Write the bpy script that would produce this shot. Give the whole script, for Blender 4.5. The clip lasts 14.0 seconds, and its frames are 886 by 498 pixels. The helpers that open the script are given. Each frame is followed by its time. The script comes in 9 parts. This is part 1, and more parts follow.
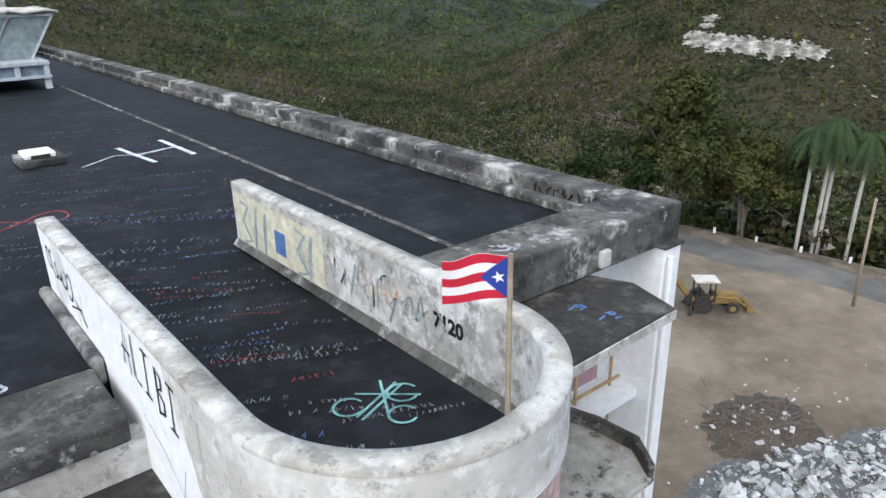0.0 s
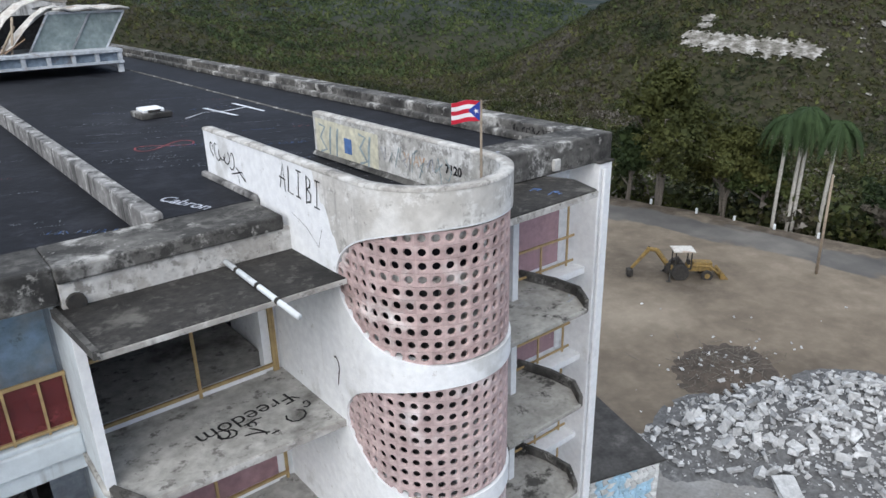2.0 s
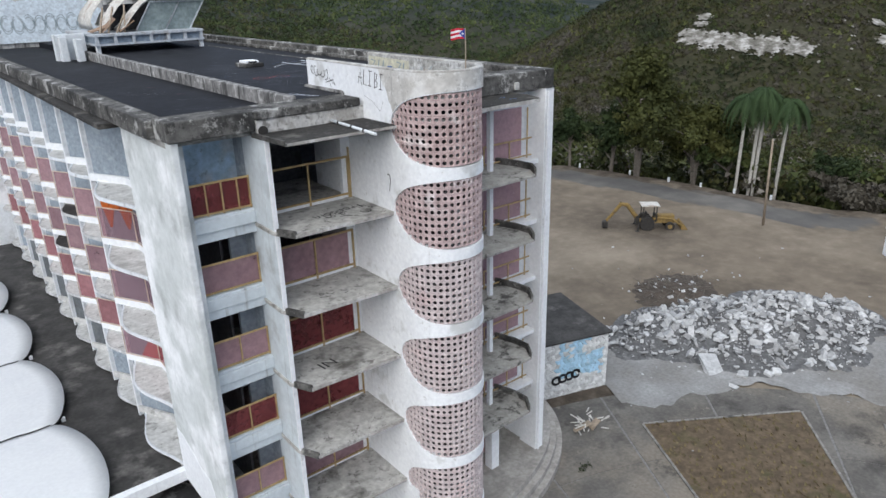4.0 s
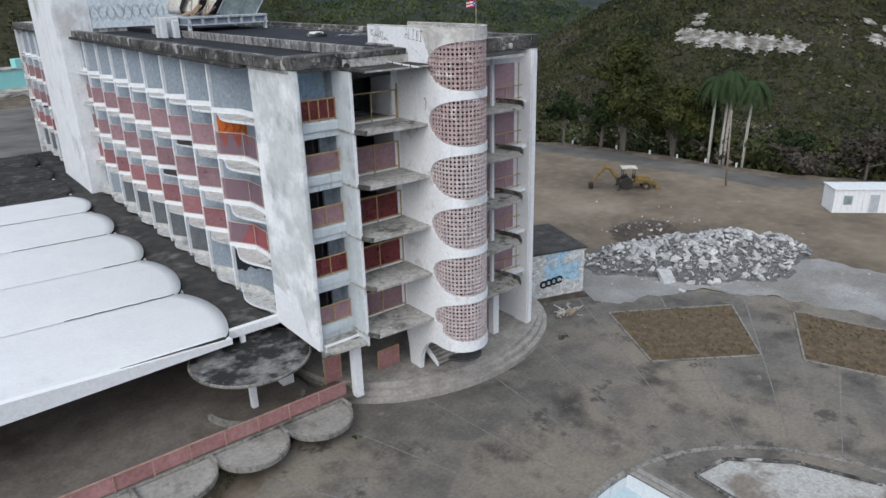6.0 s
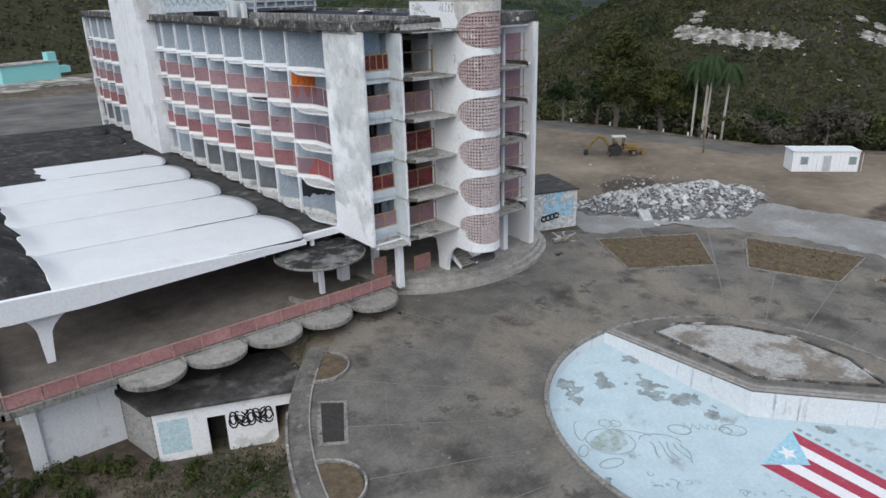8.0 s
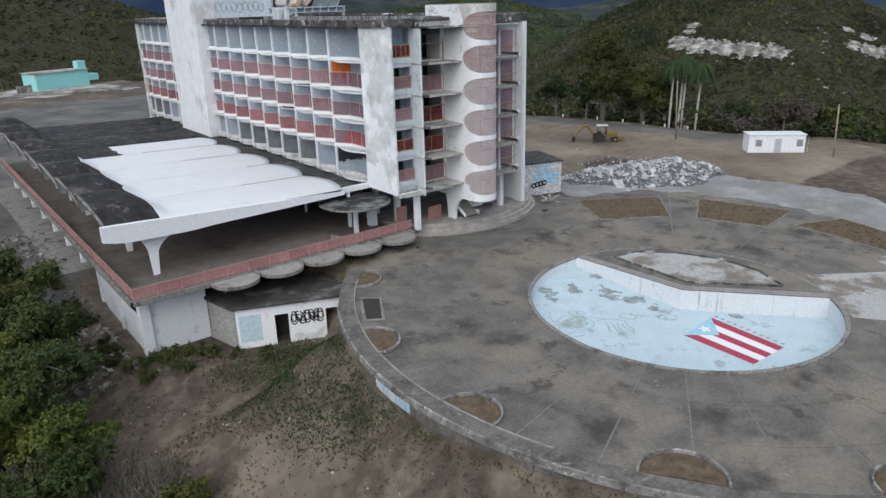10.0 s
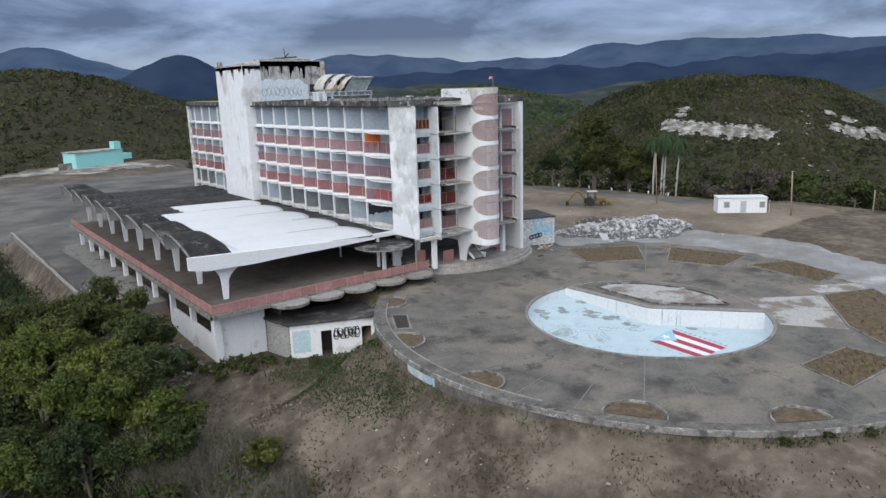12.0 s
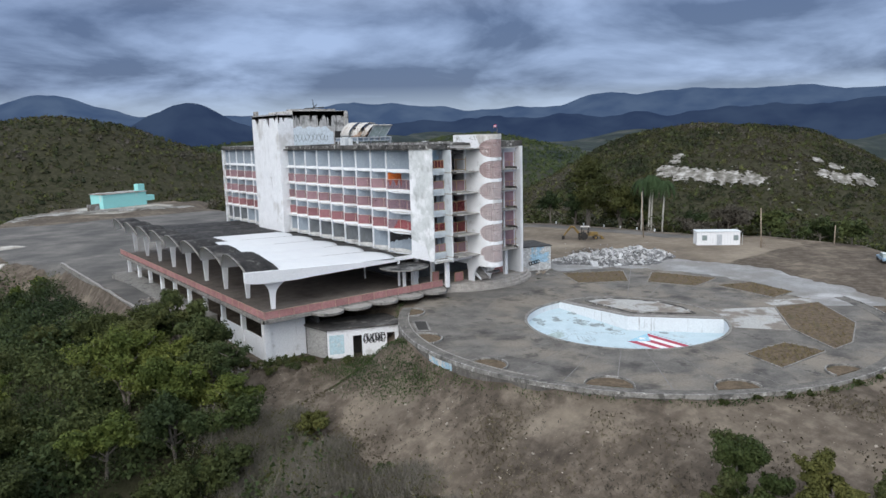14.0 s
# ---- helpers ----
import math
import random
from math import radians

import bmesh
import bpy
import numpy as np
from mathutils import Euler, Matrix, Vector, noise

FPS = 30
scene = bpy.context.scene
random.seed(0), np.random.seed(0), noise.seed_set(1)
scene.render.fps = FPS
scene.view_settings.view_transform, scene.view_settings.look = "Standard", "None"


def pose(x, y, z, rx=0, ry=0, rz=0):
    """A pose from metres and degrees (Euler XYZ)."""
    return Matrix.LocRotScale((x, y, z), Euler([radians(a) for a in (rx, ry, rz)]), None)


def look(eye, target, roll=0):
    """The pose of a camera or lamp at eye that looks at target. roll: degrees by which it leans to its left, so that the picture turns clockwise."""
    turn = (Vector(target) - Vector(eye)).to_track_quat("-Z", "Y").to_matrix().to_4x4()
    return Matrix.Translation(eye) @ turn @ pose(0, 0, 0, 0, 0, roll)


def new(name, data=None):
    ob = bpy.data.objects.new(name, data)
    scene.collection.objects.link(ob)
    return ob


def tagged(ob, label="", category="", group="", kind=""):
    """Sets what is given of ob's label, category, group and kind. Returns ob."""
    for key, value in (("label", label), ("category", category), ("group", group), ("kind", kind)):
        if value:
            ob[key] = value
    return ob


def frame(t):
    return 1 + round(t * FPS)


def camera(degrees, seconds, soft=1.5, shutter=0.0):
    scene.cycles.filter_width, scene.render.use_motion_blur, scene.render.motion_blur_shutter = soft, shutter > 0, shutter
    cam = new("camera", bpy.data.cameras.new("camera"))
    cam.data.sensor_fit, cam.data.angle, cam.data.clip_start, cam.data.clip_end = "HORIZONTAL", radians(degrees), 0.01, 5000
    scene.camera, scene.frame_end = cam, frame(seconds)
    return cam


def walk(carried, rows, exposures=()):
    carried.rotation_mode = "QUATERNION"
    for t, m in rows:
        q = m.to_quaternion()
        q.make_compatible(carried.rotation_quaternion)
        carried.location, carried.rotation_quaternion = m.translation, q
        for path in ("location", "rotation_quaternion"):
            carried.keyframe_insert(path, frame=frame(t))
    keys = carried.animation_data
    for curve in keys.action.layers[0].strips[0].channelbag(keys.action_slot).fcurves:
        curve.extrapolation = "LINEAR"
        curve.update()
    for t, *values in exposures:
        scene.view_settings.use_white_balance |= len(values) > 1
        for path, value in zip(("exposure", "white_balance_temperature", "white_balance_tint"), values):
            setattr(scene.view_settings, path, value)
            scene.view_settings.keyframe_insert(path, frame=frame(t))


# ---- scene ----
cam = camera(65.0, 14.0)
METRES, EYE, TILT, LEAN, TURN = 100.0, 27.0, 1.77, 0.56, -39.5
ROWS = [
    (0.0, 0.0, 0.0, 0.0, -0.18, -22.94, 0.42),
    (0.5, -0.0008, -0.0094, 0.0021, -0.14, -22.93, 0.48),
    (1.0, -0.0012, -0.0245, 0.0021, -0.11, -22.92, 0.47),
    (1.5, -0.0016, -0.046, 0.0023, -0.05, -22.89, 0.54),
    (2.0, -0.0013, -0.0717, 0.0023, -0.01, -22.86, 0.57),
    (2.5, -0.001, -0.1007, 0.002, 0.05, -22.84, 0.56),
    (3.0, -0.0008, -0.1332, 0.0023, 0.12, -22.83, 0.62),
    (5.5, -0.0055, -0.316, 0.0006, 0.52, -22.57, 0.86),
    (6.0, -0.0083, -0.3539, -0.0001, 0.61, -22.55, 0.85),
    (6.5, -0.0121, -0.3918, -0.0017, 0.67, -22.51, 0.87),
    (7.0, -0.017, -0.4296, -0.0029, 0.71, -22.53, 0.89),
    (7.5, -0.0212, -0.467, -0.0049, 0.79, -22.51, 0.91),
    (8.0, -0.0236, -0.5056, -0.0061, 0.86, -22.5, 0.87),
    (8.5, -0.0259, -0.5463, -0.0074, 0.91, -22.48, 0.89),
    (11.0, -0.0284, -0.7602, -0.0071, 1.3, -18.87, 1.18),
    (11.5, -0.0311, -0.8004, -0.0065, 1.37, -16.82, 1.18),
    (12.0, -0.0339, -0.8405, -0.0058, 1.45, -14.82, 1.15),
    (12.5, -0.0366, -0.88, -0.0051, 1.5, -13.05, 1.08),
    (13.0, -0.0393, -0.9191, -0.0044, 1.54, -11.49, 1.01),
    (13.5, -0.0422, -0.9588, -0.0037, 1.58, -11.05, 0.99),
    (14.0, -0.0448, -0.9978, -0.0026, 1.63, -11.04, 0.99),
]
walk(cam, [(t, pose(0, 0, EYE, TILT, LEAN, TURN) @ pose(METRES * x, METRES * y, METRES * z, 90 + pitch, roll, yaw)) for t, x, y, z, yaw, pitch, roll in ROWS],
     exposures=[(0.0, 0.3), (1.0, 0.14), (1.5, 0.08), (3.0, 0.02), (5.5, -0.24), (8.5, -0.33), (11.0, -0.25), (14.0, -0.08)])

# ---- world and light ----
world = bpy.data.worlds.new("overcast_sky")
scene.world = world
world.use_nodes = True
wt = world.node_tree
wt.nodes.clear()
w_out = wt.nodes.new("ShaderNodeOutputWorld")
w_bg = wt.nodes.new("ShaderNodeBackground")
w_sky = wt.nodes.new("ShaderNodeTexSky")
w_sky.sky_type = "NISHITA"
w_sky.sun_disc = False
w_sky.sun_elevation = radians(35)
w_sky.sun_rotation = radians(237)
w_scale = wt.nodes.new("ShaderNodeVectorMath")
w_scale.operation = "SCALE"
w_scale.inputs["Scale"].default_value = 0.10
w_co = wt.nodes.new("ShaderNodeTexCoord")
w_sep = wt.nodes.new("ShaderNodeSeparateXYZ")
wt.links.new(w_co.outputs["Generated"], w_sep.inputs[0])
# clouds lie on a flat deck: project the direction onto it
w_den = wt.nodes.new("ShaderNodeMath")
w_den.operation = "ADD"
w_den.inputs[1].default_value = 0.20
w_abs = wt.nodes.new("ShaderNodeMath")
w_abs.operation = "ABSOLUTE"
wt.links.new(w_sep.outputs["Z"], w_abs.inputs[0])
wt.links.new(w_abs.outputs[0], w_den.inputs[0])
w_px = wt.nodes.new("ShaderNodeMath")
w_px.operation = "DIVIDE"
w_py = wt.nodes.new("ShaderNodeMath")
w_py.operation = "DIVIDE"
for a, o in ((w_px, "X"), (w_py, "Y")):
    wt.links.new(w_sep.outputs[o], a.inputs[0])
    wt.links.new(w_den.outputs[0], a.inputs[1])
w_comb = wt.nodes.new("ShaderNodeCombineXYZ")
wt.links.new(w_px.outputs[0], w_comb.inputs["X"])
wt.links.new(w_py.outputs[0], w_comb.inputs["Y"])
w_noise = wt.nodes.new("ShaderNodeTexNoise")
w_noise.inputs["Scale"].default_value = 1.15
w_noise.inputs["Detail"].default_value = 7.0
w_noise.inputs["Roughness"].default_value = 0.56
w_noise.inputs["Distortion"].default_value = 0.3
wt.links.new(w_comb.outputs[0], w_noise.inputs["Vector"])
w_ramp = wt.nodes.new("ShaderNodeValToRGB")
w_ramp.color_ramp.elements[0].position = 0.40
w_ramp.color_ramp.elements[0].color = (0.098, 0.148, 0.29, 1)
w_ramp.color_ramp.elements[1].position = 0.65
w_ramp.color_ramp.elements[1].color = (0.41, 0.545, 0.84, 1)
wt.links.new(w_noise.outputs["Fac"], w_ramp.inputs[0])
# overcast skies are several times brighter overhead than low down
w_zen = wt.nodes.new("ShaderNodeMapRange")
w_zen.inputs["From Min"].default_value = 0.16
w_zen.inputs["From Max"].default_value = 0.75
w_zen.inputs["To Min"].default_value = 0.0
w_zen.inputs["To Max"].default_value = 1.0
wt.links.new(w_sep.outputs["Z"], w_zen.inputs["Value"])
w_mul = wt.nodes.new("ShaderNodeMix")
w_mul.data_type = "RGBA"
wt.links.new(w_zen.outputs[0], w_mul.inputs["Factor"])
wt.links.new(w_ramp.outputs[0], w_mul.inputs["A"])
w_mul.inputs["B"].default_value = (1.17, 1.27, 1.40, 1)
# a paler gap between the cloud deck and the hills
w_gap = wt.nodes.new("ShaderNodeMapRange")
w_gap.inputs["From Min"].default_value = 0.02
w_gap.inputs["From Max"].default_value = 0.07
w_gap.inputs["To Min"].default_value = 0.9
w_gap.inputs["To Max"].default_value = 0.0
wt.links.new(w_sep.outputs["Z"], w_gap.inputs["Value"])
w_mix = wt.nodes.new("ShaderNodeMix")
w_mix.data_type = "RGBA"
wt.links.new(w_gap.outputs[0], w_mix.inputs["Factor"])
wt.links.new(w_mul.outputs["Result"], w_mix.inputs["A"])
w_mix.inputs["B"].default_value = (0.54, 0.67, 0.85, 1)
w_cover = wt.nodes.new("ShaderNodeMix")
w_cover.data_type = "RGBA"
w_cover.inputs["Factor"].default_value = 0.88
wt.links.new(w_sky.outputs[0], w_scale.inputs[0])
wt.links.new(w_scale.outputs[0], w_cover.inputs["A"])
wt.links.new(w_mix.outputs["Result"], w_cover.inputs["B"])
wt.links.new(w_cover.outputs["Result"], w_bg.inputs["Color"])
wt.links.new(w_bg.outputs[0], w_out.inputs["Surface"])

sun = new("sun", bpy.data.lights.new("sun", "SUN"))
sun.data.energy = 2.4
sun.data.angle = radians(60)
sun.data.color = (1.0, 0.965, 0.92)
sun.matrix_world = look((-95, -62, 78), (0, 0, 0))


# ---- materials ----
def rgba(c):
    return (c[0], c[1], c[2], 1.0)


def surface(name, base, second=None, rough=0.85, grain=6.0, stain=None, stain_scale=0.35, stain_amount=0.5,
            streak=None, streak_amount=0.0, patch=None, patch_scale=0.12, patch_amount=0.5, patch_soft=0.02, bump=0.25, bump_scale=14.0, metal=0.0, pieces=0.0, spec=0.3, islands=0.0, speckle=0.2, chips=()):
    """A weathered surface: fine grain, broad stains, runs of dirt down upright faces, worn patches, fine relief."""
    m = bpy.data.materials.new(name)
    m.use_nodes = True
    nt = m.node_tree
    bsdf = nt.nodes["Principled BSDF"]
    bsdf.inputs["Roughness"].default_value = rough
    bsdf.inputs["Metallic"].default_value = metal
    bsdf.inputs["Specular IOR Level"].default_value = spec
    geo = nt.nodes.new("ShaderNodeNewGeometry")
    pos = geo.outputs["Position"]

    def tex(scale, detail=5.0, squash=None, rougher=0.6):
        n = nt.nodes.new("ShaderNodeTexNoise")
        n.inputs["Scale"].default_value = scale
        n.inputs["Detail"].default_value = detail
        n.inputs["Roughness"].default_value = rougher
        if squash:
            v = nt.nodes.new("ShaderNodeVectorMath")
            v.operation = "MULTIPLY"
            v.inputs[1].default_value = squash
            nt.links.new(pos, v.inputs[0])
            nt.links.new(v.outputs[0], n.inputs["Vector"])
        else:
            nt.links.new(pos, n.inputs["Vector"])
        return n.outputs["Fac"]

    def span(value, lo, hi, top=1.0):
        r = nt.nodes.new("ShaderNodeMapRange")
        r.interpolation_type = "SMOOTHSTEP"
        r.inputs["From Min"].default_value, r.inputs["From Max"].default_value = lo, hi
        r.inputs["To Max"].default_value = top
        nt.links.new(value, r.inputs["Value"])
        return r.outputs[0]

    def mix(fac, a, b):
        x = nt.nodes.new("ShaderNodeMix")
        x.data_type = "RGBA"
        nt.links.new(fac, x.inputs["Factor"])
        for key, c in (("A", a), ("B", b)):
            if isinstance(c, tuple):
                x.inputs[key].default_value = rgba(c)
            else:
                nt.links.new(c, x.inputs[key])
        return x.outputs["Result"]

    second = second or tuple(0.72 * v for v in base)
    col = mix(span(tex(grain), 0.3, 0.7), second, base)
    if patch:
        col = mix(span(tex(patch_scale, 9.0), 0.64 - patch_soft - 0.25 * patch_amount, 0.64 + patch_soft - 0.25 * patch_amount), col, patch)
    if stain:
        col = mix(span(tex(stain_scale, 7.0), 0.66 - 0.3 * stain_amount, 0.86 - 0.3 * stain_amount, 0.9), col, stain)
    for colour, scale, amount in chips:
        col = mix(span(tex(scale, 12.0, rougher=0.74), 0.60 - 0.25 * amount, 0.68 - 0.25 * amount, 0.85), col, colour)
    if streak:
        col = mix(span(tex(1.0, 6.0, (2.6, 2.6, 0.16)), 0.66 - 0.3 * streak_amount, 0.85 - 0.3 * streak_amount, 0.85), col, streak)
    if pieces or islands:
        info = nt.nodes.new("ShaderNodeObjectInfo") if pieces else geo
        rnd = info.outputs["Random"] if pieces else geo.outputs["Random Per Island"]
        hs = nt.nodes.new("ShaderNodeHueSaturation")
        mr = nt.nodes.new("ShaderNodeMapRange")
        k = pieces or islands
        mr.inputs["To Min"].default_value, mr.inputs["To Max"].default_value = 1 - k, 1 + k
        nt.links.new(rnd, mr.inputs["Value"])
        nt.links.new(mr.outputs[0], hs.inputs["Value"])
        nt.links.new(col, hs.inputs["Color"])
        col = hs.outputs["Color"]
    if speckle:
        hv = nt.nodes.new("ShaderNodeHueSaturation")
        sr = nt.nodes.new("ShaderNodeMapRange")
        sr.inputs["From Min"].default_value, sr.inputs["From Max"].default_value = 0.3, 0.7
        sr.inputs["To Min"].default_value, sr.inputs["To Max"].default_value = 1 - speckle, 1 + speckle
        nt.links.new(tex(4.5, 10.0), sr.inputs["Value"])
        nt.links.new(sr.outputs[0], hv.inputs["Value"])
        nt.links.new(col, hv.inputs["Color"])
        col = hv.outputs["Color"]
    nt.links.new(col, bsdf.inputs["Base Color"])
    if bump:
        b = nt.nodes.new("ShaderNodeBump")
        b.inputs["Strength"].default_value = bump
        b.inputs["Distance"].default_value = 0.04
        nt.links.new(tex(bump_scale, 6.0), b.inputs["Height"])
        nt.links.new(b.outputs[0], bsdf.inputs["Normal"])
    return m


white_wall = surface("worn_white_paint", (0.86, 0.88, 0.90), (0.79, 0.81, 0.84), patch=(0.62, 0.63, 0.63), patch_scale=0.5, patch_amount=0.12, patch_soft=0.05, stain=(0.45, 0.45, 0.44), stain_scale=0.8, stain_amount=0.14, streak=(0.42, 0.42, 0.41), streak_amount=0.14, speckle=0.06, chips=(((0.58, 0.58, 0.575), 2.6, 0.04),))
pier_wall = surface("flaking_grey_paint", (0.66, 0.69, 0.69), (0.54, 0.57, 0.565), grain=0.9, patch=(0.87, 0.885, 0.90), patch_scale=0.36, patch_amount=0.46, patch_soft=0.10, stain=(0.38, 0.40, 0.395), stain_scale=0.5, stain_amount=0.40, streak=(0.45, 0.455, 0.45), streak_amount=0.22, speckle=0.07)
tower_paint = surface("streaked_tower_paint", (0.85, 0.87, 0.895), (0.78, 0.80, 0.825), grain=0.8, patch=(0.58, 0.58, 0.575), patch_scale=0.22, patch_amount=0.22, patch_soft=0.08, stain=(0.42, 0.42, 0.415), stain_scale=0.35, stain_amount=0.26, streak=(0.36, 0.36, 0.355), streak_amount=0.30, speckle=0.08)
house_render = surface("blackened_render", (0.60, 0.60, 0.59), (0.42, 0.415, 0.405), grain=1.2, stain=(0.05, 0.049, 0.048), stain_scale=0.4, stain_amount=0.5, streak=(0.03, 0.03, 0.03), streak_amount=0.5, chips=(((0.55, 0.55, 0.545), 1.2, 0.2),))
clean_white = surface("white_paint", (0.84, 0.86, 0.88), (0.78, 0.80, 0.83), stain=(0.40, 0.39, 0.38), stain_scale=0.9, stain_amount=0.12, streak=(0.30, 0.29, 0.28), streak_amount=0.1, speckle=0.06)
concrete = surface("stained_concrete", (0.40, 0.39, 0.37), (0.27, 0.265, 0.25), stain=(0.055, 0.053, 0.05), stain_scale=0.7, stain_amount=0.52, patch=(0.55, 0.54, 0.52), patch_scale=0.4, patch_amount=0.35, streak=(0.05, 0.048, 0.046), streak_amount=0.45, chips=(((0.55, 0.54, 0.52), 2.5, 0.16), ((0.08, 0.076, 0.07), 2.2, 0.2)))
balcony_con = surface("balcony_concrete", (0.50, 0.495, 0.475), (0.37, 0.365, 0.345), grain=2.5, stain=(0.06, 0.056, 0.05), stain_scale=0.5, stain_amount=0.5, chips=(((0.58, 0.57, 0.55), 2.4, 0.2), ((0.12, 0.114, 0.106), 2.4, 0.24)))
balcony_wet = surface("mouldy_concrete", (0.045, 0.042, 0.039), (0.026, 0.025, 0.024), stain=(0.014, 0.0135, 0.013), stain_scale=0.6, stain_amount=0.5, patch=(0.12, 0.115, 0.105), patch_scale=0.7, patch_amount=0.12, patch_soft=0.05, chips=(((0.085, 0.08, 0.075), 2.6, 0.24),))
mould_slab = surface("mould_blackened_slab", (0.44, 0.43, 0.40), (0.30, 0.29, 0.265), grain=1.4, stain=(0.06, 0.056, 0.05), stain_scale=0.7, stain_amount=0.46, chips=(((0.42, 0.41, 0.39), 1.6, 0.16), ((0.04, 0.038, 0.035), 1.2, 0.3)))
curb_con = surface("weathered_curb", (0.155, 0.150, 0.142), (0.078, 0.076, 0.072), grain=2.6, stain=(0.020, 0.020, 0.020), stain_scale=0.6, stain_amount=0.68, patch=(0.45, 0.445, 0.43), patch_scale=0.9, patch_amount=0.2, patch_soft=0.05, streak=(0.03, 0.029, 0.029), streak_amount=0.28, chips=(((0.36, 0.352, 0.335), 2.4, 0.15), ((0.035, 0.034, 0.033), 1.7, 0.36)))
step_con = surface("streaked_step_edge", (0.34, 0.335, 0.33), (0.18, 0.178, 0.175), grain=2.2, stain=(0.03, 0.03, 0.03), stain_scale=0.7, stain_amount=0.5, streak=(0.02, 0.02, 0.021), streak_amount=0.62, chips=(((0.55, 0.55, 0.54), 2.2, 0.22),))
# bluish stain and chips paint the felt's sheen and glints into the colour
roof_felt = surface("black_roof_felt_with_sheen", (0.0085, 0.009, 0.0125), (0.0045, 0.005, 0.0075), rough=0.6, spec=0.14, grain=0.7, stain=(0.026, 0.028, 0.035), stain_scale=0.3, stain_amount=0.44, bump=0.3, bump_scale=4.0, speckle=0.3, chips=(((0.017, 0.018, 0.024), 1.4, 0.36),))
vault_felt = surface("black_vault_felt", (0.042, 0.040, 0.040), (0.016, 0.016, 0.017), rough=0.85, grain=0.8, stain=(0.12, 0.115, 0.11), stain_scale=0.3, stain_amount=0.42, chips=(((0.13, 0.126, 0.122), 1.1, 0.22),))
low_felt = surface("dirty_low_roof", (0.075, 0.072, 0.07), (0.04, 0.039, 0.038), grain=1.0, stain=(0.21, 0.20, 0.19), stain_scale=0.45, stain_amount=0.4)
membrane = surface("white_membrane", (0.73, 0.75, 0.77), (0.69, 0.71, 0.74), rough=0.6, grain=0.4, stain=(0.52, 0.52, 0.53), stain_scale=0.25, stain_amount=0.12, bump=0.05, speckle=0.05)
bay_blue = surface("bright_blue_plaster", (0.40, 0.56, 0.70), (0.33, 0.47, 0.60), grain=0.9, stain=(0.48, 0.52, 0.53), stain_scale=0.5, stain_amount=0.36, chips=(((0.20, 0.23, 0.26), 1.3, 0.08),))
blue_wall = surface("faded_blue_plaster", (0.30, 0.35, 0.40), (0.24, 0.285, 0.33), stain=(0.25, 0.28, 0.31), stain_scale=0.4, stain_amount=0.3, chips=(((0.36, 0.41, 0.45), 0.4, 0.12),))
fin_paint = surface("pale_fin_paint", (0.76, 0.79, 0.82), (0.65, 0.68, 0.72), stain=(0.27, 0.26, 0.25), stain_scale=0.8, stain_amount=0.25, streak=(0.2, 0.19, 0.18), streak_amount=0.3, speckle=0.08)
fin_blue = surface("pale_bluish_fin_paint", (0.62, 0.68, 0.72), (0.52, 0.57, 0.61), grain=0.9, stain=(0.30, 0.31, 0.31), stain_scale=0.5, stain_amount=0.3, streak=(0.24, 0.24, 0.235), streak_amount=0.26, speckle=0.08)
ledge_con = surface("pale_balcony_slab", (0.62, 0.62, 0.61), (0.50, 0.50, 0.49), grain=1.4, stain=(0.24, 0.235, 0.225), stain_scale=0.5, stain_amount=0.34, chips=(((0.20, 0.195, 0.185), 1.6, 0.16),))
rim_pale = surface("worn_slab_rim", (0.58, 0.59, 0.60), (0.44, 0.445, 0.45), grain=1.8, stain=(0.20, 0.195, 0.19), stain_scale=0.7, stain_amount=0.36, chips=(((0.72, 0.73, 0.74), 1.8, 0.3),))
# puts the shade of bay openings and lobby into a dark grey
grey_room = surface("shade_grey_plaster", (0.15, 0.165, 0.175), (0.11, 0.12, 0.13), grain=0.8, stain=(0.08, 0.085, 0.09), stain_amount=0.4)
clear_panel = surface("clear_mauve_panel", (0.42, 0.30, 0.32), (0.36, 0.25, 0.27), rough=0.4, bump=0)
rose_panel = surface("rose_red_panel", (0.50, 0.285, 0.305), (0.43, 0.23, 0.25), rough=0.55, grain=0.7, stain=(0.30, 0.16, 0.16), stain_scale=0.5, stain_amount=0.4, pieces=0.2)
# interior shade of gutted rooms is put into this wall colour
dark_room = surface("shade_dark_plaster", (0.10, 0.10, 0.105), (0.06, 0.06, 0.064), stain=(0.03, 0.03, 0.03), stain_amount=0.4)
pink_panel = surface("mauve_panel", (0.50, 0.345, 0.37), (0.42, 0.28, 0.305), rough=0.55, grain=0.7, stain=(0.34, 0.22, 0.25), stain_scale=0.5, stain_amount=0.4, pieces=0.18)
red_panel = surface("red_panel", (0.27, 0.075, 0.08), (0.20, 0.055, 0.06), rough=0.55, grain=0.7, stain=(0.24, 0.10, 0.09), stain_scale=0.6, stain_amount=0.35, pieces=0.15)


def see_through(m, tint, amount):
    """Turns a painted panel into clouded tinted acrylic that lets part of the view through."""
    nt = m.node_tree
    out = nt.nodes["Material Output"]
    clear = nt.nodes.new("ShaderNodeBsdfTransparent")
    clear.inputs["Color"].default_value = rgba(tint)
    mixer = nt.nodes.new("ShaderNodeMixShader")
    mixer.inputs[0].default_value = amount
    nt.links.new(nt.nodes["Principled BSDF"].outputs[0], mixer.inputs[1])
    nt.links.new(clear.outputs[0], mixer.inputs[2])
    nt.links.new(mixer.outputs[0], out.inputs["Surface"])


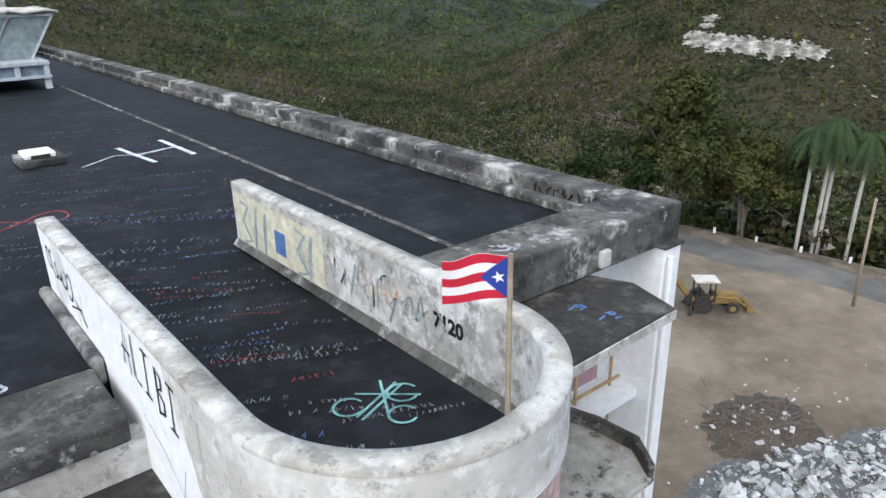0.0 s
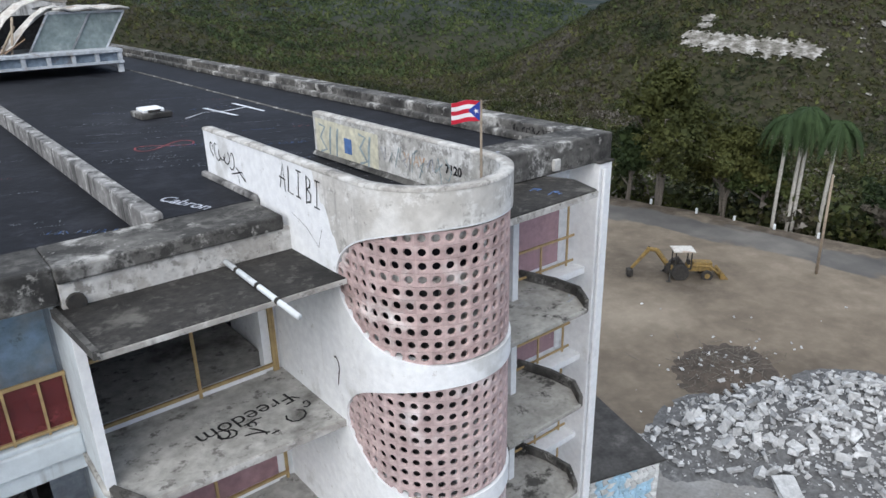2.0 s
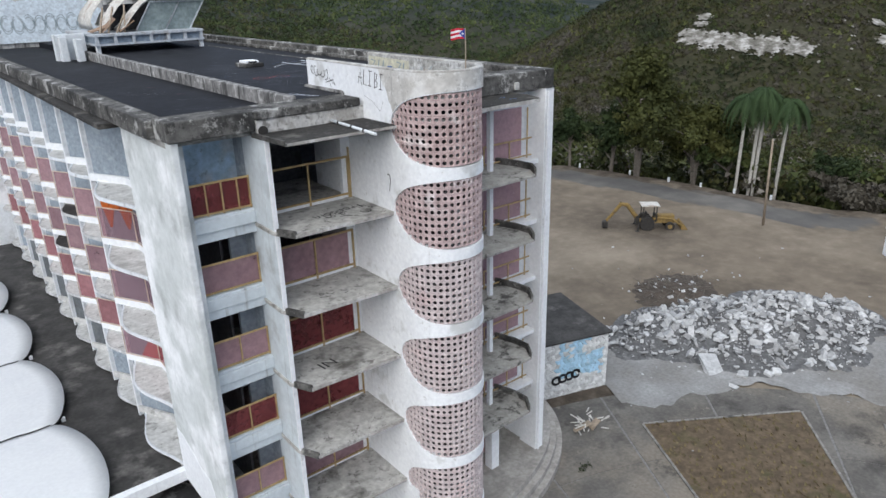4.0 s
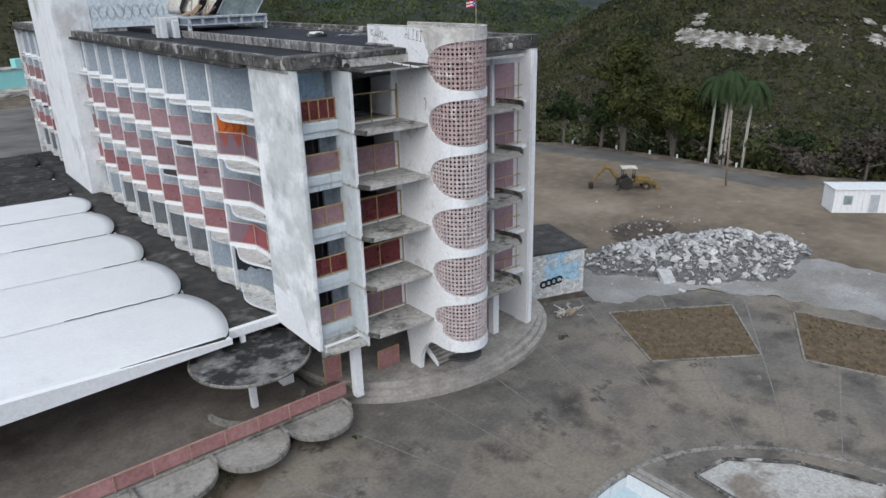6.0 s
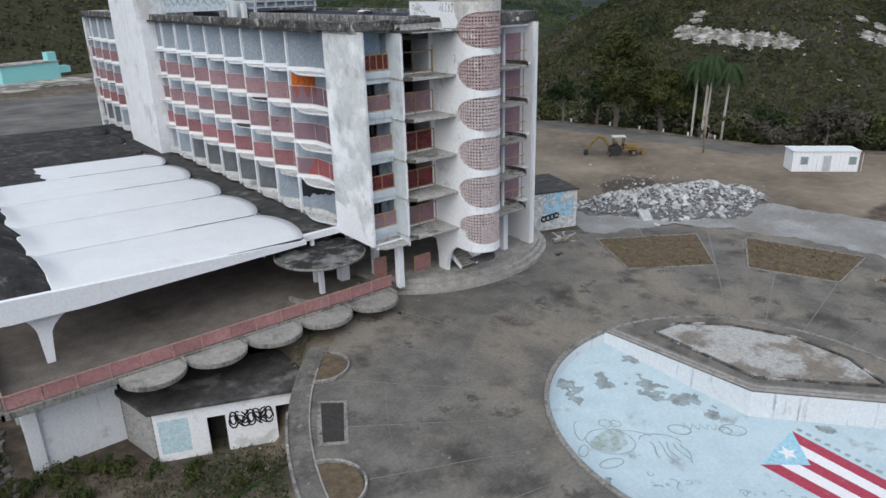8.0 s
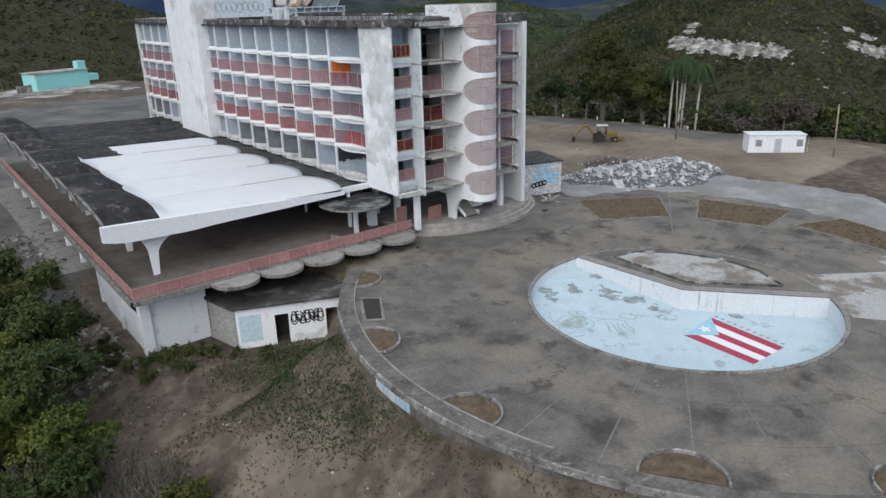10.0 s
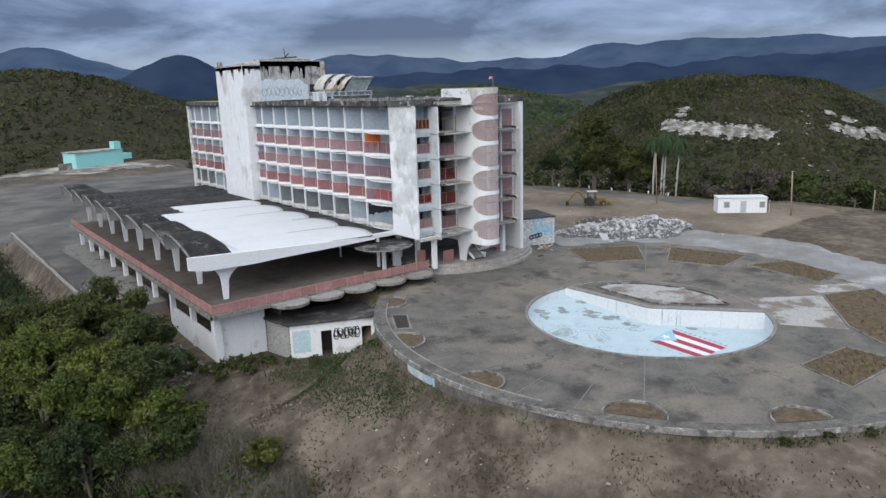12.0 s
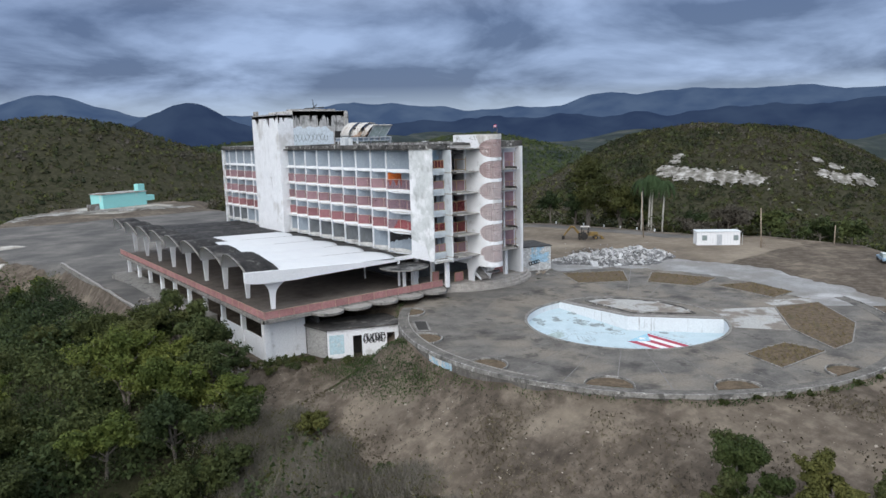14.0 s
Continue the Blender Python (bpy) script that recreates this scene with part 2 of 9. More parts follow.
see_through(pink_panel, (0.86, 0.69, 0.73), 0.52)
see_through(red_panel, (0.80, 0.36, 0.35), 0.46)
see_through(rose_panel, (0.86, 0.56, 0.58), 0.55)
see_through(clear_panel, (0.94, 0.83, 0.85), 0.84)
rail_panel = surface("faded_red_board", (0.41, 0.215, 0.212), (0.345, 0.172, 0.17), rough=0.7, grain=0.8, stain=(0.33, 0.21, 0.19), stain_scale=0.6, stain_amount=0.4, pieces=0.12)
yellow_frame = surface("ochre_metal", (0.46, 0.34, 0.17), (0.36, 0.26, 0.13), rough=0.6, grain=3.0, stain=(0.30, 0.16, 0.08), stain_scale=1.6, stain_amount=0.3)
pale_ochre = surface("faded_ochre_metal", (0.62, 0.52, 0.44), (0.52, 0.42, 0.34), rough=0.6, grain=3.0, stain=(0.38, 0.24, 0.16), stain_scale=1.6, stain_amount=0.25)
block_pink = surface("terracotta_block", (0.52, 0.405, 0.395), (0.43, 0.315, 0.31), rough=0.9, grain=5.0, stain=(0.70, 0.66, 0.65), stain_scale=1.4, stain_amount=0.42, pieces=0.12)
block_joined = surface("terracotta_blockwork", (0.53, 0.425, 0.42), (0.44, 0.335, 0.335), rough=0.9, grain=5.0, stain=(0.72, 0.68, 0.69), stain_scale=0.9, stain_amount=0.5, islands=0.12)
block_faded = surface("faded_blockwork", (0.59, 0.525, 0.525), (0.50, 0.42, 0.42), rough=0.9, grain=5.0, stain=(0.55, 0.42, 0.42), stain_scale=0.8, stain_amount=0.36, islands=0.1)
deck_con = surface("pool_deck_concrete", (0.176, 0.165, 0.150), (0.098, 0.092, 0.085), grain=0.32, stain=(0.046, 0.043, 0.041), stain_scale=0.2, stain_amount=0.52, patch=(0.215, 0.19, 0.158), patch_scale=0.09, patch_amount=0.42, patch_soft=0.09, bump=0.3, bump_scale=6.0, speckle=0.2, chips=(((0.26, 0.238, 0.205), 0.6, 0.10), ((0.058, 0.054, 0.049), 0.3, 0.17)))
rim_walk = surface("rim_walk_concrete", (0.175, 0.165, 0.15), (0.105, 0.098, 0.09), grain=0.8, stain=(0.045, 0.043, 0.041), stain_scale=0.3, stain_amount=0.5, streak=(0.05, 0.048, 0.046), streak_amount=0.4, speckle=0.2, chips=(((0.30, 0.285, 0.26), 1.4, 0.12),))
lip_paint = surface("flaking_white_lip", (0.33, 0.32, 0.30), (0.19, 0.184, 0.172), grain=2.0, stain=(0.06, 0.057, 0.053), stain_scale=0.5, stain_amount=0.58, chips=(((0.55, 0.54, 0.52), 1.2, 0.22), ((0.09, 0.086, 0.08), 0.9, 0.34)))
platform_con = surface("pale_platform_concrete", (0.40, 0.38, 0.355), (0.28, 0.265, 0.245), grain=0.9, stain=(0.14, 0.13, 0.12), stain_scale=0.5, stain_amount=0.36)
floor_con = surface("terrace_concrete", (0.17, 0.15, 0.133), (0.12, 0.104, 0.092), grain=0.7, stain=(0.075, 0.06, 0.052), stain_scale=0.2, stain_amount=0.4, bump=0.15)
scallop_con = surface("pale_ledge_concrete", (0.33, 0.315, 0.295), (0.25, 0.24, 0.225), grain=0.8, stain=(0.13, 0.125, 0.118), stain_scale=0.5, stain_amount=0.4, bump=0.15, chips=(((0.42, 0.41, 0.39), 2.4, 0.24), ((0.15, 0.144, 0.135), 2.4, 0.2)))
rim_con = surface("deck_rim_concrete", (0.29, 0.28, 0.26), (0.19, 0.182, 0.17), stain=(0.05, 0.05, 0.048), stain_scale=0.5, stain_amount=0.5, streak=(0.06, 0.06, 0.058), streak_amount=0.45, chips=(((0.38, 0.37, 0.35), 2.4, 0.26), ((0.09, 0.087, 0.082), 2.4, 0.24)))
pool_white = surface("pool_white_paint", (0.68, 0.71, 0.73), (0.62, 0.66, 0.69), stain=(0.24, 0.22, 0.20), stain_scale=0.5, stain_amount=0.22, streak=(0.2, 0.19, 0.18), streak_amount=0.25, speckle=0.08)
pool_blue = surface("pool_blue_paint", (0.50, 0.61, 0.665), (0.44, 0.555, 0.61), rough=0.6, grain=0.6, patch=(0.49, 0.61, 0.67), patch_scale=0.2, patch_amount=0.3, patch_soft=0.1, stain=(0.20, 0.22, 0.225), stain_scale=0.45, stain_amount=0.26, bump=0.08, speckle=0.08)
shallow_con = surface("shallow_pool_floor", (0.46, 0.46, 0.45), (0.33, 0.33, 0.32), patch=(0.20, 0.175, 0.15), patch_scale=0.30, patch_amount=0.46, patch_soft=0.06, stain=(0.36, 0.33, 0.29), stain_scale=0.4, stain_amount=0.4)
dry_grass = surface("dry_bed_soil", (0.15, 0.112, 0.075), (0.085, 0.064, 0.044), rough=1.0, grain=1.5, stain=(0.07, 0.07, 0.03), stain_scale=0.5, stain_amount=0.4, bump=0.5)
# the paler stain puts the road's wet reflections into its colour
wet_road = surface("worn_pale_road_with_wet_sheen", (0.31, 0.31, 0.308), (0.22, 0.217, 0.212), rough=0.6, grain=0.3, patch=(0.19, 0.178, 0.162), patch_scale=0.10, patch_amount=0.42, patch_soft=0.12, stain=(0.46, 0.46, 0.465), stain_scale=0.11, stain_amount=0.5, bump=0.1)
rubble_mat = surface("broken_concrete", (0.50, 0.505, 0.51), (0.36, 0.365, 0.37), grain=2.0, stain=(0.27, 0.27, 0.27), stain_scale=0.6, stain_amount=0.35, islands=0.35)
# grey dust, darkened so its colour also gives the shaded gaps between chunks
rubble_dust = surface("crushed_concrete_and_gap_shade", (0.15, 0.15, 0.153), (0.09, 0.09, 0.092), grain=2.5, stain=(0.33, 0.33, 0.33), stain_scale=1.2, stain_amount=0.35, bump=0.8, bump_scale=4.0)
stone_mat = surface("pale_rubble_stone", (0.66, 0.67, 0.67), (0.52, 0.53, 0.53), grain=3.0, stain=(0.26, 0.45, 0.58), stain_scale=0.35, stain_amount=0.38, islands=0.2)
mortar_mat = surface("dark_mortar", (0.22, 0.215, 0.21), (0.15, 0.145, 0.14))
steel = surface("pale_steel", (0.50, 0.54, 0.58), (0.40, 0.43, 0.47), rough=0.5, stain=(0.25, 0.17, 0.11), stain_scale=1.2, stain_amount=0.35)
glass_old = surface("clouded_glazing", (0.30, 0.36, 0.36), (0.20, 0.25, 0.25), rough=0.25, grain=1.0, stain=(0.55, 0.58, 0.58), stain_scale=0.5, stain_amount=0.4, bump=0.0, spec=0.5)
torn_sheet = surface("torn_roof_sheet", (0.62, 0.61, 0.58), (0.48, 0.46, 0.43), stain=(0.30, 0.20, 0.13), stain_scale=0.7, stain_amount=0.4)
machine_yellow = surface("machine_yellow", (0.27, 0.18, 0.06), (0.19, 0.13, 0.05), rough=0.7, stain=(0.14, 0.105, 0.065), stain_scale=1.6, stain_amount=0.5, bump=0.05)
# machine parts, and the flat black that paints shade in doorways and holes
black_parts_and_shade = surface("black_machine_parts_and_shade", (0.025, 0.025, 0.025), (0.05, 0.045, 0.04), rough=0.7, bump=0.1)
turquoise = surface("turquoise_paint", (0.33, 0.72, 0.70), (0.27, 0.62, 0.61), stain=(0.6, 0.66, 0.64), stain_scale=0.3, stain_amount=0.25, speckle=0.08)
bark = surface("grey_bark", (0.20, 0.18, 0.155), (0.12, 0.105, 0.09), rough=1.0, grain=8.0, bump=0.6)
palm_bark = surface("pale_palm_trunk", (0.46, 0.45, 0.42), (0.34, 0.33, 0.30), rough=0.95, grain=4.0, bump=0.2)
pole_wood = surface("weathered_pole_wood", (0.36, 0.30, 0.235), (0.27, 0.22, 0.17), rough=0.95, grain=5.0)
paint_black = surface("black_spray", (0.012, 0.012, 0.014), rough=0.7, bump=0)
paint_white = surface("white_spray", (0.52, 0.55, 0.62), (0.16, 0.17, 0.20), rough=0.7, grain=4.0, bump=0)
chalk_white = surface("chalky_white_spray", (0.72, 0.75, 0.80), (0.40, 0.42, 0.46), rough=0.8, grain=3.0, bump=0)
faint_white = surface("faint_chalk", (0.34, 0.36, 0.40), (0.04, 0.043, 0.05), rough=0.8, grain=5.0, bump=0)
paint_red = surface("red_spray", (0.34, 0.07, 0.075), (0.16, 0.035, 0.04), rough=0.7, bump=0)
paint_blue = surface("blue_spray", (0.10, 0.20, 0.45), (0.07, 0.14, 0.32), rough=0.7, bump=0)
paint_teal = surface("teal_spray", (0.24, 0.50, 0.50), (0.09, 0.20, 0.21), grain=4.0, rough=0.7, bump=0)
paint_orange = surface("orange_spray", (0.52, 0.13, 0.02), (0.42, 0.09, 0.015), rough=0.7, bump=0)
faded_orange = surface("faded_orange_spray", (0.46, 0.27, 0.16), (0.50, 0.44, 0.38), rough=0.8, grain=3.0, bump=0)
paint_cream = surface("cream_spray", (0.66, 0.64, 0.50), (0.52, 0.51, 0.42), rough=0.8, stain=(0.35, 0.36, 0.34), stain_scale=1.2, stain_amount=0.4, bump=0)
paint_grey = surface("grey_spray", (0.24, 0.29, 0.31), (0.34, 0.42, 0.45), rough=0.7, bump=0)
flag_red = surface("flag_red", (0.56, 0.02, 0.05), (0.48, 0.018, 0.04), rough=0.8, bump=0, speckle=0.05)
flag_white = surface("flag_white", (0.80, 0.80, 0.82), (0.74, 0.74, 0.77), rough=0.8, bump=0, speckle=0.05)
flag_blue = surface("flag_blue", (0.03, 0.06, 0.33), (0.025, 0.05, 0.28), rough=0.8, bump=0, speckle=0.05)
flag_pool_red = surface("painted_red_stripe", (0.42, 0.05, 0.09), (0.36, 0.045, 0.08), rough=0.7, stain=(0.5, 0.3, 0.32), stain_scale=1.2, stain_amount=0.2, bump=0)


peeled = surface("peeled_grey_render", (0.44, 0.425, 0.40), (0.33, 0.315, 0.295), grain=3.0, patch=(0.57, 0.565, 0.55), patch_scale=0.9, patch_amount=0.36, patch_soft=0.05, stain=(0.14, 0.13, 0.125), stain_scale=0.9, stain_amount=0.3, streak=(0.12, 0.115, 0.11), streak_amount=0.3, chips=(((0.54, 0.53, 0.51), 2.2, 0.34), ((0.22, 0.21, 0.195), 3.0, 0.30)))
pale_render = surface("pale_weathered_render", (0.60, 0.585, 0.56), (0.49, 0.475, 0.45), grain=1.2, patch=(0.70, 0.695, 0.68), patch_scale=0.8, patch_amount=0.4, patch_soft=0.08, stain=(0.30, 0.285, 0.27), stain_scale=0.7, stain_amount=0.3, streak=(0.27, 0.26, 0.25), streak_amount=0.3, speckle=0.12, chips=(((0.72, 0.715, 0.70), 2.0, 0.3), ((0.33, 0.32, 0.30), 2.8, 0.16)))
inner_paint = surface("mottled_parapet_paint", (0.50, 0.495, 0.475), (0.37, 0.365, 0.345), grain=3.0, patch=(0.66, 0.66, 0.65), patch_scale=0.9, patch_amount=0.4, patch_soft=0.05, stain=(0.13, 0.125, 0.12), stain_scale=1.1, stain_amount=0.36, streak=(0.16, 0.15, 0.14), streak_amount=0.3, chips=(((0.66, 0.665, 0.66), 2.0, 0.46), ((0.24, 0.235, 0.225), 3.2, 0.3)))


# ---- mesh helpers ----
class Shape:
    """Collects vertices and faces of one mesh."""

    def __init__(self):
        self.v, self.f = [], []

    def box(self, x0, x1, y0, y1, z0, z1):
        n = len(self.v)
        self.v += [(x0, y0, z0), (x1, y0, z0), (x1, y1, z0), (x0, y1, z0), (x0, y0, z1), (x1, y0, z1), (x1, y1, z1), (x0, y1, z1)]
        self.f += [tuple(n + i for i in q) for q in ((3, 2, 1, 0), (4, 5, 6, 7), (0, 1, 5, 4), (1, 2, 6, 5), (2, 3, 7, 6), (3, 0, 4, 7))]
        return self

    def prism(self, poly, z0, z1):
        """poly: plan points counter-clockwise."""
        n, k = len(self.v), len(poly)
        self.v += [(x, y, z0) for x, y in poly] + [(x, y, z1) for x, y in poly]
        self.f += [tuple(n + i for i in reversed(range(k))), tuple(n + k + i for i in range(k))]
        self.f += [(n + i, n + (i + 1) % k, n + k + (i + 1) % k, n + k + i) for i in range(k)]
        return self

    def bar(self, a, b, r, sides=6, r2=None):
        a, b = Vector(a), Vector(b)
        d = (b - a).normalized()
        u = d.cross(Vector((0, 0, 1)) if abs(d.z) < 0.9 else Vector((1, 0, 0))).normalized()
        w = d.cross(u)
        n = len(self.v)
        r2 = r if r2 is None else r2
        for p, q in ((a, r), (b, r2)):
            for i in range(sides):
                t = 2 * math.pi * (i + 0.5) / sides
                self.v.append(tuple(p + q * (math.cos(t) * u + math.sin(t) * w)))
        self.f += [(n + i, n + sides + i, n + sides + (i + 1) % sides, n + (i + 1) % sides) for i in range(sides)]
        self.f += [tuple(n + i for i in range(sides)), tuple(n + sides + i for i in reversed(range(sides)))]
        return self

    def quad(self, *pts):
        n = len(self.v)
        self.v += [tuple(p) for p in pts]
        self.f.append(tuple(range(n, n + len(pts))))
        return self

    def sheet(self, grid, thick=None):
        """grid: rows of points; thick: a vector by which a second skin is set off."""
        n, r, c = len(self.v), len(grid), len(grid[0])
        for row in grid:
            self.v += [tuple(p) for p in row]
        quads = [(i * c + j, (i + 1) * c + j, (i + 1) * c + j + 1, i * c + j + 1) for i in range(r - 1) for j in range(c - 1)]
        self.f += [tuple(n + q for q in f) for f in quads]
        if thick:
            m = len(self.v)
            for row in grid:
                self.v += [(p[0] + thick[0], p[1] + thick[1], p[2] + thick[2]) for p in row]
            self.f += [tuple(m + q for q in reversed(f)) for f in quads]
            ring = [j for j in range(c)] + [i * c + c - 1 for i in range(1, r)] + [(r - 1) * c + j for j in reversed(range(c - 1))] + [i * c for i in reversed(range(1, r - 1))]
            for a, b in zip(ring, ring[1:] + ring[:1]):
                self.f.append((n + a, n + b, m + b, m + a))
        return self

    def mesh(self, name, material, smooth=False):
        me = bpy.data.meshes.new(name)
        me.from_pydata(self.v, [], self.f)
        me.materials.append(material)
        bm = bmesh.new()
        bm.from_mesh(me)
        bmesh.ops.recalc_face_normals(bm, faces=bm.faces)
        bm.to_mesh(me)
        bm.free()
        if smooth:
            me.polygons.foreach_set("use_smooth", [True] * len(me.polygons))
        return me


def part(name, shape, material, parent, label="", smooth=False, bevel=0.0):
    me = shape if isinstance(shape, bpy.types.Mesh) else shape.mesh(name, material, smooth)
    ob = new(name, me)
    ob.parent = parent
    if label:
        ob["label"] = label
    if bevel:
        b = ob.modifiers.new("worn_edge", "BEVEL")
        b.width, b.segments, b.limit_method = bevel, 2, "ANGLE"
    return ob


def thing(name, label, category, shape=None, material=None, group="", kind="", at=(0, 0, 0), smooth=False, bevel=0.0):
    ob = new(name, shape.mesh(name, material, smooth) if shape else None)
    ob.location = at
    if bevel:
        b = ob.modifiers.new("worn_edge", "BEVEL")
        b.width, b.segments, b.limit_method = bevel, 2, "ANGLE"
    return tagged(ob, label, category, group, kind)


def box(*a):
    return Shape().box(*a)


def rails(parent, bars, label, material):
    """A rail whose further bars and posts are parts of the first one; bars are (name, shape)."""
    first = part("railing", bars[0][1], material, parent, label)
    for name, shape in bars[1:]:
        part(name, shape, material, first)
    return first


def disc(cx, cy, r, z0, z1, n=48, a0=0.0, a1=2 * math.pi):
    full = abs(a1 - a0 - 2 * math.pi) < 1e-6
    k = n if full else n + 1
    return Shape().prism([(cx + r * math.cos(a0 + (a1 - a0) * i / n), cy + r * math.sin(a0 + (a1 - a0) * i / n)) for i in range(k)], z0, z1)


def arc_wall(cx, cy, r, w, z0, z1, a0, a1, n=24):
    """A curved wall of width w on the plan arc of radius r."""
    p = [(math.cos(a0 + (a1 - a0) * i / n), math.sin(a0 + (a1 - a0) * i / n)) for i in range(n + 1)]
    s = Shape()
    ring = [(cx + (r + w) * c, cy + (r + w) * q) for c, q in p], [(cx + r * c, cy + r * q) for c, q in p]
    grid = []
    for pts, z in ((ring[1], z0), (ring[1], z1), (ring[0], z1), (ring[0], z0), (ring[1], z0)):
        grid.append([(x, y, z) for x, y in pts])
    s.sheet(grid)
    for i in (0, n):
        s.quad(grid[0][i], grid[1][i], grid[2][i], grid[3][i])
    return s


STROKES = [0]


def stroke(points, width, up, material_shape, lift=0.0):
    """A painted ribbon along points on a face with normal up; each lies a hair above the one before."""
    up = Vector(up)
    STROKES[0] += 1
    o = up * (lift + 0.00035 * (STROKES[0] % 14))
    pts = [Vector(points[0])]
    for p in points[1:]:
        if (Vector(p) - pts[-1]).length > 0.25 * width:
            pts.append(Vector(p))
    if len(pts) < 2:
        return
    n0 = len(material_shape.v)
    for i, p in enumerate(pts):
        d = (pts[min(i + 1, len(pts) - 1)] - pts[max(i - 1, 0)])
        if d.length < 1e-5:
            d = pts[i] - pts[i - 1]
        w = width * (0.5 if 0 < i < len(pts) - 1 else 0.36)
        side = d.normalized().cross(up) * w
        material_shape.v += [tuple(p + side + o), tuple(p - side + o)]
    material_shape.f += [(n0 + 2 * i, n0 + 2 * i + 2, n0 + 2 * i + 3, n0 + 2 * i + 1) for i in range(len(pts) - 1)]


def words(text, size, m, thick=0.0):
    """The built-in font's letters as a mesh, laid by the pose m."""
    cu = bpy.data.curves.new("letters", "FONT")
    cu.body, cu.size, cu.offset = text, size, thick
    ob = bpy.data.objects.new("letters", cu)
    scene.collection.objects.link(ob)
    me = bpy.data.meshes.new_from_object(ob.evaluated_get(bpy.context.evaluated_depsgraph_get()))
    bpy.data.objects.remove(ob)
    me.transform(m)
    return me

# ---- ground ----
DECK, DECK_R = (8.04, -17.57), 31.11
POOL, POOL_R = (3.35, -20.2), 12.3
EDGE = [(DECK[0] + DECK_R * math.cos(radians(a)), DECK[1] + DECK_R * math.sin(radians(a))) for a in range(165, 316, 15)]
EDGE += [(58, -44), (80, -18), (81, 1), (72, 18), (70.5, 30), (69.5, 39), (66, 53), (50, 72), (40, 110), (36, 150), (30, 235), (44, 258), (20, 275), (-15, 268), (-34, 240), (-52, 180), (-50, 122), (-40.6, 100), (-40.3, 46), (-38, 25), (-34.5, 8.5), (-26, -1)]
HILLS = [(425, 270, 66, 130, 100, 20), (470, 165, 52, 120, 75, 20), (450, 215, 29, 90, 60, 20), (70, 640, 90, 190, 130, 12), (-120, 640, 84, 170, 150, 0), (330, 900, 70, 260, 150, -10),
         (150, 400, 22, 120, 70, 35), (700, 800, 66, 300, 160, 30), (1000, 420, 50, 240, 200, 0), (-480, 800, 80, 260, 200, 0), (620, 1200, 84, 400, 160, 0), (-250, 1200, 94, 320, 220, 0), (1250, 900, 80, 400, 200, 30), (1500, 300, 80, 300, 300, 0), (1300, 1700, 90, 600, 260, 40)]


def edge_distance(x, y):
    """Metres outside the levelled site (negative inside)."""
    best = np.full(x.shape, 1e9)
    inside = np.zeros(x.shape, bool)
    for (ax, ay), (bx, by) in zip(EDGE, EDGE[1:] + EDGE[:1]):
        dx, dy = bx - ax, by - ay
        t = np.clip(((x - ax) * dx + (y - ay) * dy) / (dx * dx + dy * dy), 0, 1)
        best = np.minimum(best, np.hypot(x - ax - t * dx, y - ay - t * dy))
        cross = (ay > y) != (by > y)
        inside ^= cross & (x < (bx - ax) * (y - ay) / ((by - ay) if by != ay else 1e-9) + ax)
    return np.where(inside, -best, best)


def ramp(v, a, b):
    t = np.clip((v - a) / (b - a), 0, 1)
    return t * t * (3 - 2 * t)


def rough_noise(x, y):
    out = 0
    for k, (f, a) in enumerate(((0.011, 1.0), (0.023, 0.55), (0.051, 0.28), (0.11, 0.13))):
        out = out + a * np.sin(f * x * 1.3 + 1.7 * k + 1.4 * np.sin(f * y * 0.9 + k)) * np.cos(f * y * 1.1 - 0.8 * k + 1.2 * np.sin(f * x * 0.7))
    return out


def height(x, y):
    x, y = np.asarray(x, float), np.asarray(y, float)
    d = edge_distance(x, y)
    site = -0.10 + 0.45 * ramp(x, 30, 58)
    west = ramp(-x, 14.0, 18.0) * ramp(y, -7, -1)
    site = site * (1 - west) - (5.2 - 1.5 * ramp(y, 23, 30) - 1.0 * ramp(y, 29, 36) * (1 - ramp(y, 62, 84))) * west
    site = site - 3.4 * ramp(y, 92, 135) * (1 - west)
    out = np.maximum(d, 0)
    south = ramp(-(x + 0.9 * y), -20, 40)
    slope = 0.11 * south + 0.42 * (1 - south)
    steep = np.maximum(0, -20 - x) * 0.30 * south * ramp(-x - 0.3 * y, 10, 40) * (1 - west)
    drop = 48 * (1 - np.exp(-(slope * out + 0.0016 * out * out * south) / 48)) + (0.25 + 0.6 * ramp(-x, 5, 17)) * ramp(out, 0, 1.5) * south
    z = site - drop - np.minimum(steep, 14)
    far = ramp(out, 8, 90)
    hills = 0
    for cx, cy, h, sx, sy, turn in HILLS:
        c, s = math.cos(radians(turn)), math.sin(radians(turn))
        u, v = ((x - cx) * c + (y - cy) * s) / sx, (-(x - cx) * s + (y - cy) * c) / sy
        hills = np.maximum(hills, 0) + h * np.exp(-(u * u + v * v)) * (1 - np.clip(np.maximum(hills, 0) / 110, 0, 0.8))
    z = z - 2.0 * ramp(-x, 40.0, 41.6) * ramp(y, 38, 46) * (1 - ramp(y, 104, 112))
    z = z - 3.0 * (np.hypot(x - POOL[0], y - POOL[1]) < POOL_R + 3.0)
    z = z + far * (hills + 4.0 * rough_noise(x, y)) + 0.35 * ramp(out, 1, 12) * rough_noise(6 * x, 6 * y)
    return z


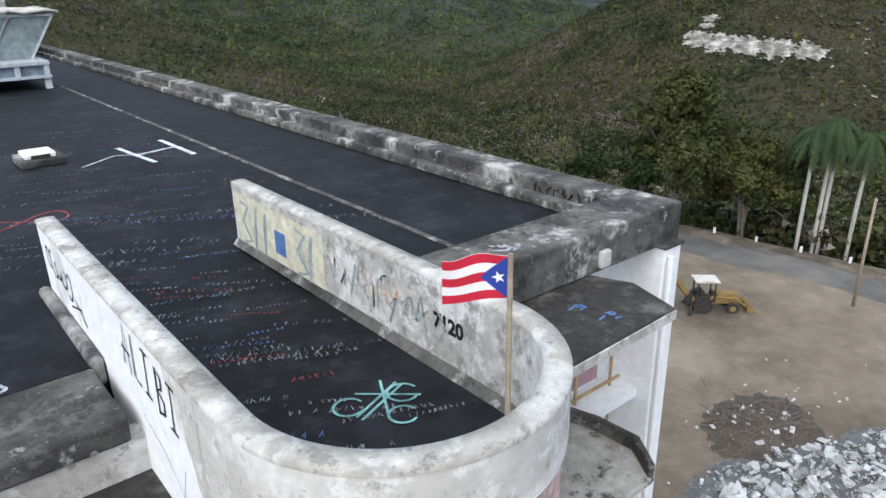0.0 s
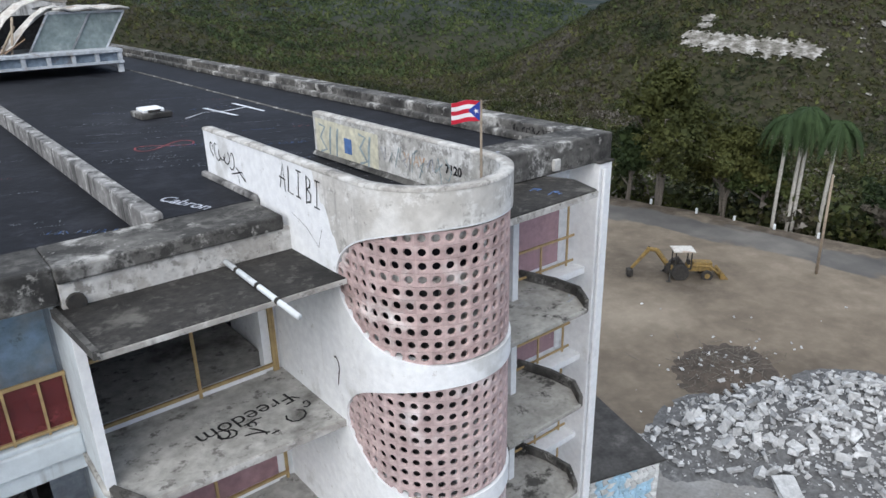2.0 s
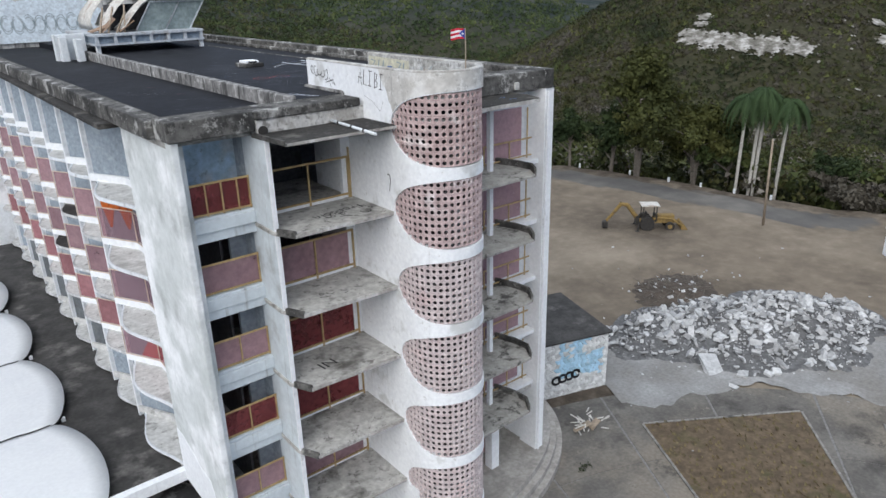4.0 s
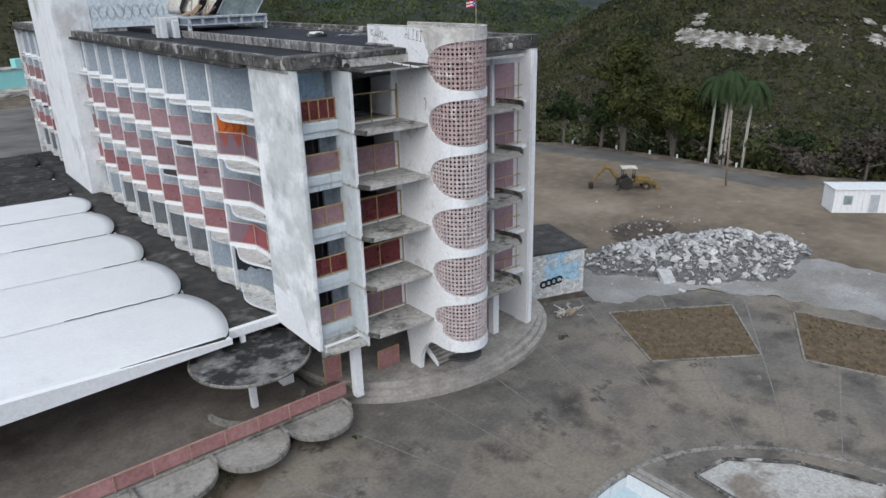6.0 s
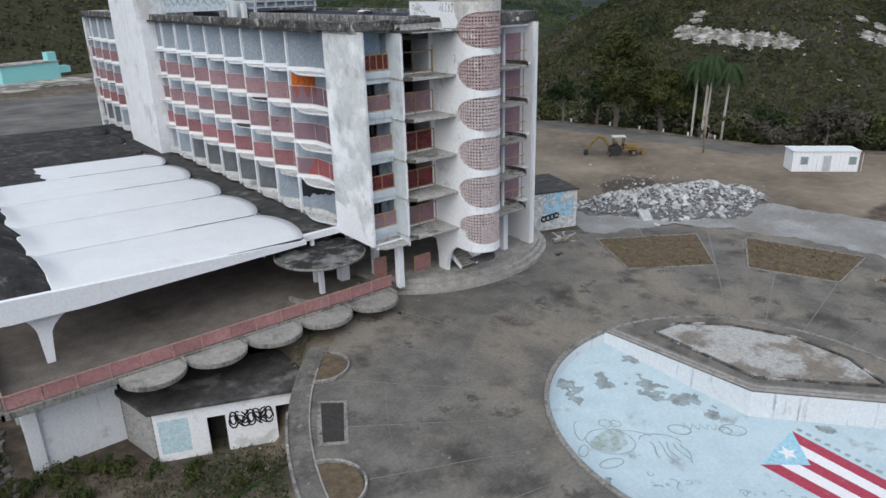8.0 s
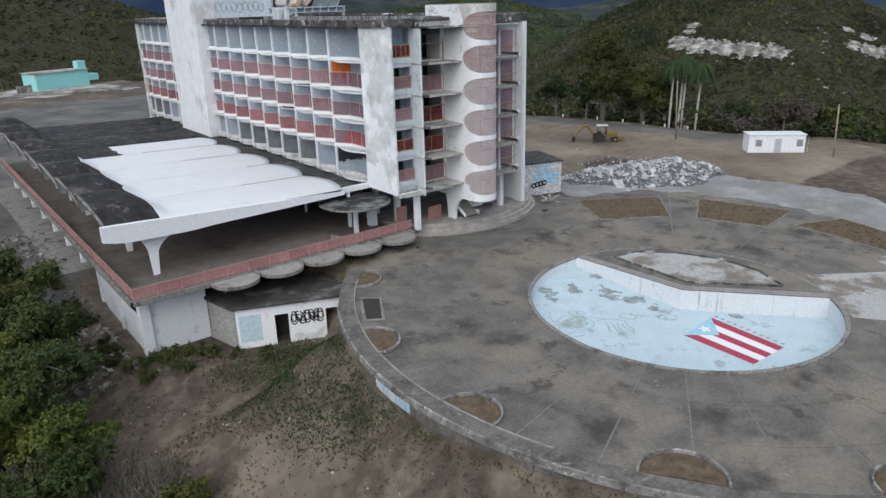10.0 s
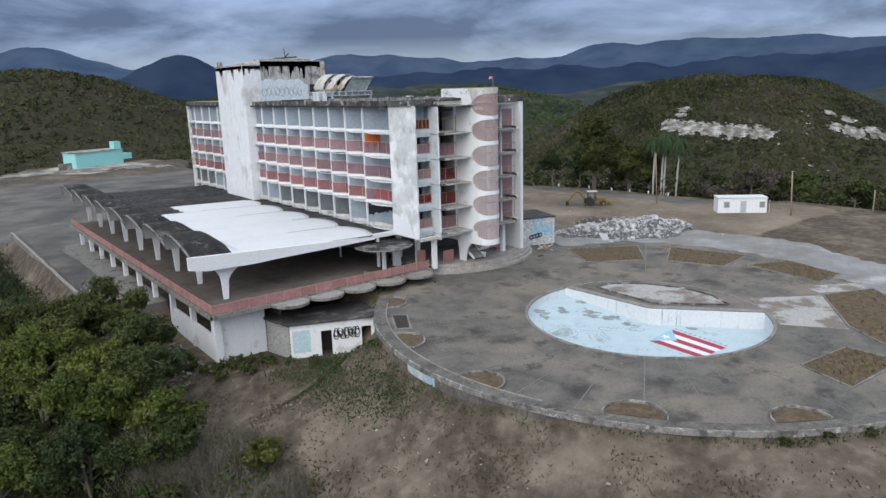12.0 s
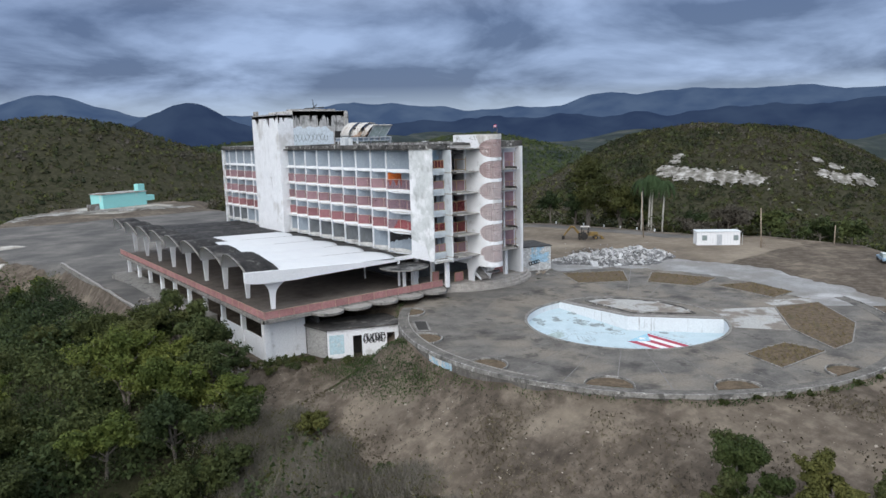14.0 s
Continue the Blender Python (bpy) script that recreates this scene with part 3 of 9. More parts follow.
def spaced(inner0, inner1, step, low, high, grow):
    c = list(np.arange(inner0, inner1 + 0.01, step))
    s, v = step, c[-1]
    while v < high:
        s *= grow
        v += s
        c.append(v)
    s, v = step, c[0]
    while v > low:
        s *= grow
        v -= s
        c.insert(0, v)
    return np.array(c)


gx, gy = spaced(-72, 84, 2.0, -4200, 4200, 1.07), spaced(-84, 130, 2.0, -4200, 4200, 1.07)
GX, GY = np.meshgrid(gx, gy)
GZ = height(GX, GY)
me = bpy.data.meshes.new("ground")
nr, nc = GX.shape
idx = np.arange(nr * nc).reshape(nr, nc)
quads = np.stack([idx[:-1, :-1], idx[:-1, 1:], idx[1:, 1:], idx[1:, :-1]], -1).reshape(-1, 4)
me.from_pydata(np.stack([GX, GY, GZ], -1).reshape(-1, 3).tolist(), [], quads.tolist())
me.polygons.foreach_set("use_smooth", [True] * len(me.polygons))
D = edge_distance(GX, GY)
forest = ramp(D, 3, 14) * np.maximum(1 - ramp(-(GX + 0.9 * GY), -25, 10) * ramp(-D, -48, -34), ramp(-GX - 0.25 * GY, 36, 46))
lot = ramp(GY, 78, 92) * ramp(-D, -2, 4) * (1 - ramp(GY, 196, 210)) + ramp(-GX, 33.0, 34.5) * ramp(GY, 20, 30) * ramp(-D, 0, 2) * (1 - ramp(GY, 196, 210))
dist_edge = np.abs(D + 5.5)
lane = 0.62 * (1 - ramp(dist_edge, 2.6, 4.6)) * ramp(GX, 44, 52) * ramp(GY, 5, 14)
scar = np.zeros_like(GX)
for cx, cy, r, q in ((-2, 243, 13, 1.0), (16, 247, 11, 0.8), (-50, 150, 9, 0.4), (-56, 120, 7, 0.3), (-54, 95, 6, 0.3), (190, 330, 12, 0.6)):
    scar = np.maximum(scar, np.exp(-(((GX - cx) * 0.9) ** 2 + ((GY - cy) / q * 0.6) ** 2) / r ** 2))
yard = ramp(GX, 22, 34) * ramp(-D, 1, 6) * ramp(GY, -14, -4) * (1 - ramp(GY, 62, 80))
sand_layer = me.attributes.new("sand", "FLOAT", "POINT")
yard = np.maximum(yard, np.maximum(0.8 * np.exp(-((GX + 29.5) / 6.0) ** 2 - ((GY + 14.0) / 6.5) ** 2), 0.46 * np.exp(-((GX + 22.0) / 16.0) ** 2 - ((GY + 32.0) / 16.0) ** 2)))
sand_layer.data.foreach_set("value", yard.reshape(-1).astype(np.float32))
cover = me.attributes.new("cover", "FLOAT_COLOR", "POINT")
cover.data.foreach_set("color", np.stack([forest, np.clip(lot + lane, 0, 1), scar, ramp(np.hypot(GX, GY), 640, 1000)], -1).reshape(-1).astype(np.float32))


def ground_material():
    m = bpy.data.materials.new("dirt_scrub_and_asphalt")
    m.use_nodes = True
    nt = m.node_tree
    bsdf = nt.nodes["Principled BSDF"]
    bsdf.inputs["Roughness"].default_value = 0.95
    bsdf.inputs["Specular IOR Level"].default_value = 0.15
    at = nt.nodes.new("ShaderNodeAttribute")
    at.attribute_name = "cover"
    sep = nt.nodes.new("ShaderNodeSeparateColor")
    nt.links.new(at.outputs["Color"], sep.inputs[0])
    geo = nt.nodes.new("ShaderNodeNewGeometry")

    def tex(scale, detail=6.0):
        n = nt.nodes.new("ShaderNodeTexNoise")
        n.inputs["Scale"].default_value, n.inputs["Detail"].default_value, n.inputs["Roughness"].default_value = scale, detail, 0.62
        nt.links.new(geo.outputs["Position"], n.inputs["Vector"])
        return n.outputs["Fac"]

    def ramp2(v, stops):
        r = nt.nodes.new("ShaderNodeValToRGB")
        e = r.color_ramp.elements
        while len(e) < len(stops):
            e.new(0.5)
        for el, (p, c) in zip(e, stops):
            el.position, el.color = p, rgba(c)
        nt.links.new(v, r.inputs[0])
        return r.outputs[0]

    def edge(v, noise_scale, w=0.5):
        a = nt.nodes.new("ShaderNodeMath")
        a.operation = "MULTIPLY_ADD"
        nt.links.new(tex(noise_scale), a.inputs[0])
        a.inputs[1].default_value = w
        nt.links.new(v, a.inputs[2])
        r = nt.nodes.new("ShaderNodeMapRange")
        r.interpolation_type = "SMOOTHSTEP"
        r.inputs["From Min"].default_value, r.inputs["From Max"].default_value = 0.42 + w * 0.5, 0.58 + w * 0.5
        nt.links.new(a.outputs[0], r.inputs["Value"])
        return r.outputs[0]

    def mix(f, a, b):
        x = nt.nodes.new("ShaderNodeMix")
        x.data_type = "RGBA"
        nt.links.new(f, x.inputs["Factor"])
        nt.links.new(a, x.inputs["A"])
        nt.links.new(b, x.inputs["B"])
        return x.outputs["Result"]

    dirt = ramp2(tex(0.075, 10.0), [(0.32, (0.050, 0.040, 0.032)), (0.5, (0.112, 0.090, 0.070)), (0.66, (0.27, 0.225, 0.175))])
    grit = ramp2(tex(0.8, 11.0), [(0.36, (0.042, 0.035, 0.028)), (0.5, (0.10, 0.083, 0.066)), (0.64, (0.21, 0.178, 0.143))])
    half = nt.nodes.new("ShaderNodeMix")
    half.data_type = "RGBA"
    half.inputs["Factor"].default_value = 0.46
    nt.links.new(dirt, half.inputs["A"])
    nt.links.new(grit, half.inputs["B"])
    scrub = ramp2(tex(0.35, 8.0), [(0.3, (0.019, 0.021, 0.010)), (0.5, (0.036, 0.036, 0.020)), (0.7, (0.064, 0.058, 0.038))])
    tar = ramp2(tex(0.10, 8.0), [(0.3, (0.075, 0.074, 0.073)), (0.5, (0.125, 0.12, 0.115)), (0.72, (0.21, 0.197, 0.182))])
    rock = ramp2(tex(0.22, 9.0), [(0.3, (0.16, 0.14, 0.11)), (0.5, (0.38, 0.36, 0.32)), (0.7, (0.62, 0.61, 0.58))])
    sand_at = nt.nodes.new("ShaderNodeAttribute")
    sand_at.attribute_name = "sand"
    sand = ramp2(tex(0.055, 9.0), [(0.34, (0.10, 0.083, 0.066)), (0.5, (0.205, 0.17, 0.132)), (0.66, (0.33, 0.282, 0.222))])
    sandy = nt.nodes.new("ShaderNodeMix")
    sandy.data_type = "RGBA"
    sandy.inputs["Factor"].default_value = 0.25
    nt.links.new(sand, sandy.inputs["A"])
    nt.links.new(grit, sandy.inputs["B"])
    col = mix(edge(sand_at.outputs["Fac"], 0.12, 0.6), half.outputs["Result"], sandy.outputs["Result"])
    col = mix(edge(sep.outputs[1], 0.25, 0.5), col, tar)
    col = mix(edge(sep.outputs[0], 0.3, 0.7), col, scrub)
    col = mix(edge(sep.outputs[2], 0.08, 0.7), col, rock)
    # aerial haze put into the colour: distant ground fades to bluish dark green
    hazed_woods = ramp2(tex(0.022, 12.0), [(0.35, (0.014, 0.023, 0.024)), (0.52, (0.030, 0.041, 0.038)), (0.68, (0.075, 0.078, 0.068))])
    col = mix(at.outputs["Alpha"], col, hazed_woods)
    nt.links.new(col, bsdf.inputs["Base Color"])
    b = nt.nodes.new("ShaderNodeBump")
    b.inputs["Strength"].default_value, b.inputs["Distance"].default_value = 0.6, 0.15
    nt.links.new(tex(1.8, 8.0), b.inputs["Height"])
    nt.links.new(b.outputs[0], bsdf.inputs["Normal"])
    return m


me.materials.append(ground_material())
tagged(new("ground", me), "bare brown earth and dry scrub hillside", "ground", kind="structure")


# bare chalk where the scrub has slipped away
chalk = bpy.data.materials.new("bare_chalk")
chalk.use_nodes = True
cn = chalk.node_tree
c_noise = cn.nodes.new("ShaderNodeTexNoise")
c_noise.inputs["Scale"].default_value, c_noise.inputs["Detail"].default_value, c_noise.inputs["Roughness"].default_value = 0.22, 10.0, 0.68
c_ramp = cn.nodes.new("ShaderNodeValToRGB")
c_ramp.color_ramp.elements.new(0.5)
for el, p, c in zip(c_ramp.color_ramp.elements, (0.36, 0.5, 0.64), ((0.065, 0.06, 0.045), (0.20, 0.19, 0.17), (0.46, 0.45, 0.43))):
    el.position, el.color = p, rgba(c)
c_geo = cn.nodes.new("ShaderNodeNewGeometry")
cn.links.new(c_geo.outputs["Position"], c_noise.inputs["Vector"])
cn.links.new(c_noise.outputs["Fac"], c_ramp.inputs[0])
cn.links.new(c_ramp.outputs[0], cn.nodes["Principled BSDF"].inputs["Base Color"])
cn.nodes["Principled BSDF"].inputs["Roughness"].default_value = 0.95


def chalk_scar(x0, x1, y0, y1, step, spots, label, lift=0.9):
    """A ragged sheet of bare chalk draped over the slope; spots are (x, y, radius)."""
    s = Shape()
    xs, ys = np.arange(x0, x1, step), np.arange(y0, y1, step)
    X, Y = np.meshgrid(xs, ys)
    Z = height(X, Y) + lift
    for j in range(len(ys) - 1):
        for i in range(len(xs) - 1):
            x, y = xs[i] + step / 2, ys[j] + step / 2
            m = max(math.exp(-((x - cx) ** 2 + (y - cy) ** 2) / (r * r)) for cx, cy, r in spots)
            if m + 0.42 * noise.fractal(Vector((x * 0.26, y * 0.26, 1.0)), 0.6, 2.0, 6) > 0.40:
                s.quad(*[(X[a, b], Y[a, b], Z[a, b]) for a, b in ((j, i), (j, i + 1), (j + 1, i + 1), (j + 1, i))])
    thing("ground", label, "bare ground", s, chalk, kind="structure", smooth=True)


chalk_scar(322, 432, 96, 224, 1.2, ((339, 204, 7), (341, 193, 8), (346, 181, 9), (351, 168, 9), (357, 155, 8), (353, 208, 4), (361, 211, 4), (399, 119, 7), (411, 111, 7), (396, 129, 5), (408, 138, 3.5), (410, 128, 4)), "bare white chalk scars on the scrub hillside")

chalk_scar(-44, 40, 222, 258, 1.4, ((-20, 243, 8), (-8, 240, 8), (5, 239, 8), (16, 236, 8), (-30, 238, 6), (25, 231, 6), (-36, 228, 5)), "pale chalky bank below the turquoise house", 0.15)

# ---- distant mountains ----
# aerial haze is put into the slopes' glowing blue; they take no light
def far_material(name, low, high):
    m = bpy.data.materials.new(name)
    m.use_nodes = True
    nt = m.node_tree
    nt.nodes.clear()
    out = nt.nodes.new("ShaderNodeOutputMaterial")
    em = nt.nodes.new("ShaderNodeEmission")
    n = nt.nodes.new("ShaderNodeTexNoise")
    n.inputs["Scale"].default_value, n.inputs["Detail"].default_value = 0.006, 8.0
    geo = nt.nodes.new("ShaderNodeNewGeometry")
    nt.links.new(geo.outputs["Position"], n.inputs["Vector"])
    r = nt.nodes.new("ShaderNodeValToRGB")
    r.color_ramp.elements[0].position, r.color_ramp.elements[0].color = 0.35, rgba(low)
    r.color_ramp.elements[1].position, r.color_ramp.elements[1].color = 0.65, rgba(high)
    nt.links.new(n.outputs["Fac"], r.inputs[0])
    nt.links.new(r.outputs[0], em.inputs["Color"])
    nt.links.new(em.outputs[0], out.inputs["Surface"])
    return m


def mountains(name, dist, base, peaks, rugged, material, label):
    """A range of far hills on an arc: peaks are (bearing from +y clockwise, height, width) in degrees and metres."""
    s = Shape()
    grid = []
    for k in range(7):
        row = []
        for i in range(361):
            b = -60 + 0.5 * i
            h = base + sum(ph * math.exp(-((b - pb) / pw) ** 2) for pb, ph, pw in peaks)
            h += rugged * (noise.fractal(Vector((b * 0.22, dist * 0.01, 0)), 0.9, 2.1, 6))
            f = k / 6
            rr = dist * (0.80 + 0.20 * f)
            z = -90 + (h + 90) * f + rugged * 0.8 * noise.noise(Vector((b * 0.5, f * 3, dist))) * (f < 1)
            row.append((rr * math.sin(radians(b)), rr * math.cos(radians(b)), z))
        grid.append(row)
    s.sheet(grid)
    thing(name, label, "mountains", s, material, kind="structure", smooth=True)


mountains("backdrop", 2300, 62, [(17, 82, 3.4), (40, 20, 6), (62, 26, 14), (75, 20, 10)], 20, far_material("haze_dark_blue_slopes", (0.028, 0.048, 0.105), (0.046, 0.074, 0.138)), "forested mountains in the distance, glowing dark haze blue")
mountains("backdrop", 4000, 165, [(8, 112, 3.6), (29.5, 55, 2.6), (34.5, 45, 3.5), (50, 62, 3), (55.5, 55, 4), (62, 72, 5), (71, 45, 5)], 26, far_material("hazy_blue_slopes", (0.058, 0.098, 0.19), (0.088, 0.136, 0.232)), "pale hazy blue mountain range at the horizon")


# ---- pool deck ----
deck = thing("pavement", "stained grey concrete pool deck with cracked joints", "pool deck", kind="structure")
SECT = 30


def deck_ray(a, f):
    """A point between the pool's rim (f = 0) and the deck's edge (f = 1)."""
    px, py = POOL[0] + POOL_R * math.cos(a), POOL[1] + POOL_R * math.sin(a)
    ox, oy = px - DECK[0], py - DECK[1]
    b = ox * math.cos(a) + oy * math.sin(a)
    k = -b + math.sqrt(b * b - ox * ox - oy * oy + (DECK_R - 1.4) ** 2)
    return px + f * k * math.cos(a), py + f * k * math.sin(a)


base = Shape()
base.sheet([[(*deck_ray(2 * math.pi * i / 120, f), -0.02) for i in range(121)] for f in (0, 0.5, 1)])
part("joint_bed", base, mortar_mat, deck)
for i in range(SECT):
    for f0, f1 in ((0.0, 0.34), (0.34, 0.68), (0.68, 1.0)):
        a0, a1 = 2 * math.pi * i / SECT + 0.0026, 2 * math.pi * (i + 1) / SECT - 0.0026
        ring = [deck_ray(a0 + (a1 - a0) * j / 4, f0 + 0.0012) for j in range(5)][::-1] + [deck_ray(a0 + (a1 - a0) * j / 4, f1 - 0.0012) for j in range(5)]
        part("slab", Shape().prism(ring[::-1], -0.15, 0.0), deck_con, deck)
part("rim", arc_wall(*DECK, DECK_R - 1.4, 1.4, -5.5, 0.045, radians(134), radians(330), 90), rim_walk, deck, "stained concrete rim walk with a low outer wall", bevel=0.06)
part("inner_curb", arc_wall(*DECK, DECK_R - 1.42, 0.11, 0.0, 0.13, radians(140), radians(200), 60), scallop_con, deck, "thin worn whitish curb", bevel=0.02)
part("paint_patch", arc_wall(*DECK, DECK_R + 0.002, 0.004, -2.4, 0.02, radians(173), radians(181), 12), surface("pale_blue_spray", (0.40, 0.60, 0.72), (0.30, 0.42, 0.50), patch=(0.6, 0.6, 0.58), patch_scale=0.8, patch_amount=0.45), deck, "pale blue sprayed patch on the wall")
part("lip", arc_wall(*DECK, DECK_R - 0.07, 0.16, -0.30, 0.16, radians(150), radians(330), 90), lip_paint, deck, "thin raised lip along the edge")
# half-round planters along the rim
for a, r in ((139.7, 2.1), (164.6, 2.25), (188.3, 2.2), (213.5, 2.4), (236.2, 2.2), (260.7, 2.1)):
    cx, cy = DECK[0] + (DECK_R - 1.45) * math.cos(radians(a)), DECK[1] + (DECK_R - 1.45) * math.sin(radians(a))
    pl = thing("planter", "half-round low concrete planter with bare soil", "planter", group="planters on the deck edge")
    part("curb", arc_wall(cx, cy, r - 0.14, 0.14, 0.0, 0.26, radians(a + 88), radians(a + 272), 20), lip_paint, pl, "worn whitish curb", bevel=0.03)
    part("soil", disc(cx, cy, r - 0.22, 0.0, 0.09, 18, radians(a + 90), radians(a + 270)), dry_grass, pl)
# an open pit beside the planters
pit = thing("service_pit", "open square pit in the deck with a broken rim", "pit")
part("rim", Shape().prism([(-19.1, -6.2), (-17.6, -7.2), (-15.3, -3.2), (-16.8, -2.0)], 0.0, 0.05), rim_con, pit)
# the pit's inner shade is a black plate; no hole is cut
part("opening", Shape().prism([(-18.7, -6.1), (-17.65, -6.8), (-15.6, -3.3), (-16.75, -2.35)], 0.02, 0.056), black_parts_and_shade, pit, "black plate for the pit's inner shade")

# ---- pool ----
pool = thing("swimming_pool", "empty round pool with flaking white walls and pale blue floor", "pool")
A0 = (4.5, -7.7)
W1, W2 = (5.0, -19.4), (11.0, -26.7)


def on_pool(a, r=POOL_R):
    return POOL[0] + r * math.cos(a), POOL[1] + r * math.sin(a)


aA = math.atan2(A0[1] - POOL[1], A0[0] - POOL[0])
aB = math.atan2(-28.8 - POOL[1], 12.9 - POOL[0])
arc_deep = [on_pool(aA + (aB + 2 * math.pi - aA) * i / 64) for i in range(65)]
arc_shelf = [on_pool(aB + (aA - aB) * i / 24) for i in range(25)]


def pool_z(x, y):
    """The floor's height: deep to the south, rising to the north."""
    return -1.8 + 0.95 * max(0.0, (y + 19.5) / 11.5)


bm = bmesh.new()
bm.faces.new([bm.verts.new((x, y, 0)) for x, y in arc_deep + [W2, W1]])
bmesh.ops.bisect_plane(bm, geom=bm.verts[:] + bm.edges[:] + bm.faces[:], plane_co=(0, -19.5, 0), plane_no=(0, 1, 0))
for v in bm.verts:
    v.co.z = pool_z(v.co.x, v.co.y)
floor_me = bpy.data.meshes.new("floor")
bm.normal_update()
bm.to_mesh(floor_me)
bm.free()
floor_me.materials.append(pool_blue)
part("floor", floor_me, pool_blue, pool, "pale blue painted floor")
wall = Shape()
for p, q in zip(arc_deep, arc_deep[1:]):
    wall.quad((*p, -1.82), (*q, -1.82), (*q, 0.10), (*p, 0.10))
part("round_wall", wall, pool_white, pool, "flaking white wall", smooth=True)
part("coping", arc_wall(*POOL, POOL_R - 0.02, 0.34, -0.1, 0.12, aA, aB + 2 * math.pi, 72), rim_con, pool, "rough broken concrete coping", bevel=0.04)
part("shelf_kerb", arc_wall(*POOL, POOL_R - 0.12, 0.3, 0.0, 0.17, aB, aA, 40), rim_con, pool, "curved kerb behind the shallow pool", bevel=0.03)
part("straight_wall", Shape().prism([arc_deep[0], W1, W2, arc_deep[-1]] + arc_shelf, -1.82, 0.04), pool_white, pool, "white-painted dividing wall")
shelf = Shape().prism([(x + 0.02, y) for x, y in [arc_deep[0], W1, W2, arc_deep[-1]]] + arc_shelf[1:-1], 0.03, 0.12)
part("shelf", shelf, deck_con, pool, "stained concrete shelf", bevel=0.03)
kid = [(7.2, -10.6), (6.7, -18.7), (11.9, -24.6), (13.6, -21.6), (13.9, -17.6), (12.2, -13.6), (9.6, -11.0)]
part("shallow_floor", Shape().prism(kid, 0.10, 0.135), shallow_con, pool, "blistered white shallow pool floor")
cb = Shape()
for p, q in zip(kid, kid[1:] + kid[:1]):
    d = Vector((q[0] - p[0], q[1] - p[1])).normalized()
    n = Vector((d.y, -d.x)) * 0.22
    cb.prism([p, (p[0] + n.x, p[1] + n.y), (q[0] + n.x, q[1] + n.y), q], 0.11, 0.24)
part("curb", cb, curb_con, pool, "low concrete curb")
band = Shape()
for p, q in zip([arc_deep[0], W1, W2], [W1, W2, arc_deep[-1]]):
    d = Vector((q[0] - p[0], q[1] - p[1])).normalized()
    n = Vector((-d.y, d.x))
    band.prism([(p[0] + n.x * 0.05, p[1] + n.y * 0.05), (q[0] + n.x * 0.05, q[1] + n.y * 0.05), (q[0] + n.x * 0.85, q[1] + n.y * 0.85), (p[0] + n.x * 0.85, p[1] + n.y * 0.85)], 0.10, 0.1225 + 0.004 * len(band.v) / 8)
part("walk_band", band, scallop_con, pool, "paler worn band along the wall")
for w in (0.45, 1.0):
    s = Shape()
    pts = [arc_deep[0], W1, W2, arc_deep[-1]]
    for p, q in zip(pts, pts[1:]):
        d = Vector((q[0] - p[0], q[1] - p[1])).normalized()
        n = Vector((-d.y, d.x)) * (-0.07 if w < 0.5 else -0.08)
        o = Vector((-d.y, d.x)) * w
        s.prism([(p[0] + o.x, p[1] + o.y), (p[0] + o.x + n.x, p[1] + o.y + n.y), (q[0] + o.x + n.x, q[1] + o.y + n.y), (q[0] + o.x, q[1] + o.y)], 0.115, 0.137 + 0.004 * len(s.v) / 8)
    part("edge_line", s, mortar_mat, pool)

# the flag painted on the pool floor
FA, FB, FC, FD = Vector((0.99, -22.4)), Vector((5.57, -22.0)), Vector((4.91, -28.62)), Vector((0.71, -28.49))


def painted_flag(name, corner, material_red, material_white, material_tri, star_mat, parent, tri_len):
    """corner(u, v) gives a point; u along the stripes from the triangle's base, v across them."""
    for k in range(5):
        s = Shape()
        n = 12
        s.sheet([[corner(i / n, (k + j) / 5, 0) for i in range(n + 1)] for j in (0, 1)])
        part("stripe", s, material_red if k % 2 == 0 else material_white, parent, smooth=True)
    s = Shape()
    n = 8
    rows = []
    for i in range(n + 1):
        u = tri_len * i / n
        half = 0.5 * (1 - i / n)
        rows.append([corner(u, 0.5 - half + 2 * half * j / 6, 1) for j in range(7)])
    s.sheet(rows)
    part("triangle", s, material_tri, parent)
    pts = []
    for i in range(10):
        r = 0.145 if i % 2 == 0 else 0.06
        t = math.pi * i / 5
        pts.append(corner(tri_len * 0.33 + r * 1.0 * math.cos(t) * 0.72, 0.5 + r * math.sin(t), 2))
    c = corner(tri_len * 0.33, 0.5, 2)
    st = Shape()
    for i in range(10):
        st.quad(c, pts[i], pts[(i + 1) % 10])
    part("star", st, star_mat, parent, "white star")


pool_flag = part("painted_flag", Shape().prism([tuple(p) for p in (FA, FB, FC, FD)][::-1], -1.799, -1.794), flag_white, pool, "faded striped flag painted on the pool floor")


def pool_corner(u, v, k):
    p = FA.lerp(FB, 1 - v).lerp(FD.lerp(FC, 1 - v), u)
    return (p.x, p.y, -1.790 + 0.004 * k)


painted_flag("flag", pool_corner, flag_pool_red, flag_white, surface("painted_pale_blue", (0.36, 0.60, 0.72), (0.3, 0.52, 0.64), bump=0), flag_white, pool_flag, 0.33)

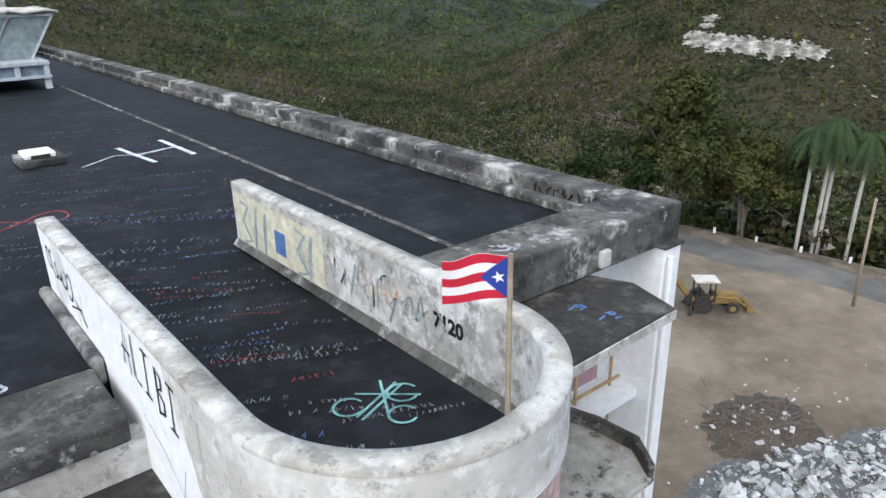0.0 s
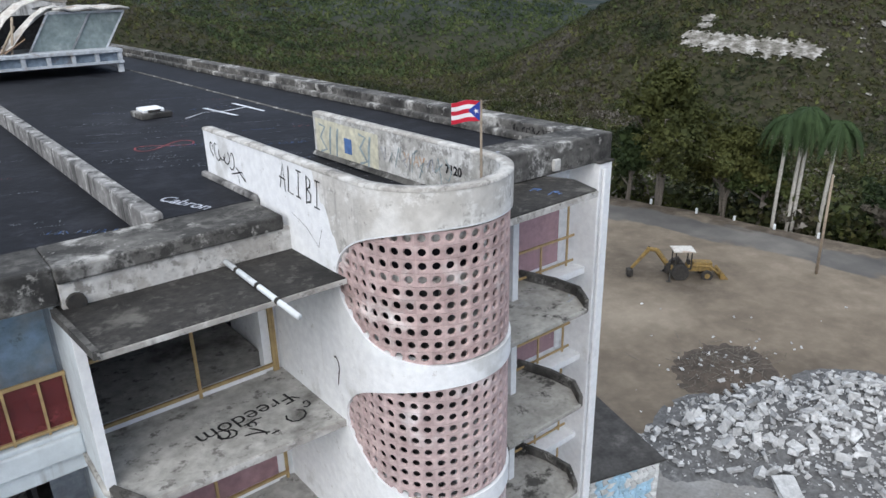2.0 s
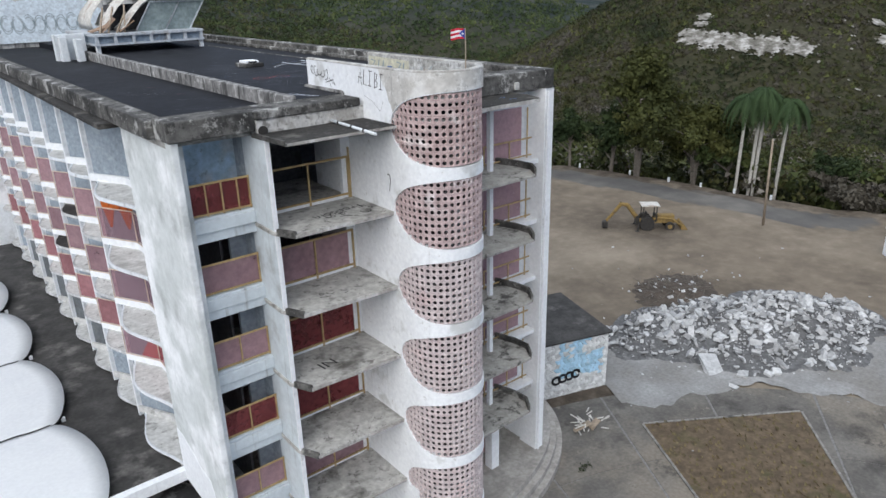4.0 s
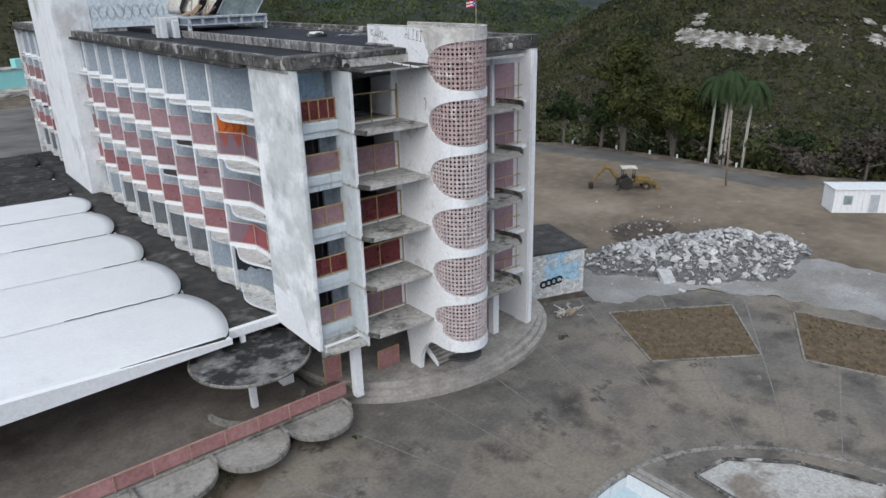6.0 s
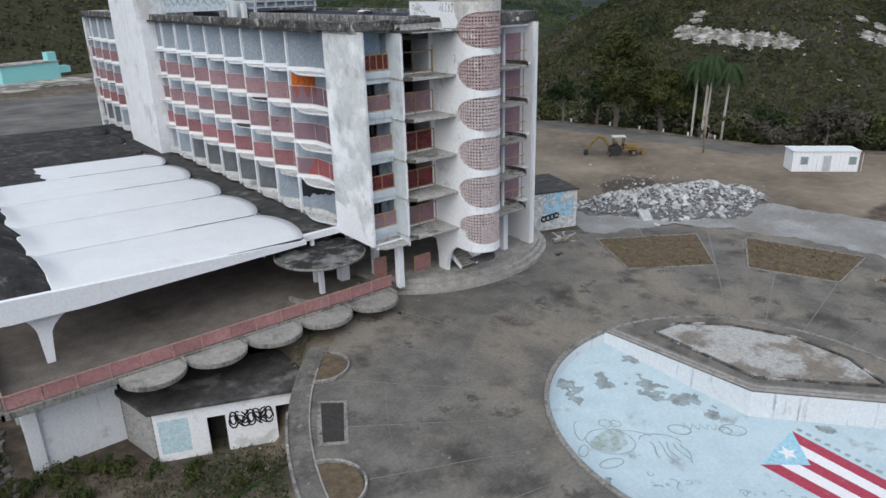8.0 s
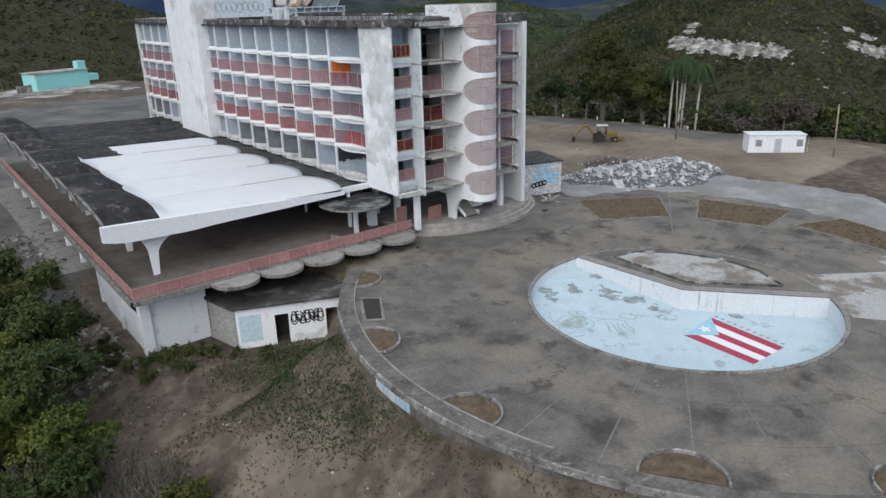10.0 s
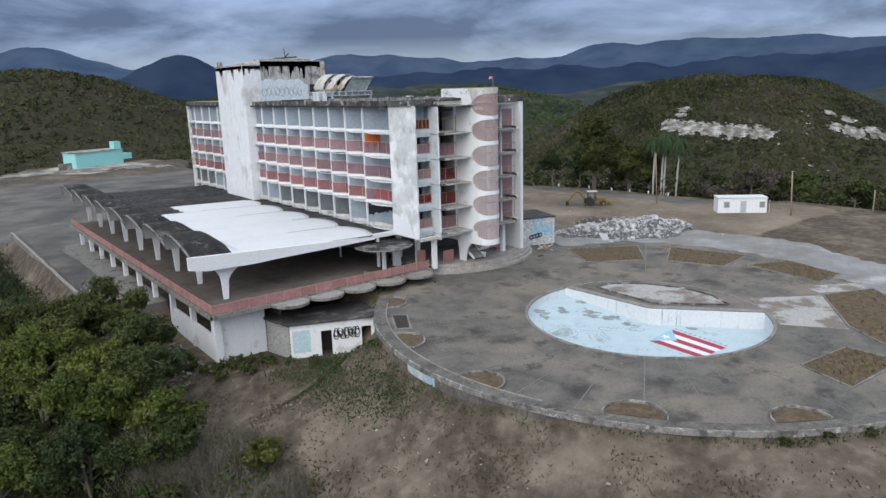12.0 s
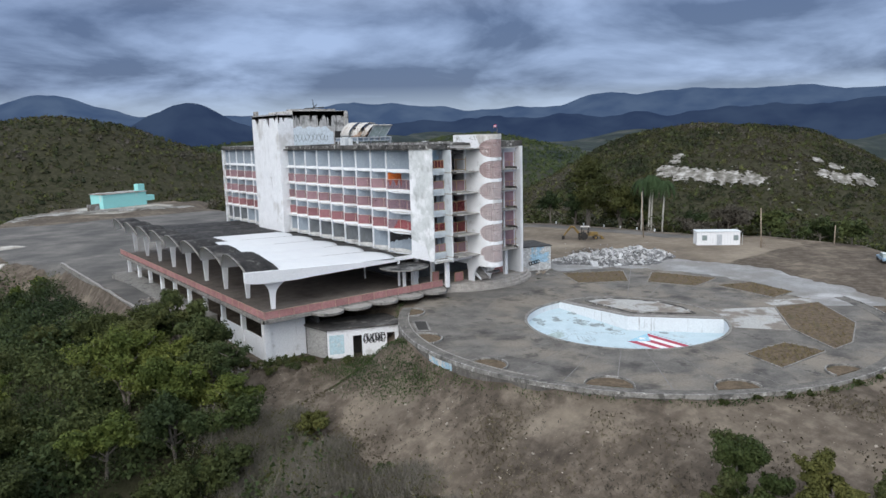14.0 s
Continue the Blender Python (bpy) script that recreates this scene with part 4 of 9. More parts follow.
# dried mud left on the pool floor
def blotches(z, step, spots, material, label):
    s = Shape()
    for cx, cy, r in spots:
        k = int(1.5 * r / step)
        for i in range(-k, k + 1):
            for j in range(-k, k + 1):
                x, y = cx + i * step, cy + j * step
                m = math.exp(-((x - cx) ** 2 + (y - cy) ** 2) / (r * r)) + 0.7 * noise.fractal(Vector((x * 0.9, y * 0.9, 2.0)), 0.8, 2.0, 5)
                inside = math.hypot(x - POOL[0], y - POOL[1]) < POOL_R - 0.1 and (W2[0] - W1[0]) * (y - W1[1]) - (W2[1] - W1[1]) * (x - W1[0]) < 0 or x < W1[0] - 0.1
                if m > 0.62 and inside and math.hypot(x - POOL[0], y - POOL[1]) < POOL_R - 0.15:
                    h = step / 2
                    s.quad((x - h, y - h, z), (x + h, y - h, z), (x + h, y + h, z), (x - h, y + h, z))
        z += 0.0006
    s.v = [(x, y, q + pool_z(x, y) + 1.8) for x, y, q in s.v]
    part("dried_mud", s, material, pool, label)["kind"] = "stuff"


blotches(-1.7935, 0.11, ((0.3, -11.3, 1.0), (-2.1, -10.4, 1.1), (2.2, -13.4, 1.2), (3.1, -15.6, 1.3), (2.6, -14.4, 1.0), (4.2, -11.1, 0.8), (3.2, -17.6, 0.8), (-7.2, -17.6, 0.7), (-2.5, -29.2, 0.7), (7.4, -23.3, 0.6)), surface("dried_pool_mud", (0.33, 0.40, 0.425), (0.20, 0.225, 0.23), grain=1.2, stain=(0.30, 0.36, 0.38), stain_scale=0.8, stain_amount=0.4), "dark dried mud and flaking paint")

# painted scrawls on the pool floor
rng = random.Random(5)


def scrawl(shape, origin, across, along, up, w, h, n, width, rg):
    """A tangle of short curved strokes about w by h metres."""
    origin, across, along = Vector(origin), Vector(across), Vector(along)
    for _ in range(n):
        u, v = rg.random() * w, rg.random() * h
        t, k = rg.random() * 6.28, rg.uniform(-2.2, 2.2)
        pts = []
        step = rg.uniform(0.05, 0.12) * h
        for i in range(rg.randint(4, 9)):
            pts.append(origin + across * u + along * v)
            u = min(max(u + step * math.cos(t), 0), w)
            v = min(max(v + step * math.sin(t), 0), h)
            t += k * 0.45 + rg.uniform(-0.3, 0.3)
        stroke(pts, width, up, shape)


def on_floor(x, y, lift):
    return (x, y, pool_z(x, y) + lift)


def ring(cx, cy, rx, ry, turn=-0.8, a0=0.0, a1=6.4, n=18):
    """Points of a squashed painted loop on the pool floor."""
    c, q = math.cos(turn), math.sin(turn)
    out = []
    for i in range(n + 1):
        a = a0 + (a1 - a0) * i / n
        u, v = rx * math.cos(a), ry * math.sin(a)
        out.append(on_floor(cx + u * c - v * q, cy + u * q + v * c, 0.012))
    return out


blob = Shape()
blob.quad(*[on_floor(-4.2 + 1.25 * math.cos(t) * (1 + 0.22 * math.sin(3 * t)), -15.6 + 1.05 * math.sin(t) * (1 + 0.2 * math.cos(2 * t)), 0.008) for t in [0.35 * i for i in range(18)]])
part("painted_blob", blob, surface("faded_olive_spray", (0.30, 0.36, 0.34), (0.42, 0.52, 0.54), grain=1.4, bump=0), pool, "faded olive-grey painted blob")
for pts_set, wd, label in (
        ([ring(-4.2, -15.6, 1.5, 1.15), ring(-3.1, -14.3, 0.42, 0.36), ring(-2.6, -14.7, 0.36, 0.3), ring(-5.7, -16.9, 0.8, 0.35, -0.3), ring(-6.2, -15.2, 0.55, 0.28, 0.5), ring(-2.4, -16.1, 0.9, 0.25, -0.9, 0, 3.2), ring(-5.0, -13.8, 0.9, 0.3, 0.9, 0, 4.0)], 0.07, "grey outlined painted figure"),
        ([ring(-1.7, -17.4, 1.25, 0.62, -0.75, 0.0, 3.2)] + [[on_floor(-2.3 + 0.36 * q - 0.55 * f + 0.12 * math.sin(5 * f + q), -17.1 - 0.3 * q - 1.5 * f * (0.7 + 0.3 * (q % 2)), 0.012) for f in [0.2 * i for i in range(7)]] for q in range(5)], 0.08, "grey painted dome with trailing strands"),
        ([ring(0.2, -17.5, 0.7, 0.45), ring(2.9, -19.6, 0.8, 0.55), ring(2.5, -19.3, 0.4, 0.3)] + [[on_floor(0.5 + 0.38 * q, -17.6 - 0.33 * q, 0.012), on_floor(0.95 + 0.38 * q, -17.3 - 0.33 * q, 0.012), on_floor(0.8 + 0.38 * q, -17.9 - 0.33 * q, 0.012)] for q in range(6)], 0.09, "grey painted spiky band")):
    s = Shape()
    for pts in pts_set:
        stroke(pts, wd, (0, 0, 1), s)
    part("scrawl", s, paint_grey, pool, label)["kind"] = "stuff"
for ox, oy, ax, ay, w, h, n in ((5.0, -18.9, 0.6, -0.8, 2.2, 0.9, 12), (-3.6, -22.5, 0.7, -0.7, 3.0, 1.0, 9), (0.0, -29.2, 0.8, -0.6, 1.6, 0.9, 12), (-5.6, -19.6, 0.7, -0.7, 2.4, 1.4, 8), (-0.6, -24.2, 0.2, -1.0, 3.0, 0.8, 9)):
    s = Shape()
    scrawl(s, (ox, oy, -1.785), (ax, ay, 0), (-ay, ax, 0), (0, 0, 1), w, h, n, 0.06, rng)
    s.v = [(x, y, q + pool_z(x, y) + 1.8) for x, y, q in s.v]
    part("scrawl", s, paint_grey, pool, "grey spray-painted scrawl")["kind"] = "stuff"
for i in range(11):
    p = FB.lerp(FC, (i + 0.5) / 11) + Vector((0.45, 0.05))
    part("letter_bar", box(p.x - 0.12, p.x + 0.16, p.y - 0.16, p.y + 0.16, -1.799, -1.79), paint_grey, pool, "one of a row of illegible letters")

# ---- planting beds, road and walks round the deck ----
for pts in ([(20.0, 5.6), (28.7, -0.2), (22.6, -6.0), (16.0, -1.4)], [(31.3, -4.3), (34.5, -14.3), (26.9, -15.3), (24.3, -8.5)], [(29.5, -17.2), (35.2, -19.5), (33.2, -27.0), (27.9, -26.9)],
            [(23.0, -29.6), (29.4, -32.2), (22.2, -39.8), (13.7, -42.9), (10.0, -42.7), (14.4, -35.9)], [(1.5, -37.4), (8.3, -38.1), (8.4, -42.4), (0.0, -42.0)]):
    bed = thing("planting_bed", "bed of dry brown grass edged with concrete", "planting bed", group="planting beds")
    pts = pts[::-1] if sum(p[0] * q[1] - q[0] * p[1] for p, q in zip(pts, pts[1:] + pts[:1])) < 0 else pts
    part("soil", Shape().prism(pts, 0.0, 0.05), dry_grass, bed)
    c = Vector((sum(p[0] for p in pts) / len(pts), sum(p[1] for p in pts) / len(pts)))
    for p, q in zip(pts, pts[1:] + pts[:1]):
        d = Vector((q[0] - p[0], q[1] - p[1])).normalized()
        n = Vector((d.y, -d.x)) * 0.14
        part("curb", Shape().prism([p, (p[0] + n.x, p[1] + n.y), (q[0] + n.x, q[1] + n.y), q], 0.0, 0.10), rim_con, bed)
    grass = Shape()
    for _ in range(500):
        i = rng.randrange(len(pts))
        u, v = sorted((rng.random(), rng.random()))
        a, b = Vector(pts[i]), Vector(pts[(i + 1) % len(pts)])
        p = c * u + a * (v - u) + b * (1 - v)
        t, hgt = rng.random() * 6.28, rng.uniform(0.06, 0.22)
        w = 0.10
        grass.quad((p.x - w * math.cos(t), p.y - w * math.sin(t), 0.05), (p.x + w * math.cos(t), p.y + w * math.sin(t), 0.05), (p.x + 0.1 * math.sin(t), p.y + 0.1, 0.05 + hgt))
    part("grass", grass, surface("dry_grass_blades", (0.17, 0.130, 0.072), (0.105, 0.09, 0.045), grain=0.6, bump=0), bed, "thin dry grass tufts")["kind"] = "stuff"
road = Shape()
n = 160
rows = []
for r0 in (26.5, 29, 31.5, 34, 36.5):
    row = []
    for i in range(n + 1):
        a = radians(-42 + 106 * i / n)
        rr = r0 + ((1.5 * math.sin(3 * a) + 1.6 * noise.noise(Vector((9 * a, r0, 0))) + 0.7 * noise.noise(Vector((31 * a, r0, 3)))) if r0 in (26.5, 36.5) else 0)
        x, y = 9.0 + rr * math.cos(a), -16.4 + rr * math.sin(a)
        row.append((x, y, max(float(height(np.array(x), np.array(y))), -0.02 if rr < 31.5 else -9) + 0.035))
    rows.append(row)
road.sheet(rows)
thing("road", "worn pale grey service road with wet reflections painted in", "road", road, wet_road, kind="structure", smooth=True)
thing("pavement", "bleached concrete walk between the planting beds", "walk", Shape().prism([(16.2, -24.7), (22.8, -29.5), (13.6, -36.2), (10.2, -31.2)][::-1], 0.0, 0.02), shallow_con, kind="structure")
thing("pavement", "bleached concrete strip beside the planting beds", "walk", Shape().prism([(24.9, -26.4), (31.3, -30.3), (28.6, -31.7), (23.6, -28.9)][::-1], 0.0, 0.02), shallow_con, kind="structure")

# ---- hotel ----
XL, XR, Y0, Y1, ROOF = -6.0, 12.25, 7.4, 89.6, 21.9
RAISED = 22.33
FLOORS = [5.45, 8.62, 11.78, 14.95, 18.10]
hotel = thing("hotel_building", "derelict white concrete hotel with stained balconies and black roof", "building", at=(0.08, 0.18, 0.25))

# core and floors
core = Shape()
core.box(-4.7, 11.9, 14.6, Y1 - 0.1, 5.0, 21.70)
part("core_wall", core, blue_wall, hotel, "faded pale blue plaster walls behind the balconies")
part("rear_wall", box(11.9, XR, 8.4, Y1, -0.8, 22.00), clean_white, hotel)
part("far_end_wall", box(-6.1, XR, Y1 - 0.35, Y1 + 0.05, -4.9, 22.30), pier_wall, hotel)
part("roof_slab", box(-6.0, XR - 0.02, Y0 + 0.3, Y1 - 0.4, 21.40, 21.84), concrete, hotel)
part("roof_felt", box(-5.6, 11.8, 8.4, Y1 - 0.5, 21.80, ROOF), roof_felt, hotel, "black bitumen roof covering")
part("raised_roof", box(-0.74, 7.35, 8.45, 55.0, 21.6, RAISED), roof_felt, hotel, "raised black bitumen roof", bevel=0.02)
# roof kerbs and parapets
part("parapet", box(11.55, XR + 0.12, 8.5, Y1, 21.60, 22.42), curb_con, hotel, "weathered concrete parapet", bevel=0.05)
part("parapet_foot", box(11.2, 11.55, 8.5, Y1, ROOF - 0.05, 22.12), curb_con, hotel, "mouldy fillet", bevel=0.08)
part("front_kerb", box(5.2, XR + 0.22, 7.3, 8.55, 21.55, 22.40), curb_con, hotel, "broad weathered kerb", bevel=0.05)
part("front_kerb", box(-6.05, -3.0, 7.12, 8.5, 21.62, 22.32), curb_con, hotel, "broad mouldy kerb", bevel=0.05)
part("front_kerb", box(-3.0, 1.32, 7.05, 8.5, 22.0, 22.32), curb_con, hotel, "broad mouldy kerb", bevel=0.05)
part("side_kerb", box(-6.28, -5.58, 8.5, 55.0, 21.60, 22.25), curb_con, hotel, "mouldy roof edge", bevel=0.05)
part("far_kerb", box(-6.3, -5.3, 69.0, Y1, 21.60, 22.30), curb_con, hotel, bevel=0.05)
part("roof_divider", box(-0.96, -0.62, 8.5, 46.0, ROOF - 0.05, 22.46), step_con, hotel, "mouldy step edge along the raised roof", bevel=0.04)
part("roof_ridge", box(7.28, 7.40, 8.6, 54, ROOF - 0.03, RAISED + 0.03), curb_con, hotel, "thin raised seam", bevel=0.02)
vent = part("roof_vent", box(2.65, 3.75, 20.3, 21.6, RAISED, RAISED + 0.2), curb_con, hotel, "square vent curb", bevel=0.04)
part("cover", box(2.8, 3.55, 20.5, 21.35, RAISED + 0.2, RAISED + 0.33), clean_white, vent, "white vent cover", bevel=0.03)
part("slot", box(2.95, 3.4, 20.47, 20.55, RAISED + 0.22, RAISED + 0.3), black_parts_and_shade, vent)
# eave over the long side
eave = Shape()
eave.prism([(-6.75, 12.92), (-5.9, 12.92), (-5.9, 55.5), (-6.5, 55.5)], 21.40, 21.60)
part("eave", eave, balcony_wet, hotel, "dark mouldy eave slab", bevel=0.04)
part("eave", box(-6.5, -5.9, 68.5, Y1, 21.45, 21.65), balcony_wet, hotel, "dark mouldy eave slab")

# corner pier
part("corner_pier", box(-5.98, -5.71, 7.22, 12.9, 4.9, 21.66), pier_wall, hotel, "broad flaking grey corner pier", bevel=0.05)
ys = [7.24 + 5.64 * i / 24 for i in range(25)]
top = [4.95 + 0.5 + 1.5 * ramp(y, 8.4, 9.1) + 0.75 * ramp(y, 9.4, 12.6) + 0.12 * noise.noise(Vector((y * 3.0, 0, 5))) for y in ys]
part("repainted_foot", Shape().sheet([[(-5.988, y, 4.93) for y in ys], [(-5.988, y, z) for y, z in zip(ys, top)]], (0.012, 0, 0)), clean_white, hotel, "ragged patch of fresh white paint")
part("pier_return", box(-5.73, -5.41, 7.75, 9.2, 4.9, 21.6), pier_wall, hotel)
part("end_pier", box(11.75, XR + 0.1, 7.15, 8.42, 0.3, 21.55), clean_white, hotel, "tall white end pier", bevel=0.03)
part("pier_cap", box(11.7, XR + 0.14, 7.1, 8.3, 21.55, 21.60), curb_con, hotel)
dr = Shape()
dr.bar((11.85, 7.05, 21.4), (11.85, 7.05, 1.0), 0.07, 8)
part("drain_pipe", dr, clean_white, hotel)

# tall lift tower and roof house
part("lift_tower", box(-7.35, -4.0, 55.5, 68.0, 3.0, 28.4), tower_paint, hotel, "tall white stained tower", bevel=0.08)
part("roof_house", box(-4.0, 8.6, 55.7, 67.0, 21.4, 29.2), house_render, hotel, "stained roof house", bevel=0.08)
mould = surface("black_mould_runs", (0.10, 0.10, 0.10), (0.045, 0.045, 0.046), grain=1.1, stain=(0.40, 0.405, 0.41), stain_scale=0.7, stain_amount=0.4, streak=(0.50, 0.51, 0.52), streak_amount=0.42, chips=(((0.03, 0.03, 0.03), 0.8, 0.25),))


def mould_runs(p, q, z, short, long, seed):
    """Black runs of mould from the top of a wall down, ragged below, between plan points p and q."""
    n = 150
    top, low = [], []
    for i in range(n + 1):
        f = i / n
        x, y = p[0] + (q[0] - p[0]) * f, p[1] + (q[1] - p[1]) * f
        run = short + long * max(0.0, noise.noise(Vector((f * 7.0, seed, 0))) + 0.6 * noise.noise(Vector((f * 23.0, seed, 4))) + 0.4 * noise.noise(Vector((f * 47.0, seed, 8)))) ** 1.2
        top.append((x, y, z))
        low.append((x, y, z - run))
    return Shape().sheet([low, top], (0, 0, 0))


part("mould_stain", mould_runs((-7.30, 55.488), (-4.05, 55.488), 28.3, 0.5, 2.6, 1.0), mould, hotel, "black mould running down the wall")
part("mould_stain", mould_runs((-7.362, 67.9), (-7.362, 55.6), 28.3, 0.5, 3.4, 2.0), mould, hotel, "black mould running down the wall")
part("mould_stain", mould_runs((-3.95, 55.688), (8.5, 55.688), 29.1, 0.9, 4.6, 3.0), mould, hotel, "black mould running down the wall")
part("coping", box(-7.40, -3.95, 55.44, 68.05, 28.38, 28.52), concrete, hotel, "blackened coping", bevel=0.03)
band = [(-3.98, 22.3), (5.0, 22.3)] + [(5.0 - 8.98 * i / 36, 25.9 + 0.35 * noise.noise(Vector((i * 0.21, 0, 4))) + 0.22 * noise.noise(Vector((i * 0.9, 0, 2))) - 1.1 * max(0, 1 - i / 7)) for i in range(37)]
part("painted_band", Shape().sheet([[(x, 55.52, 22.3) for x, _ in band[2:]], [(x, 55.52, z) for x, z in band[2:]]], (0, 0.19, 0)), surface("pale_blue_white_paint", (0.74, 0.82, 0.88), (0.66, 0.74, 0.80), stain=(0.5, 0.53, 0.55), stain_scale=0.8, stain_amount=0.25), hotel, "ragged bluish-white overpainted band")
# black box painted as the recess's inner shade
part("doorway", box(5.4, 6.9, 55.45, 55.72, 22.2, 25.0), black_parts_and_shade, hotel, "black panel for the shade inside the doorway")
for x0, x1, y0, y1, z0, z1 in ((-1.5, 6.8, 57.5, 62.0, 29.2, 29.6), (-3.2, 0.8, 57.0, 60.0, 29.2, 29.55), (7.8, 8.7, 55.5, 57.0, 25.4, 29.0), (-7.2, -6.5, 66.3, 67.5, 28.4, 29.4)):
    part("roof_stub", box(x0, x1, y0, y1, z0, z1), concrete, hotel, "blackened concrete stub", bevel=0.05)
mast = Shape()
mast.bar((2.6, 59, 29.5), (2.4, 59, 31.6), 0.11, 6, 0.05).bar((0.4, 59, 29.7), (4.8, 58.8, 30.0), 0.12, 6).bar((2.0, 59, 29.5), (3.3, 59, 30.6), 0.10, 6)
part("mast", mast, black_parts_and_shade, hotel, "bent dark mast")
rg = random.Random(3)
tag = Shape()
for k in range(9):
    cx = -3.6 + 0.85 * k
    for j in range(2):
        pts = [(cx + 0.42 * math.cos(t) * (1 - 0.15 * j), 55.51, 23.8 + (0.75 - 0.2 * j) * math.sin(t) + 0.1 * math.sin(3 * k)) for t in [0.4 * i + k for i in range(15)]]
        stroke(pts, 0.055, (0, -1, 0), tag)
part("bubble_tag", tag, paint_grey, hotel, "row of rounded outline graffiti letters")

# glazed pavilion wreck on its platform
pav = thing("roof_pavilion", "collapsed glazed pavilion on a pale steel platform", "pavilion", at=(0.05, 0.35, 1.25))
pf = part("platform", box(-0.5, 7.0, 36.6, 45.0, 22.42, 22.6), steel, pav, "pale blue-grey steel platform", bevel=0.02)
part("lower_flange", box(-0.5, 7.0, 36.62, 44.9, 21.84, 21.96), steel, pf)
# recessed web gets a darker blue steel colour that carries its shade
part("web", box(-0.4, 6.9, 36.86, 44.8, 21.96, 22.42), surface("shaded_blue_steel_web", (0.24, 0.30, 0.36), (0.17, 0.21, 0.26), rough=0.5, stain=(0.20, 0.13, 0.09), stain_scale=1.2, stain_amount=0.35), pf, "shaded blue-grey web")
for i in range(7):
    part("bracket", box(-0.46 + 1.2 * i, -0.26 + 1.2 * i, 36.64, 36.86, 21.96, 22.42), steel, pf)
for x in (-0.3, 6.85):
    for y in (37.0, 44.0):
        part("post", box(x - 0.14, x + 0.14, y - 0.14, y + 0.14, 20.6, 21.84), pool_white, pav, "pale flaking post", bevel=0.03)
for x0, x1, y0, y1, z1 in ((-1.6, -1.15, 37.2, 37.9, 22.35), (-2.4, -1.95, 38.0, 38.7, 22.5), (-2.6, -0.6, 38.8, 39.3, 22.62)):
    part("stub_wall", box(x0, x1, y0, y1, 20.6, z1), pool_white, pav, "broken pale stub wall", bevel=0.04)
for x0, x1, lean in ((2.7, 4.8, 1.15), (4.8, 6.6, 1.15)):
    g = Shape()
    g.sheet([[(x0, 38.2, 22.6), (x1, 38.2, 22.6)], [(x0 + lean, 37.8, 24.55), (x1 + lean, 37.8, 24.55)]], (0, 0.05, 0))
    pane = part("pane", g, glass_old, pav, "clouded leaning window pane")
    fr = Shape()
    fr.bar((x0, 38.17, 22.6), (x0 + lean, 37.77, 24.55), 0.07, 4).bar((x1, 38.17, 22.6), (x1 + lean, 37.77, 24.55), 0.07, 4).bar((x0 + lean, 37.77, 24.55), (x1 + lean, 37.77, 24.55), 0.08, 4)
    part("frame", fr, steel, pane, "pale steel frame")
g = Shape()
g.sheet([[(6.6, 38.2, 22.6), (6.6, 43.6, 22.6)], [(7.75, 37.8, 24.55), (7.6, 43.6, 24.55)]], (-0.05, 0, 0))
part("pane", g, glass_old, pav, "clouded leaning window pane")
part("inner_wall", box(1.6, 6.3, 41.0, 41.3, 22.6, 24.4), dark_room, pav)
part("roof_plate", Shape().sheet([[(4.1 + 3.9 * i / 8, 37.5 + 5.4 * j / 4, 24.66 + 0.07 * math.sin(2.1 * i + j)) for j in range(5)] for i in range(9)], (0, 0, 0.13)), torn_sheet, pav, "cracked pale roof plate", smooth=True)
for k, (bend, y0, y1) in enumerate((
        (((4.6, 24.85), (3.9, 24.75), (3.2, 24.35), (2.5, 23.7), (1.9, 23.05), (1.5, 22.75)), 37.6, 39.6),
        (((5.2, 25.05), (4.0, 25.25), (2.9, 24.95), (2.0, 24.3), (1.4, 23.5), (1.1, 22.9)), 39.4, 42.4),
        (((3.4, 25.3), (2.4, 25.25), (1.5, 24.7), (0.8, 23.9), (0.5, 23.2), (0.6, 22.7)), 41.6, 44.4))):
    rows = [[(x + 0.12 * math.sin(1.7 * j + k), y0 + (y1 - y0) * j / 5, z + 0.07 * math.sin(2.6 * j + 1.3 * i + k)) for j in range(6)] for i, (x, z) in enumerate(bend)]
    part("sheet", Shape().sheet(rows, (0, 0, 0.05)), torn_sheet, pav, "torn curled roofing sheet", smooth=True)
rust_sheet = surface("rusty_plywood_sheet", (0.36, 0.24, 0.16), (0.22, 0.15, 0.105), grain=1.4, stain=(0.48, 0.44, 0.40), stain_scale=0.9, stain_amount=0.3)
for x0, z0, x1, z1, y in ((0.3, 22.64, 1.3, 23.45, 37.4), (1.4, 22.64, 2.5, 23.3, 37.3), (-0.3, 22.66, 0.9, 22.95, 37.9)):
    part("sheet", Shape().sheet([[(x0, y, z0), (x0 + 0.1, y + 1.6, z0)], [(x1, y + 0.2, z1), (x1 + 0.2, y + 1.7, z1 + 0.1)]], (0, 0, 0.05)), rust_sheet, pav, "leaning rust-brown board")
for k in range(4):
    w = Shape()
    x = 0.1 + 0.55 * k
    w.bar((x, 37.5, 22.6), (x + rg.uniform(0.5, 1.4), 38.5, 23.9 + rg.uniform(0, 0.6)), 0.07, 4)
    part("broken_stud", w, pole_wood, pav, "splintered timber stud")

# balconies on the long side
BAYS = [12.9, 19.1] + [19.1 + 4.66 * i for i in range(1, 9)]
FAR_BAYS = [68.3 + 4.34 * i for i in range(6)]


def bay_line(y, b, shift=0.0):
    """The splayed back of a bay: from the fin's front at b it runs inward, then along the building."""
    return -5.95 + min(0.525 * (b - y), 1.05) + shift


